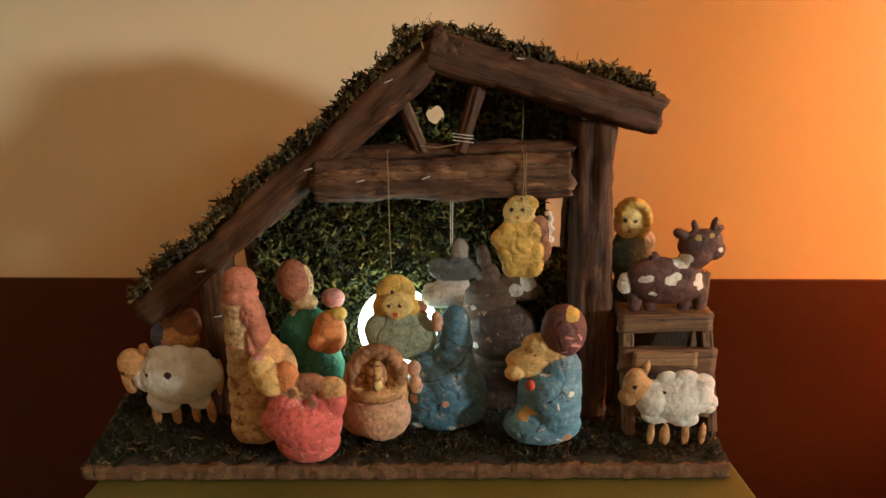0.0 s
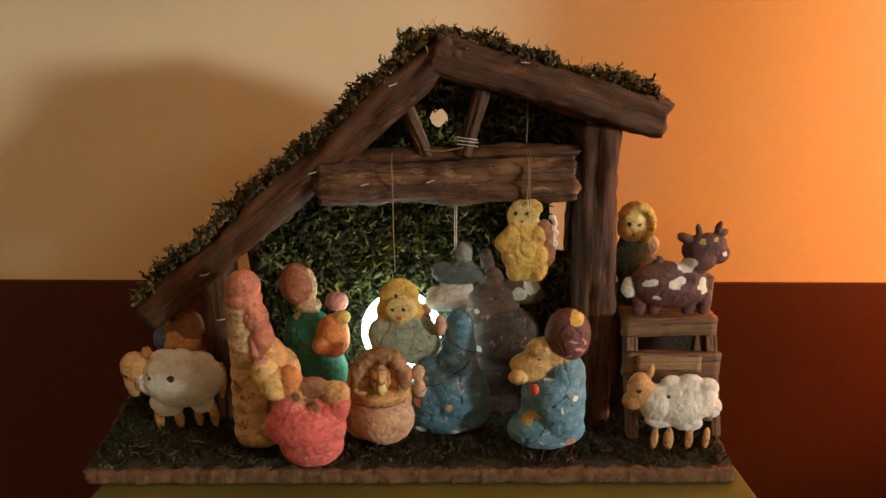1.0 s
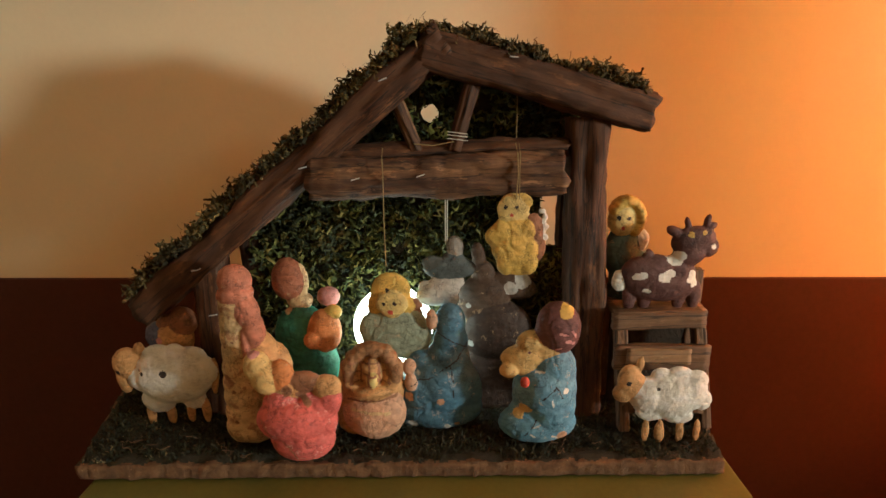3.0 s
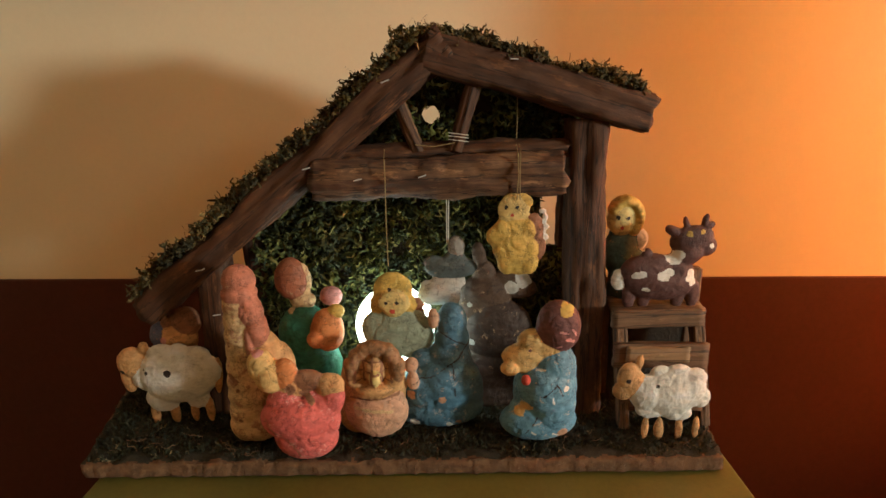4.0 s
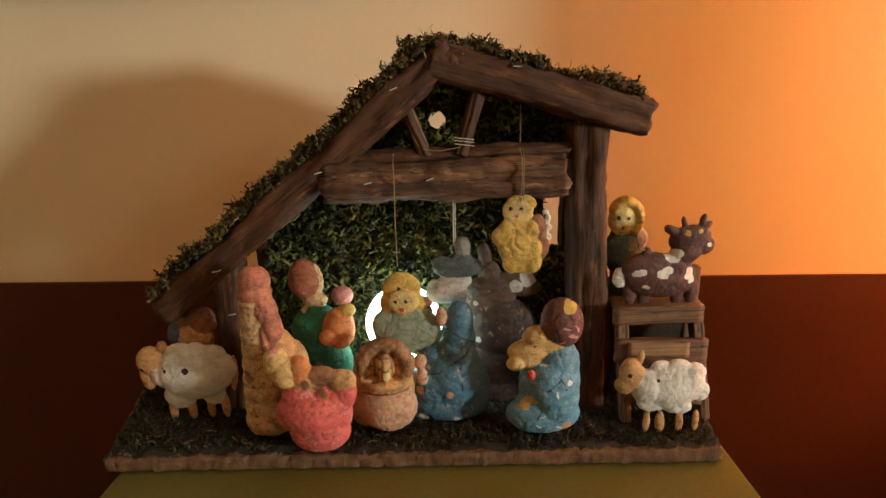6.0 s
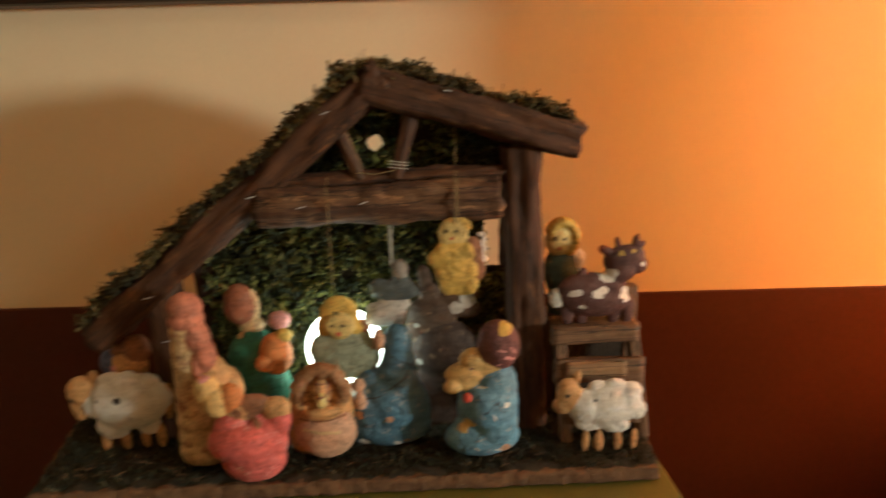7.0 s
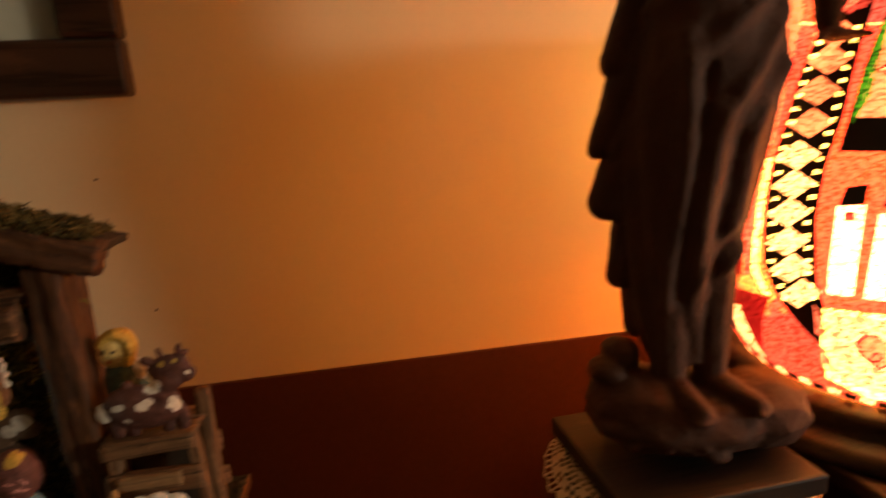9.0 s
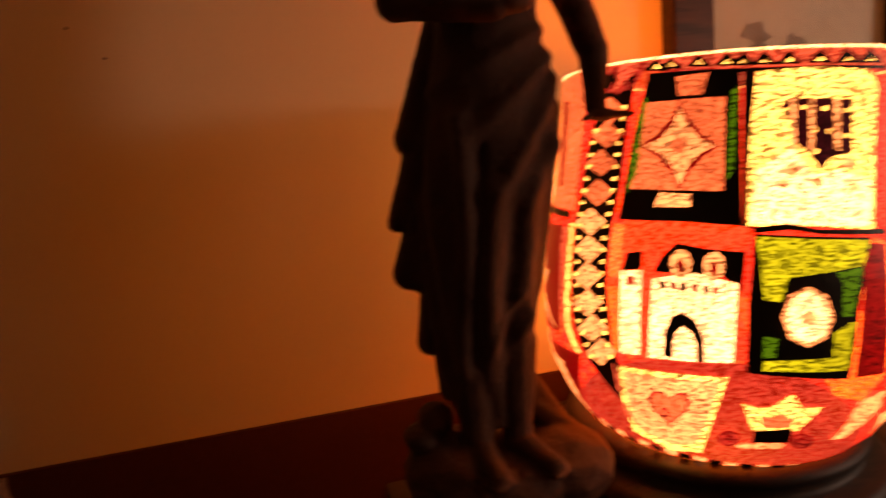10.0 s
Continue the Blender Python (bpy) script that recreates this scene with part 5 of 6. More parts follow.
# bare shins and feet with toes
limb((0.530, 0.312, 0.345), (0.529, 0.305, 0.288), 0.0180, 0.0115, 20)
limb((0.563, 0.309, 0.360), (0.558, 0.300, 0.290), 0.0180, 0.0110, 20)
for p, q in (((0.529, 0.304, 0.289), (0.531, 0.270, 0.2795)), ((0.557, 0.298, 0.289), (0.572, 0.270, 0.2795))):
    limb(p, q, 0.0105, 0.0078, 16)
    way = (Vector(q) - Vector(p)).normalized()
    side = Vector((-way.y, way.x, 0)).normalized()
    for k in range(5):
        c = Vector(q) + side * (0.0036 * (k - 2)) + way * (0.0065 - 0.0012 * abs(k - 1.5))
        blob(f, "stone", c.x, c.y, c.z - 0.0015, 0.0022, 0.0046, 0.0026)
# shoulders, neck, head
limb((0.532, 0.318, 0.655), (0.600, 0.318, 0.655), 0.026, 0.026, 12)
limb((0.565, 0.318, 0.67), (0.566, 0.316, 0.71), 0.018, 0.017, 9)
blob(f, "stone", 0.566, 0.314, 0.742, 0.027, 0.031, 0.035)
# cloth falling in tiers at the open side, each slanting out to a rounded tip
for p, q, r0, r1 in (((0.534, 0.335, 0.590), (0.5045, 0.335, 0.510), 0.012, 0.0120), ((0.516, 0.335, 0.505), (0.4895, 0.335, 0.453), 0.016, 0.0070),
                     ((0.510, 0.335, 0.446), (0.4950, 0.335, 0.415), 0.016, 0.0125), ((0.518, 0.335, 0.400), (0.5070, 0.335, 0.362), 0.016, 0.0110),
                     ((0.522, 0.335, 0.355), (0.5200, 0.335, 0.322), 0.014, 0.0100)):
    for k in range(3):
        away = Vector((0.001 + 0.012 * k, -0.006 * k, -0.003 * k))
        limb(Vector(p) + away, Vector(q) + away, r0, r1 + 0.001 * k, 22)
# cloth drawn back behind the heel, spreading over the rock
for p, q, r0, r1 in (((0.572, 0.330, 0.365), (0.579, 0.324, 0.300), 0.009, 0.010), ((0.579, 0.324, 0.302), (0.618, 0.306, 0.270), 0.011, 0.009),
                     ((0.576, 0.330, 0.335), (0.600, 0.320, 0.283), 0.006, 0.011), ((0.574, 0.336, 0.330), (0.588, 0.326, 0.284), 0.005, 0.012),
                     ((0.590, 0.312, 0.286), (0.628, 0.296, 0.262), 0.006, 0.006)):
    limb(p, q, r0, r1, 24)
# broken lumps on the rock
rock = random.Random(12)
for k in range(46):
    a, h = rock.uniform(-2.6, 0.9), rock.uniform(0, 1)
    blob(f, "stone", 0.552 + 0.074 * math.cos(a) * (1 - 0.25 * h), 0.315 + 0.050 * math.sin(a) * (1 - 0.25 * h), 0.248 + 0.032 * h,
         rock.uniform(0.005, 0.011), rock.uniform(0.004, 0.008), rock.uniform(0.003, 0.005), rock.uniform(-30, 30))
# arms
limb((0.528, 0.316, 0.655), (0.497, 0.306, 0.596), 0.017, 0.0135, 22)
limb((0.497, 0.306, 0.596), (0.552, 0.276, 0.584), 0.0130, 0.0095, 22)
blob(f, "stone", 0.563, 0.272, 0.585, 0.013, 0.008, 0.0065)
limb((0.604, 0.316, 0.655), (0.634, 0.300, 0.560), 0.0155, 0.0115, 24)
limb((0.634, 0.300, 0.560), (0.628, 0.290, 0.522), 0.0112, 0.0075, 18)
blob(f, "stone", 0.630, 0.287, 0.516, 0.012, 0.009, 0.0048)
for k in range(4):
    limb((0.636, 0.282 + 0.004 * k, 0.516), (0.650 - 0.002 * k, 0.279 + 0.005 * k, 0.5150), 0.0026, 0.0019, 12)
limb((0.622, 0.284, 0.517), (0.612, 0.280, 0.513), 0.0028, 0.0020, 8)
finish(f, 0.0013, 0.0008, "statue", STONE, 9, "")

# ---- table lamp ----
LX, LY = 0.765, 0.350
chest = empty("lamp_cabinet", (0.800, 0.345, FLOOR_Z), "dark wooden cabinet under the table lamp", "cabinet")
CT = 0.214 - FLOOR_Z
o = part("top_board", box_bm(0.300, 0.300, 0.016, (0, 0, 0), 0.003), M["darkwood"], chest)
o.location = (0, 0, CT - 0.008)
o = part("body", box_bm(0.284, 0.284, CT - 0.0165, (0, 0, 0), 0.002), M["darkwood"], chest)
o.location = (0, 0, (CT - 0.0165) / 2)

table_lamp = empty("table_lamp", (LX, LY, 0.2145), "glowing mosaic glass bowl lamp in red, amber and black", "lamp")
part("base", lathe_bm([(0.0, 0.0), (0.136, 0.0), (0.139, 0.004), (0.139, 0.011), (0.134, 0.016), (0.122, 0.018), (0.119, 0.024), (0.124, 0.030), (0.124, 0.036), (0.116, 0.0405), (0.0, 0.0405)], 72), M["darkwood"], table_lamp, "dark turned wooden ring base", True)
PROFILE = [(0.108, 0.256), (0.124, 0.276), (0.138, 0.304), (0.1445, 0.335), (0.1460, 0.365), (0.1445, 0.405), (0.140, 0.445), (0.136, 0.490), (0.134, 0.530), (0.134, 0.556)]
PZ, PR = [p[1] for p in PROFILE], [p[0] for p in PROFILE]


def bowl_point(u, z, out):
    a, r = radians(u - 130.9), float(np.interp(z, PZ, PR)) + out
    z = min(z, 0.5488)
    return Vector((r * math.cos(a), r * math.sin(a), z - 0.2145))


fine = [(float(np.interp(z, PZ, PR)), z - 0.2145) for z in np.linspace(0.256, 0.549, 60)]
shade = part("shade", lathe_bm(fine, 120), M["g_shell"], table_lamp, "lit red glass bowl shade", True)
# the bowl leans a little on its base
seat_z = Matrix.Translation((0, 0, 0.0415))
shade.matrix_basis = Matrix.Translation((0, 0, -0.003)) @ seat_z @ Matrix.Rotation(radians(4.5), 4, Vector((0.65, 0.755, 0))) @ seat_z.inverted()
part("rim", lathe_bm([(0.1345, 0.3345), (0.1352, 0.3355), (0.1345, 0.3362), (0.1290, 0.3362), (0.1290, 0.3345)], 120), M["g_ivory"], shade, "bright cut glass rim", True)
NAMES = {"A": "star_panel", "Z": "diamond_band", "T": "triangle_band", "B": "castle_panel", "C": "shield_panel", "R": "rim_bead"}


def piece(group, tone, layer, uz):
    """A painted glass piece on the bowl, from angle and height."""
    spun = (0, 122, 244) if group in "BCTR" else (0, 122)
    bm = bmesh.new()
    vs = [bm.verts.new((u * 0.0025, 0, z)) for u, z in uz]
    bm.faces.new(vs)
    bm.normal_update()
    bmesh.ops.triangulate(bm, faces=bm.faces[:], ngon_method="EAR_CLIP")
    for _ in range(3):
        long_ = [e for e in bm.edges if e.calc_length() > 0.012]
        if long_:
            bmesh.ops.subdivide_edges(bm, edges=long_, cuts=1)
            bmesh.ops.triangulate(bm, faces=bm.faces[:])
    for v in bm.verts:
        v.co = bowl_point(v.co.x / 0.0025, v.co.z, 0.0004 + 0.00035 * layer)
    for q in bm.faces:
        q.normal_update()
        c = q.calc_center_median()
        if q.normal.x * c.x + q.normal.y * c.y < 0:
            q.normal_flip()
    o = part(NAMES[group], bm, M["g_" + tone], shade)
    o.visible_shadow = False
    for turn in spun[1:]:
        p = new(NAMES[group], o.data)
        p.parent = shade
        p.visible_shadow = False
        p.matrix_basis = pose(0, 0, 0, 0, 0, turn)


# column with star
piece("A", "orange", 1, [(-76.4, 0.5471), (-47.8, 0.5477), (-49.1, 0.4422), (-76.6, 0.4401)])
piece("A", "deepred", 2, [(-67.7, 0.5295), (-61.6, 0.5283), (-59.2, 0.4594), (-63.0, 0.4588)])
piece("A", "black", 1, [(-76.3, 0.4401), (-51.3, 0.4407), (-50.7, 0.4354), (-76.4, 0.4338)])
piece("A", "deepred", 1, [(-76.4, 0.4244), (-54.8, 0.4277), (-52.4, 0.3376), (-73.4, 0.331)])
piece("A", "coral", 1, [(-55.9, 0.4274), (-51.3, 0.4279), (-48.7, 0.3406), (-51.8, 0.339)])
piece("A", "amber", 2, [(-76.1, 0.3994), (-74.6, 0.3813), (-65.0, 0.3851), (-75.1, 0.3621), (-55.7, 0.3388), (-74.8, 0.3513), (-73.4, 0.3283), (-75.3, 0.3621), (-75.0, 0.3734), (-75.4, 0.3826)])
piece("A", "deepred", 1, [(-72.1, 0.3214), (-41.3, 0.3283), (-50.6, 0.2552), (-61.7, 0.276), (-65.8, 0.2998)])
piece("A", "amber", 2, [(-72.2, 0.3073), (-54.0, 0.3104), (-49.8, 0.2661), (-58.0, 0.2718), (-65.9, 0.2888)])
piece("A", "plum", 3, [(-66.0, 0.2935), (-61.2, 0.2954), (-61.8, 0.2811), (-66.0, 0.2793)])
piece("A", "lemon", 1, [(-50.3, 0.4315), (-48.0, 0.4322), (-46.0, 0.3475), (-41.1, 0.3298), (-43.4, 0.3293), (-48.6, 0.3455)])
piece("Z", "black", 1, [(-37.6, 0.5439), (-26.9, 0.5449), (-29.1, 0.4994), (-29.5, 0.4636), (-31.1, 0.4348), (-30.9, 0.3932), (-28.1, 0.3516), (-24.5, 0.3272), (-23.1, 0.2993), (-29.1, 0.3088), (-38.3, 0.3299), (-44.1, 0.3538), (-46.3, 0.3942), (-47.1, 0.4347), (-44.4, 0.4917)])
piece("Z", "orange", 2, [(-42.6, 0.5179), (-36.2, 0.5277), (-29.8, 0.517), (-35.2, 0.5077)])
piece("Z", "orange", 2, [(-43.0, 0.5001), (-36.5, 0.5106), (-30.2, 0.5001), (-35.5, 0.4903)])
piece("Z", "orange", 2, [(-44.5, 0.4789), (-38.0, 0.4904), (-31.4, 0.4803), (-36.9, 0.4697)])
piece("Z", "orange", 2, [(-44.6, 0.4564), (-38.1, 0.4688), (-31.4, 0.4593), (-37.1, 0.448)])
piece("Z", "amber", 2, [(-47.0, 0.4328), (-40.1, 0.4465), (-33.1, 0.4377), (-38.5, 0.4255)])
piece("Z", "amber", 2, [(-45.8, 0.4119), (-39.5, 0.426), (-32.5, 0.4178), (-37.8, 0.4051)])
piece("Z", "amber", 2, [(-45.6, 0.3905), (-38.7, 0.4059), (-32.2, 0.3981), (-38.0, 0.3843)])
piece("Z", "amber", 2, [(-44.3, 0.3692), (-37.7, 0.3854), (-31.4, 0.3779), (-36.8, 0.3636)])
piece("Z", "amber", 2, [(-42.0, 0.3496), (-35.1, 0.367), (-29.4, 0.3595), (-35.1, 0.3443)])
piece("Z", "amber", 2, [(-37.9, 0.3331), (-31.6, 0.3504), (-26.1, 0.3432), (-31.9, 0.3272)])
piece("Z", "coral", 2, [(-28.0, 0.3338), (-25.9, 0.326), (-24.1, 0.3086), (-26.9, 0.3109)])
piece("Z", "coral", 2, [(-26.2, 0.3041), (-24.1, 0.301), (-22.2, 0.2832), (-25.3, 0.283)])
piece("Z", "lemon", 3, [(-40.5, 0.5217), (-38.2, 0.5217), (-38.2, 0.5189), (-40.2, 0.5188)])
piece("Z", "lemon", 3, [(-31.1, 0.5202), (-29.5, 0.5204), (-29.4, 0.5177), (-31.1, 0.5175)])
piece("Z", "lemon", 3, [(-41.4, 0.5132), (-39.1, 0.5134), (-39.0, 0.5106), (-41.0, 0.5103)])
piece("Z", "lemon", 3, [(-31.5, 0.5121), (-30.0, 0.5123), (-29.7, 0.5096), (-31.3, 0.5093)])
piece("Z", "lemon", 3, [(-42.2, 0.5046), (-39.9, 0.5049), (-39.9, 0.502), (-42.2, 0.5017)])
piece("Z", "lemon", 3, [(-32.0, 0.5038), (-30.4, 0.5041), (-30.1, 0.5014), (-31.8, 0.501)])
piece("Z", "lemon", 3, [(-43.2, 0.4958), (-40.9, 0.4962), (-40.9, 0.4933), (-42.9, 0.493)])
piece("Z", "lemon", 3, [(-32.2, 0.4955), (-30.6, 0.4958), (-30.3, 0.4931), (-32.2, 0.4927)])
piece("Z", "lemon", 3, [(-43.8, 0.487), (-41.5, 0.4875), (-41.3, 0.4845), (-43.6, 0.4841)])
piece("Z", "lemon", 3, [(-32.3, 0.4871), (-30.7, 0.4875), (-30.4, 0.4848), (-32.2, 0.4843)])
piece("Z", "lemon", 3, [(-44.1, 0.478), (-41.9, 0.4786), (-41.8, 0.4757), (-44.1, 0.475)])
piece("Z", "lemon", 3, [(-32.4, 0.4787), (-30.8, 0.4791), (-30.4, 0.4763), (-32.2, 0.4758)])
piece("Z", "lemon", 3, [(-44.7, 0.469), (-42.6, 0.4696), (-42.1, 0.4667), (-44.5, 0.466)])
piece("Z", "lemon", 3, [(-32.3, 0.4701), (-30.7, 0.4707), (-30.7, 0.4679), (-32.3, 0.4674)])
piece("Z", "lemon", 3, [(-45.2, 0.4598), (-42.8, 0.4606), (-42.6, 0.4576), (-45.1, 0.4567)])
piece("Z", "lemon", 3, [(-32.6, 0.4616), (-30.9, 0.4623), (-30.8, 0.4594), (-32.4, 0.4587)])
piece("Z", "lemon", 3, [(-45.7, 0.4505), (-43.2, 0.4515), (-43.1, 0.4485), (-45.5, 0.4475)])
piece("Z", "lemon", 3, [(-33.1, 0.4529), (-31.5, 0.4536), (-31.4, 0.4507), (-33.0, 0.45)])
piece("Z", "lemon", 3, [(-45.9, 0.4412), (-43.5, 0.4423), (-43.3, 0.4393), (-45.7, 0.4382)])
piece("Z", "lemon", 3, [(-33.5, 0.4441), (-31.9, 0.445), (-31.7, 0.4422), (-33.4, 0.4413)])
piece("Z", "lemon", 3, [(-46.1, 0.4319), (-43.7, 0.433), (-43.3, 0.4301), (-45.7, 0.4288)])
piece("Z", "lemon", 3, [(-34.0, 0.4353), (-32.4, 0.4362), (-32.2, 0.4333), (-33.8, 0.4324)])
piece("Z", "lemon", 3, [(-45.6, 0.4227), (-43.2, 0.4239), (-43.1, 0.4209), (-45.3, 0.4197)])
piece("Z", "lemon", 3, [(-33.9, 0.4266), (-32.3, 0.4275), (-32.0, 0.4246), (-33.8, 0.4237)])
piece("Z", "lemon", 3, [(-45.1, 0.4134), (-42.8, 0.4149), (-42.8, 0.4117), (-45.0, 0.4103)])
piece("Z", "lemon", 3, [(-33.9, 0.4177), (-32.3, 0.4186), (-32.1, 0.4158), (-33.7, 0.4149)])
piece("Z", "lemon", 3, [(-44.8, 0.4042), (-42.6, 0.4056), (-42.4, 0.4025), (-44.7, 0.4011)])
piece("Z", "lemon", 3, [(-33.7, 0.409), (-32.1, 0.41), (-31.9, 0.4071), (-33.7, 0.4059)])
piece("Z", "lemon", 3, [(-44.7, 0.3947), (-42.5, 0.3962), (-42.4, 0.3931), (-44.6, 0.3916)])
piece("Z", "lemon", 3, [(-33.8, 0.3999), (-32.2, 0.4011), (-32.1, 0.3981), (-33.7, 0.397)])
piece("Z", "lemon", 3, [(-44.0, 0.3855), (-41.9, 0.387), (-41.7, 0.384), (-43.8, 0.3823)])
piece("Z", "lemon", 3, [(-33.7, 0.3909), (-32.2, 0.3921), (-32.1, 0.3891), (-33.7, 0.3879)])
piece("Z", "lemon", 3, [(-43.4, 0.3761), (-41.2, 0.378), (-41.0, 0.3749), (-43.4, 0.373)])
piece("Z", "lemon", 3, [(-33.0, 0.3822), (-31.5, 0.3834), (-31.4, 0.3805), (-33.0, 0.3792)])
piece("Z", "lemon", 3, [(-42.9, 0.3668), (-40.6, 0.3687), (-40.5, 0.3657), (-42.8, 0.3636)])
piece("Z", "lemon", 3, [(-32.3, 0.3735), (-30.7, 0.3748), (-30.6, 0.3718), (-32.2, 0.3705)])
piece("Z", "lemon", 3, [(-42.6, 0.3572), (-40.3, 0.3593), (-40.4, 0.356), (-42.5, 0.3541)])
piece("Z", "lemon", 3, [(-31.7, 0.3647), (-30.0, 0.3662), (-29.9, 0.3633), (-31.7, 0.3616)])
piece("Z", "lemon", 3, [(-40.5, 0.349), (-38.6, 0.3509), (-38.5, 0.3476), (-40.5, 0.3456)])
piece("Z", "lemon", 3, [(-31.2, 0.3557), (-29.5, 0.3573), (-29.5, 0.3542), (-31.2, 0.3525)])
piece("Z", "lemon", 3, [(-38.5, 0.3407), (-36.6, 0.3426), (-36.6, 0.3393), (-38.6, 0.3374)])
piece("Z", "lemon", 3, [(-30.2, 0.347), (-28.6, 0.3485), (-28.5, 0.3455), (-30.2, 0.3439)])
piece("Z", "lemon", 3, [(-36.8, 0.3322), (-34.7, 0.3344), (-35.0, 0.3309), (-37.0, 0.3287)])
piece("Z", "lemon", 3, [(-28.8, 0.3386), (-27.2, 0.3403), (-27.2, 0.3372), (-28.8, 0.3354)])
piece("Z", "red", 1, [(-36.1, 0.5482), (-23.3, 0.5493), (-25.7, 0.5371), (-36.4, 0.5198), (-41.2, 0.5226)])
piece("Z", "coral", 2, [(-32.8, 0.5484), (-25.1, 0.5491), (-27.7, 0.5413), (-34.6, 0.5295)])
piece("T", "coral", 1, [(-77.0, 0.549), (-26.8, 0.5489), (-26.9, 0.5472), (-77.0, 0.5489)])
piece("T", "coral", 1, [(-26.8, 0.5489), (5.6, 0.5498), (5.9, 0.5392), (-26.7, 0.5426)])
piece("T", "coral", 1, [(5.6, 0.5498), (36.6, 0.5496), (37.3, 0.5384), (5.9, 0.5392)])
piece("T", "black", 2, [(-24.8, 0.5422), (-20.8, 0.5496), (-16.7, 0.5403)])
piece("T", "lemon", 3, [(-22.1, 0.543), (-20.7, 0.5455), (-19.3, 0.5424)])
piece("T", "black", 2, [(-20.4, 0.5426), (-16.8, 0.55), (-12.9, 0.5409)])
piece("T", "lemon", 3, [(-17.9, 0.5434), (-16.7, 0.5461), (-15.4, 0.5429)])
piece("T", "black", 2, [(-12.7, 0.5423), (-9.4, 0.5506), (-5.8, 0.5408)])
piece("T", "lemon", 3, [(-10.3, 0.5432), (-9.3, 0.5457), (-8.1, 0.5426)])
piece("T", "black", 2, [(-5.7, 0.5414), (-2.7, 0.5495), (0.9, 0.5402)])
piece("T", "lemon", 3, [(-3.6, 0.5422), (-2.5, 0.5448), (-1.4, 0.542)])
piece("T", "black", 2, [(-1.6, 0.5409), (1.3, 0.5491), (4.8, 0.54)])
piece("T", "lemon", 3, [(0.5, 0.5419), (1.5, 0.5444), (2.6, 0.5416)])
piece("T", "black", 2, [(3.4, 0.5405), (6.2, 0.5487), (9.7, 0.5397)])
piece("T", "lemon", 3, [(5.4, 0.5416), (6.4, 0.544), (7.5, 0.5413)])
piece("T", "black", 2, [(8.9, 0.5401), (11.7, 0.5483), (15.3, 0.5394)])
piece("T", "lemon", 3, [(10.9, 0.5411), (12.0, 0.5437), (13.1, 0.541)])
piece("T", "black", 2, [(16.2, 0.54), (19.2, 0.5483), (22.9, 0.5397)])
piece("T", "lemon", 3, [(18.3, 0.5413), (19.3, 0.5438), (20.6, 0.5411)])
piece("T", "black", 2, [(22.9, 0.5397), (25.9, 0.5481), (30.1, 0.5396)])
piece("T", "lemon", 3, [(25.2, 0.541), (26.2, 0.5435), (27.6, 0.5409)])
piece("T", "black", 2, [(28.9, 0.5396), (32.3, 0.5481), (36.8, 0.5397)])
piece("T", "lemon", 3, [(31.4, 0.541), (32.5, 0.5435), (33.9, 0.541)])
piece("T", "black", 2, [(-23.1, 0.5402), (6.0, 0.5385), (6.0, 0.5364), (-23.1, 0.5374)])
piece("T", "black", 2, [(6.0, 0.5385), (37.3, 0.5384), (37.5, 0.5365), (6.0, 0.5364)])
piece("B", "black", 1, [(-23.1, 0.5385), (0.8, 0.5378), (4.0, 0.4412), (-10.4, 0.4423), (-28.8, 0.4403), (-26.7, 0.4953)])
piece("B", "orange", 2, [(-23.0, 0.5209), (-2.3, 0.5224), (-1.0, 0.463), (-25.9, 0.4624)])
piece("B", "leaf", 2, [(-24.6, 0.5181), (-23.0, 0.5254), (-24.1, 0.4759), (-27.0, 0.4579), (-27.0, 0.4836)])
piece("B", "leaf", 2, [(-0.8, 0.5258), (0.6, 0.529), (1.0, 0.4767), (-0.4, 0.4695), (-0.8, 0.4979)])
piece("B", "orange", 3, [(-14.9, 0.5364), (-6.8, 0.5377), (-7.8, 0.5239), (-14.2, 0.524)])
piece("B", "black", 3, [(-23.0, 0.462), (-18.0, 0.4624), (-19.2, 0.4523), (-26.7, 0.4511)])
piece("B", "amber", 3, [(-17.1, 0.461), (-8.9, 0.4604), (-8.7, 0.4522), (-18.3, 0.4509)])
piece("B", "black", 3, [(-7.8, 0.4604), (-1.4, 0.4608), (0.4, 0.4509), (-7.5, 0.4509)])
piece("B", "deepred", 3, [(-2.7, 0.4916), (-6.5, 0.485), (-7.9, 0.4798), (-9.6, 0.4754), (-11.7, 0.4635), (-14.6, 0.4752), (-16.8, 0.4796), (-18.7, 0.485), (-23.9, 0.4921), (-19.3, 0.499), (-17.7, 0.5043), (-15.7, 0.5085), (-13.5, 0.5198), (-10.6, 0.5081), (-8.6, 0.5036), (-6.9, 0.4984)])
piece("B", "amber", 4, [(-3.6, 0.4916), (-7.6, 0.4863), (-8.8, 0.4824), (-10.2, 0.4787), (-11.8, 0.4663), (-14.2, 0.4786), (-16.0, 0.4822), (-17.5, 0.4864), (-22.8, 0.4921), (-17.8, 0.4975), (-16.6, 0.5016), (-15.1, 0.5052), (-13.4, 0.5171), (-11.0, 0.5049), (-9.4, 0.5012), (-8.0, 0.4971)])
piece("B", "orange", 5, [(-11.0, 0.4919), (-11.2, 0.4888), (-12.2, 0.487), (-13.4, 0.487), (-14.4, 0.4889), (-15.0, 0.4919), (-14.7, 0.4949), (-13.7, 0.4968), (-12.4, 0.4967), (-11.4, 0.4948)])
piece("C", "black", 1, [(1.7, 0.5377), (4.4, 0.538), (6.6, 0.4395), (4.1, 0.4405)])
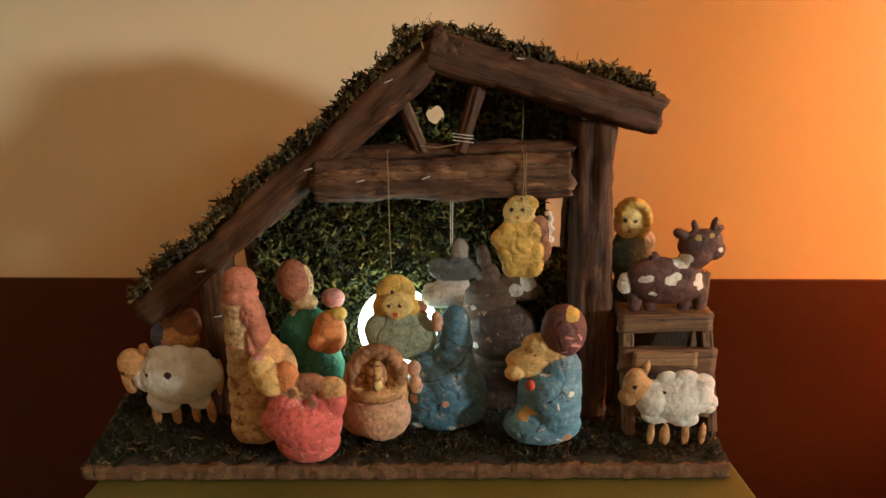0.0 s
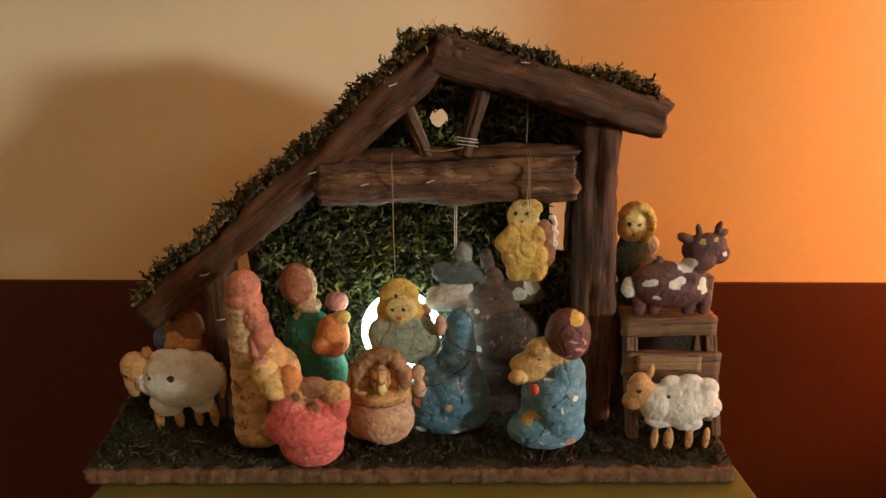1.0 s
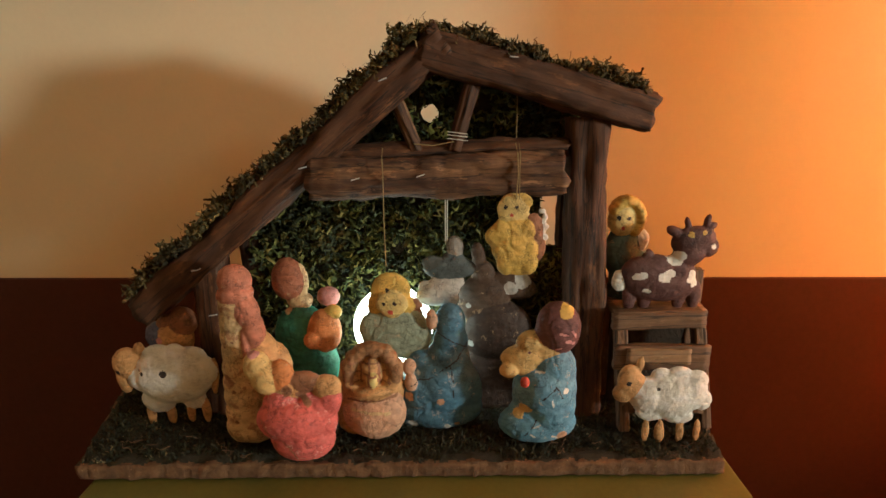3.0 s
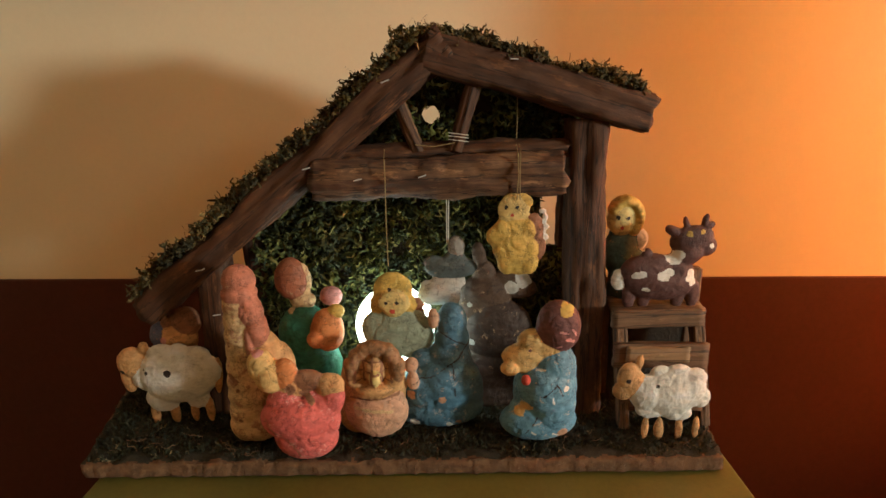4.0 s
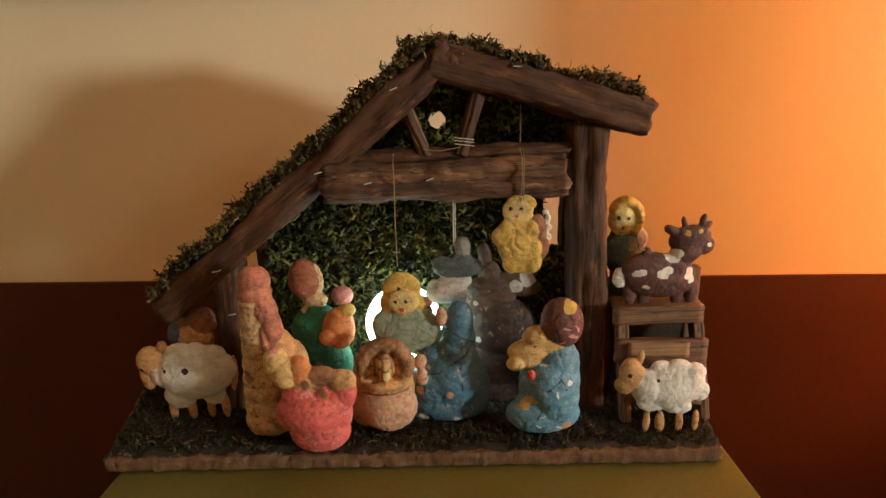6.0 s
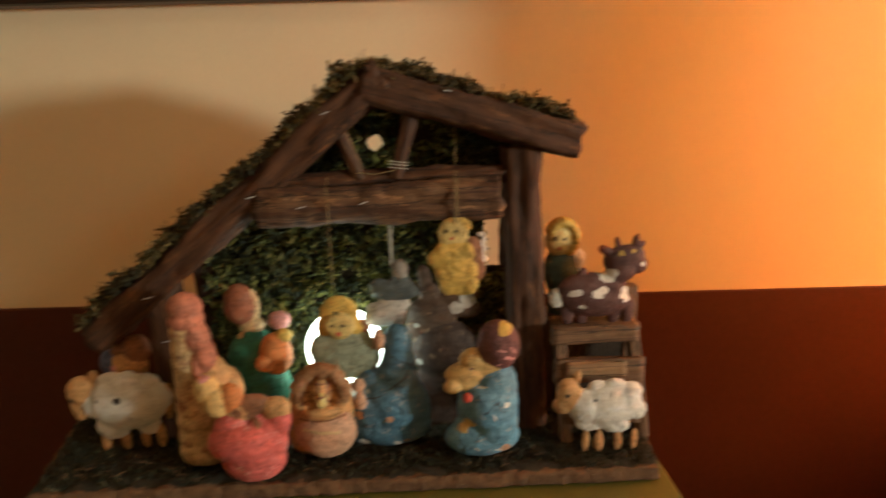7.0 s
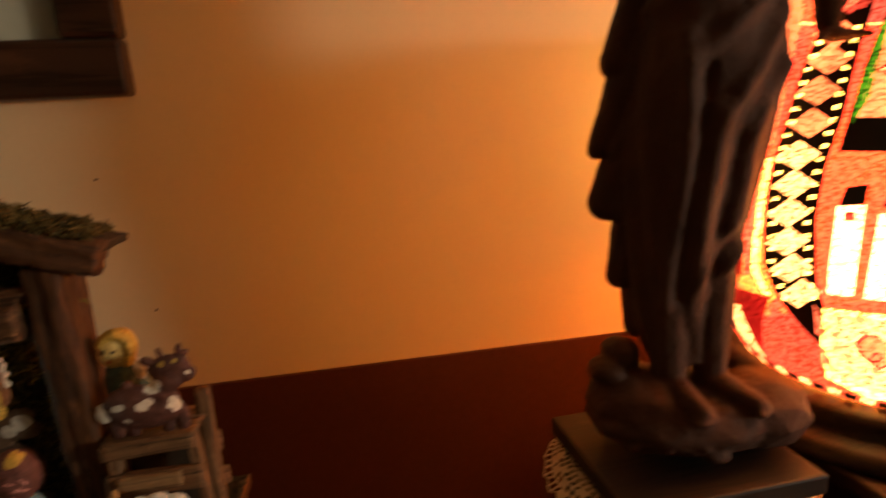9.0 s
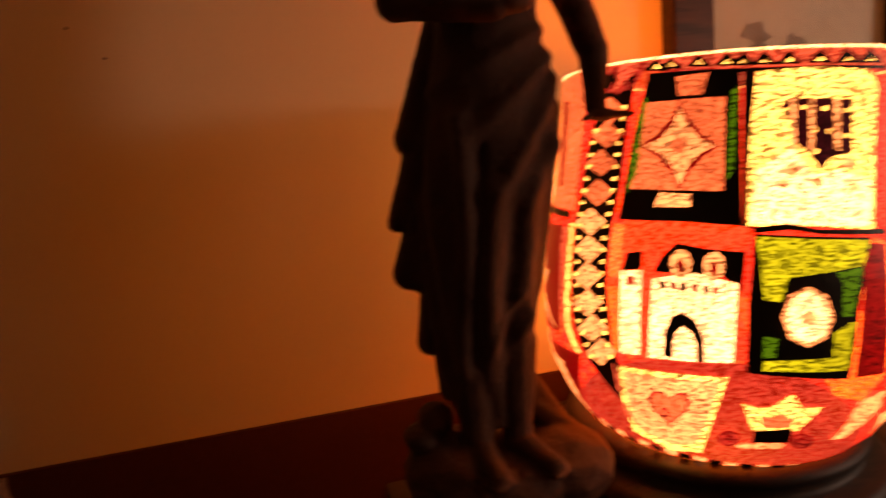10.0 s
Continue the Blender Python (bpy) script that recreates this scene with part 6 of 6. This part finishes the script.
piece("C", "lemon", 2, [(4.6, 0.5366), (18.0, 0.538), (32.1, 0.5363), (35.5, 0.5271), (36.7, 0.4381), (22.0, 0.4418), (5.1, 0.4412), (4.3, 0.4942)])
piece("C", "ivory", 3, [(6.4, 0.4767), (14.1, 0.4898), (19.9, 0.4731), (25.6, 0.4764), (35.2, 0.4691), (35.4, 0.4411), (5.9, 0.4434)])
piece("C", "plum", 3, [(10.7, 0.5145), (12.5, 0.5197), (28.2, 0.5184), (29.4, 0.4873), (23.7, 0.484), (21.5, 0.4758), (18.6, 0.4862), (14.5, 0.4938), (13.5, 0.5058)])
piece("C", "amber", 4, [(13.0, 0.5191), (14.4, 0.5189), (15.1, 0.4876), (13.9, 0.4898)])
piece("C", "amber", 4, [(17.3, 0.5188), (18.7, 0.5187), (19.5, 0.4875), (18.3, 0.4896)])
piece("C", "amber", 4, [(23.4, 0.5185), (25.1, 0.5185), (26.0, 0.4874), (24.6, 0.4895)])
piece("C", "lemon", 4, [(11.4, 0.514), (12.6, 0.514), (12.7, 0.5114), (11.5, 0.5114)])
piece("C", "lemon", 4, [(15.7, 0.5155), (16.8, 0.5155), (16.9, 0.5127), (15.8, 0.5129)])
piece("C", "lemon", 4, [(20.7, 0.5146), (21.8, 0.5146), (22.0, 0.5119), (20.8, 0.5119)])
piece("C", "lemon", 4, [(26.6, 0.5134), (27.8, 0.5134), (28.0, 0.5107), (26.7, 0.5108)])
piece("C", "lemon", 4, [(18.7, 0.5019), (19.6, 0.5018), (19.8, 0.4991), (18.8, 0.4992)])
piece("C", "lemon", 4, [(22.4, 0.5011), (23.5, 0.5011), (23.5, 0.4984), (22.3, 0.4984)])
piece("C", "lemon", 4, [(26.9, 0.4983), (27.9, 0.4982), (28.1, 0.4955), (26.8, 0.4955)])
piece("C", "lemon", 4, [(19.3, 0.4889), (20.5, 0.4889), (20.5, 0.4862), (19.4, 0.4861)])
piece("C", "amber", 4, [(16.3, 0.4767), (15.6, 0.4733), (13.9, 0.4724), (12.6, 0.4747), (12.7, 0.4785), (13.9, 0.4809), (15.5, 0.4801)])
piece("C", "amber", 4, [(30.7, 0.4797), (30.0, 0.4763), (28.1, 0.4756), (26.6, 0.4779), (26.5, 0.4817), (28.0, 0.4839), (29.9, 0.4831)])
piece("C", "amber", 4, [(22.1, 0.4689), (21.6, 0.4665), (20.5, 0.4659), (19.5, 0.4676), (19.4, 0.4703), (20.4, 0.472), (21.6, 0.4713)])
piece("C", "amber", 4, [(31.4, 0.4658), (30.9, 0.4636), (29.9, 0.4631), (28.9, 0.4648), (28.8, 0.4672), (29.7, 0.4687), (30.9, 0.468)])
piece("C", "amber", 4, [(13.9, 0.468), (13.5, 0.4655), (12.4, 0.465), (11.4, 0.4666), (11.3, 0.4693), (12.2, 0.4711), (13.4, 0.4704)])
piece("C", "black", 3, [(6.5, 0.4406), (14.5, 0.4431), (22.0, 0.4396), (40.6, 0.439), (40.5, 0.4356), (22.1, 0.4369), (14.6, 0.4397), (6.6, 0.437)])
piece("B", "black", 2, [(-25.0, 0.4171), (-20.3, 0.4202), (-20.2, 0.4076), (-25.9, 0.4046)])
piece("B", "black", 2, [(-11.4, 0.4278), (-4.3, 0.4255), (5.2, 0.4247), (4.7, 0.3978), (0.1, 0.4088), (-16.6, 0.4072), (-15.1, 0.4169)])
piece("B", "ivory", 3, [(-26.2, 0.4046), (-20.0, 0.4068), (-19.1, 0.3455), (-25.0, 0.3432)])
piece("B", "red", 4, [(-24.3, 0.4012), (-21.9, 0.4021), (-21.7, 0.3966), (-24.2, 0.3954)])
piece("B", "ivory", 3, [(-16.8, 0.4025), (-6.5, 0.4094), (3.7, 0.4044), (4.1, 0.3512), (-2.5, 0.3495), (-16.7, 0.3453)])
piece("B", "amber", 4, [(-7.2, 0.4153), (-7.6, 0.4095), (-8.7, 0.4056), (-10.4, 0.405), (-11.9, 0.4082), (-12.6, 0.4138), (-12.3, 0.4198), (-11.0, 0.4237), (-9.4, 0.424), (-8.0, 0.4208)])
piece("B", "deepred", 5, [(-8.9, 0.4133), (-8.9, 0.4105), (-9.3, 0.4085), (-10.0, 0.4083), (-10.5, 0.41), (-10.8, 0.4127), (-10.7, 0.4158), (-10.3, 0.4176), (-9.7, 0.4178), (-9.1, 0.416)])
piece("B", "amber", 4, [(0.5, 0.4155), (0.2, 0.4097), (-1.0, 0.406), (-2.5, 0.4057), (-3.9, 0.4088), (-4.5, 0.4144), (-4.2, 0.42), (-3.0, 0.4238), (-1.4, 0.4241), (-0.1, 0.4208)])
piece("B", "deepred", 5, [(-1.0, 0.4136), (-1.1, 0.4109), (-1.5, 0.4091), (-2.1, 0.409), (-2.6, 0.4104), (-2.8, 0.4132), (-2.7, 0.4161), (-2.3, 0.418), (-1.8, 0.4181), (-1.2, 0.4164)])
piece("B", "black", 4, [(-14.8, 0.4012), (-13.2, 0.4017), (-13.1, 0.3971), (-14.8, 0.3964)])
piece("B", "deepred", 4, [(-12.1, 0.4014), (-10.5, 0.4017), (-10.4, 0.3972), (-11.9, 0.3967)])
piece("B", "black", 4, [(-9.6, 0.4013), (-8.1, 0.4018), (-7.9, 0.3972), (-9.6, 0.3966)])
piece("B", "deepred", 4, [(-6.9, 0.4013), (-5.4, 0.4019), (-5.2, 0.3973), (-6.7, 0.3968)])
piece("B", "black", 4, [(-4.1, 0.4014), (-2.6, 0.4017), (-2.5, 0.3974), (-4.0, 0.3969)])
piece("B", "deepred", 4, [(-2.0, 0.4012), (-0.5, 0.4014), (-0.4, 0.3971), (-1.9, 0.3968)])
piece("B", "black", 4, [(-12.7, 0.3492), (-12.7, 0.3651), (-11.3, 0.3776), (-8.6, 0.3819), (-5.4, 0.378), (-3.2, 0.3671), (-2.5, 0.3495), (-3.9, 0.3493), (-10.7, 0.3487)])
piece("B", "ivory", 5, [(-10.2, 0.3478), (-10.4, 0.3598), (-9.8, 0.3679), (-8.2, 0.3729), (-6.1, 0.3693), (-4.7, 0.3612), (-4.2, 0.3489)])
piece("C", "black", 1, [(6.9, 0.4364), (36.2, 0.434), (33.4, 0.3913), (33.1, 0.342), (19.3, 0.3438), (7.5, 0.345), (6.6, 0.3908)])
piece("C", "lime", 2, [(7.4, 0.4349), (35.6, 0.4325), (33.7, 0.4165), (15.1, 0.4094), (13.8, 0.3936), (9.9, 0.395), (8.6, 0.4166)])
piece("C", "leaf", 2, [(26.7, 0.4128), (33.6, 0.4158), (31.6, 0.3842), (28.9, 0.3846), (28.4, 0.4064)])
piece("C", "lime", 2, [(31.3, 0.3806), (32.4, 0.3805), (31.9, 0.3482), (11.0, 0.3474), (11.1, 0.3544), (27.4, 0.3577), (27.2, 0.3737)])
piece("C", "leaf", 2, [(10.6, 0.3712), (13.7, 0.3696), (13.7, 0.3573), (10.8, 0.3561)])
piece("C", "amber", 3, [(26.7, 0.3847), (25.2, 0.3706), (20.8, 0.3649), (16.3, 0.3705), (14.2, 0.3845), (15.5, 0.3986), (19.7, 0.4045), (24.3, 0.3987)])
piece("C", "ivory", 4, [(25.6, 0.3848), (24.4, 0.3725), (20.7, 0.3676), (16.9, 0.3724), (15.3, 0.3845), (16.3, 0.3968), (19.7, 0.4019), (23.5, 0.397)])
piece("C", "amber", 5, [(22.4, 0.384), (21.6, 0.3808), (20.2, 0.3799), (18.8, 0.3821), (18.6, 0.386), (19.9, 0.3884), (21.5, 0.3875)])
piece("B", "lemon", 2, [(-25.6, 0.3329), (3.3, 0.3408), (0.8, 0.3065), (-1.6, 0.2708), (-11.8, 0.2641), (-24.5, 0.2739), (-25.4, 0.305)])
piece("B", "amber", 3, [(-24.3, 0.3293), (1.9, 0.3374), (-0.3, 0.3077), (-3.1, 0.2798), (-11.2, 0.2722), (-22.1, 0.28), (-23.6, 0.308)])
piece("B", "red", 4, [(-11.0, 0.2938), (-16.1, 0.3048), (-17.1, 0.3128), (-15.4, 0.3203), (-12.7, 0.3212), (-10.8, 0.317), (-8.9, 0.323), (-6.5, 0.3243), (-5.2, 0.3189), (-6.3, 0.3089)])
piece("B", "orange", 5, [(-10.9, 0.2969), (-15.2, 0.3056), (-16.1, 0.3127), (-14.7, 0.3187), (-12.4, 0.3196), (-10.8, 0.3161), (-9.1, 0.3211), (-7.1, 0.3222), (-6.1, 0.3175), (-7.0, 0.3091)])
piece("B", "red", 6, [(-10.5, 0.306), (-10.9, 0.3026), (-12.0, 0.3003), (-13.1, 0.3008), (-13.4, 0.3039), (-13.0, 0.3072), (-11.9, 0.3094), (-10.9, 0.3089)])
piece("B", "orange", 7, [(-11.1, 0.3058), (-11.3, 0.3036), (-11.9, 0.3026), (-12.5, 0.3028), (-12.7, 0.3045), (-12.4, 0.3064), (-11.9, 0.3074), (-11.3, 0.3072)])
piece("C", "lemon", 2, [(7.3, 0.3222), (11.1, 0.3197), (14.4, 0.3211), (18.9, 0.3321), (22.0, 0.3213), (27.7, 0.3218), (22.5, 0.3029), (11.1, 0.3008)])
piece("C", "orange", 3, [(12.1, 0.3141), (16.0, 0.3135), (16.8, 0.3181), (19.8, 0.313), (21.3, 0.3155), (20.1, 0.3057), (13.3, 0.3048)])
piece("C", "black", 3, [(11.6, 0.3012), (21.0, 0.3054), (22.1, 0.2916), (11.8, 0.2896)])
piece("C", "amber", 3, [(12.5, 0.2863), (12.0, 0.2839), (10.6, 0.2823), (8.9, 0.2827), (8.1, 0.2848), (8.6, 0.2874), (10.1, 0.289), (11.6, 0.2885)])
piece("C", "amber", 3, [(16.7, 0.2873), (16.3, 0.2849), (14.9, 0.2835), (13.1, 0.2842), (12.3, 0.2863), (12.7, 0.289), (14.0, 0.2904), (15.7, 0.2899)])
piece("C", "amber", 3, [(21.1, 0.2879), (20.7, 0.2856), (19.2, 0.2845), (17.5, 0.285), (16.5, 0.2875), (16.8, 0.29), (18.3, 0.2912), (20.0, 0.2904)])
piece("C", "deepred", 2, [(8.4, 0.2924), (8.1, 0.2871), (6.5, 0.2835), (4.3, 0.2835), (2.7, 0.2868), (2.5, 0.2923), (3.6, 0.297), (5.5, 0.2989), (7.4, 0.2972)])
piece("C", "red", 3, [(7.9, 0.2924), (7.6, 0.288), (6.3, 0.2849), (4.6, 0.2848), (3.3, 0.2877), (3.1, 0.2919), (4.0, 0.2957), (5.5, 0.2973), (7.0, 0.296)])
piece("C", "deepred", 4, [(6.9, 0.2918), (6.8, 0.2892), (6.0, 0.2873), (5.0, 0.2873), (4.1, 0.2891), (4.0, 0.2916), (4.6, 0.2941), (5.5, 0.295), (6.5, 0.2941)])
piece("C", "red", 5, [(6.4, 0.2915), (6.3, 0.2899), (5.8, 0.2888), (5.1, 0.2889), (4.7, 0.2897), (4.6, 0.2913), (4.9, 0.2928), (5.5, 0.2934), (6.0, 0.2929)])
piece("C", "deepred", 2, [(29.2, 0.2922), (29.5, 0.2869), (27.9, 0.2844), (25.2, 0.2855), (22.8, 0.2901), (22.0, 0.2953), (22.8, 0.2996), (24.6, 0.3007), (27.3, 0.2976)])
piece("C", "red", 3, [(28.4, 0.2923), (28.7, 0.2882), (27.3, 0.2861), (25.2, 0.287), (23.4, 0.2905), (22.8, 0.2948), (23.3, 0.2984), (24.8, 0.2991), (26.9, 0.2966)])
piece("C", "deepred", 4, [(27.3, 0.2924), (27.5, 0.2899), (26.6, 0.2886), (25.5, 0.289), (24.3, 0.2914), (23.7, 0.2941), (24.0, 0.2964), (25.0, 0.2968), (26.4, 0.2952)])
piece("C", "red", 5, [(26.6, 0.2926), (26.7, 0.2909), (26.3, 0.2901), (25.4, 0.2907), (24.7, 0.292), (24.5, 0.2936), (24.7, 0.2949), (25.3, 0.2952), (26.1, 0.2943)])
piece("C", "deepred", 1, [(34.1, 0.4306), (40.7, 0.4291), (44.9, 0.3424), (34.6, 0.3426)])
piece("C", "amber", 2, [(38.4, 0.3238), (47.3, 0.3288), (47.8, 0.316), (39.4, 0.2916), (35.3, 0.2916)])
piece("R", "amber", 1, [(-78.0, 0.2575), (-74.0, 0.2575), (-74.0, 0.2635), (-78.0, 0.2635)])
piece("R", "black", 1, [(-72.7, 0.2575), (-68.7, 0.2575), (-68.7, 0.2635), (-72.7, 0.2635)])
piece("R", "amber", 1, [(-67.4, 0.2575), (-63.4, 0.2575), (-63.4, 0.2635), (-67.4, 0.2635)])
piece("R", "black", 1, [(-62.1, 0.2575), (-58.1, 0.2575), (-58.1, 0.2635), (-62.1, 0.2635)])
piece("R", "amber", 1, [(-56.8, 0.2575), (-52.8, 0.2575), (-52.8, 0.2635), (-56.8, 0.2635)])
piece("R", "black", 1, [(-51.5, 0.2575), (-47.5, 0.2575), (-47.5, 0.2635), (-51.5, 0.2635)])
piece("R", "amber", 1, [(-46.2, 0.2575), (-42.2, 0.2575), (-42.2, 0.2635), (-46.2, 0.2635)])
piece("R", "black", 1, [(-40.9, 0.2575), (-36.9, 0.2575), (-36.9, 0.2635), (-40.9, 0.2635)])
piece("R", "amber", 1, [(-35.6, 0.2575), (-31.6, 0.2575), (-31.6, 0.2635), (-35.6, 0.2635)])
piece("R", "black", 1, [(-30.3, 0.2575), (-26.3, 0.2575), (-26.3, 0.2635), (-30.3, 0.2635)])
piece("R", "amber", 1, [(-25.0, 0.2575), (-21.0, 0.2575), (-21.0, 0.2635), (-25.0, 0.2635)])
piece("R", "black", 1, [(-19.7, 0.2575), (-15.7, 0.2575), (-15.7, 0.2635), (-19.7, 0.2635)])
piece("R", "amber", 1, [(-14.4, 0.2575), (-10.4, 0.2575), (-10.4, 0.2635), (-14.4, 0.2635)])
piece("R", "black", 1, [(-9.1, 0.2575), (-5.1, 0.2575), (-5.1, 0.2635), (-9.1, 0.2635)])
piece("R", "amber", 1, [(-3.8, 0.2575), (0.2, 0.2575), (0.2, 0.2635), (-3.8, 0.2635)])
piece("R", "black", 1, [(1.5, 0.2575), (5.5, 0.2575), (5.5, 0.2635), (1.5, 0.2635)])
piece("R", "amber", 1, [(6.8, 0.2575), (10.8, 0.2575), (10.8, 0.2635), (6.8, 0.2635)])
piece("R", "black", 1, [(12.1, 0.2575), (16.1, 0.2575), (16.1, 0.2635), (12.1, 0.2635)])
piece("R", "amber", 1, [(17.4, 0.2575), (21.4, 0.2575), (21.4, 0.2635), (17.4, 0.2635)])
piece("R", "black", 1, [(22.7, 0.2575), (26.7, 0.2575), (26.7, 0.2635), (22.7, 0.2635)])
piece("R", "amber", 1, [(28.0, 0.2575), (32.0, 0.2575), (32.0, 0.2635), (28.0, 0.2635)])
piece("R", "black", 1, [(33.3, 0.2575), (37.3, 0.2575), (37.3, 0.2635), (33.3, 0.2635)])
piece("R", "amber", 1, [(38.6, 0.2575), (42.6, 0.2575), (42.6, 0.2635), (38.6, 0.2635)])
piece("R", "black", 1, [(43.9, 0.2575), (47.9, 0.2575), (47.9, 0.2635), (43.9, 0.2635)])
piece("R", "amber", 1, [(49.2, 0.2575), (53.2, 0.2575), (53.2, 0.2635), (49.2, 0.2635)])
piece("R", "black", 1, [(54.5, 0.2575), (58.5, 0.2575), (58.5, 0.2635), (54.5, 0.2635)])
piece("R", "amber", 1, [(59.8, 0.2575), (63.8, 0.2575), (63.8, 0.2635), (59.8, 0.2635)])
piece("R", "black", 1, [(65.1, 0.2575), (69.1, 0.2575), (69.1, 0.2635), (65.1, 0.2635)])
piece("R", "amber", 1, [(70.4, 0.2575), (74.4, 0.2575), (74.4, 0.2635), (70.4, 0.2635)])
piece("R", "black", 1, [(75.7, 0.2575), (79.7, 0.2575), (79.7, 0.2635), (75.7, 0.2635)])
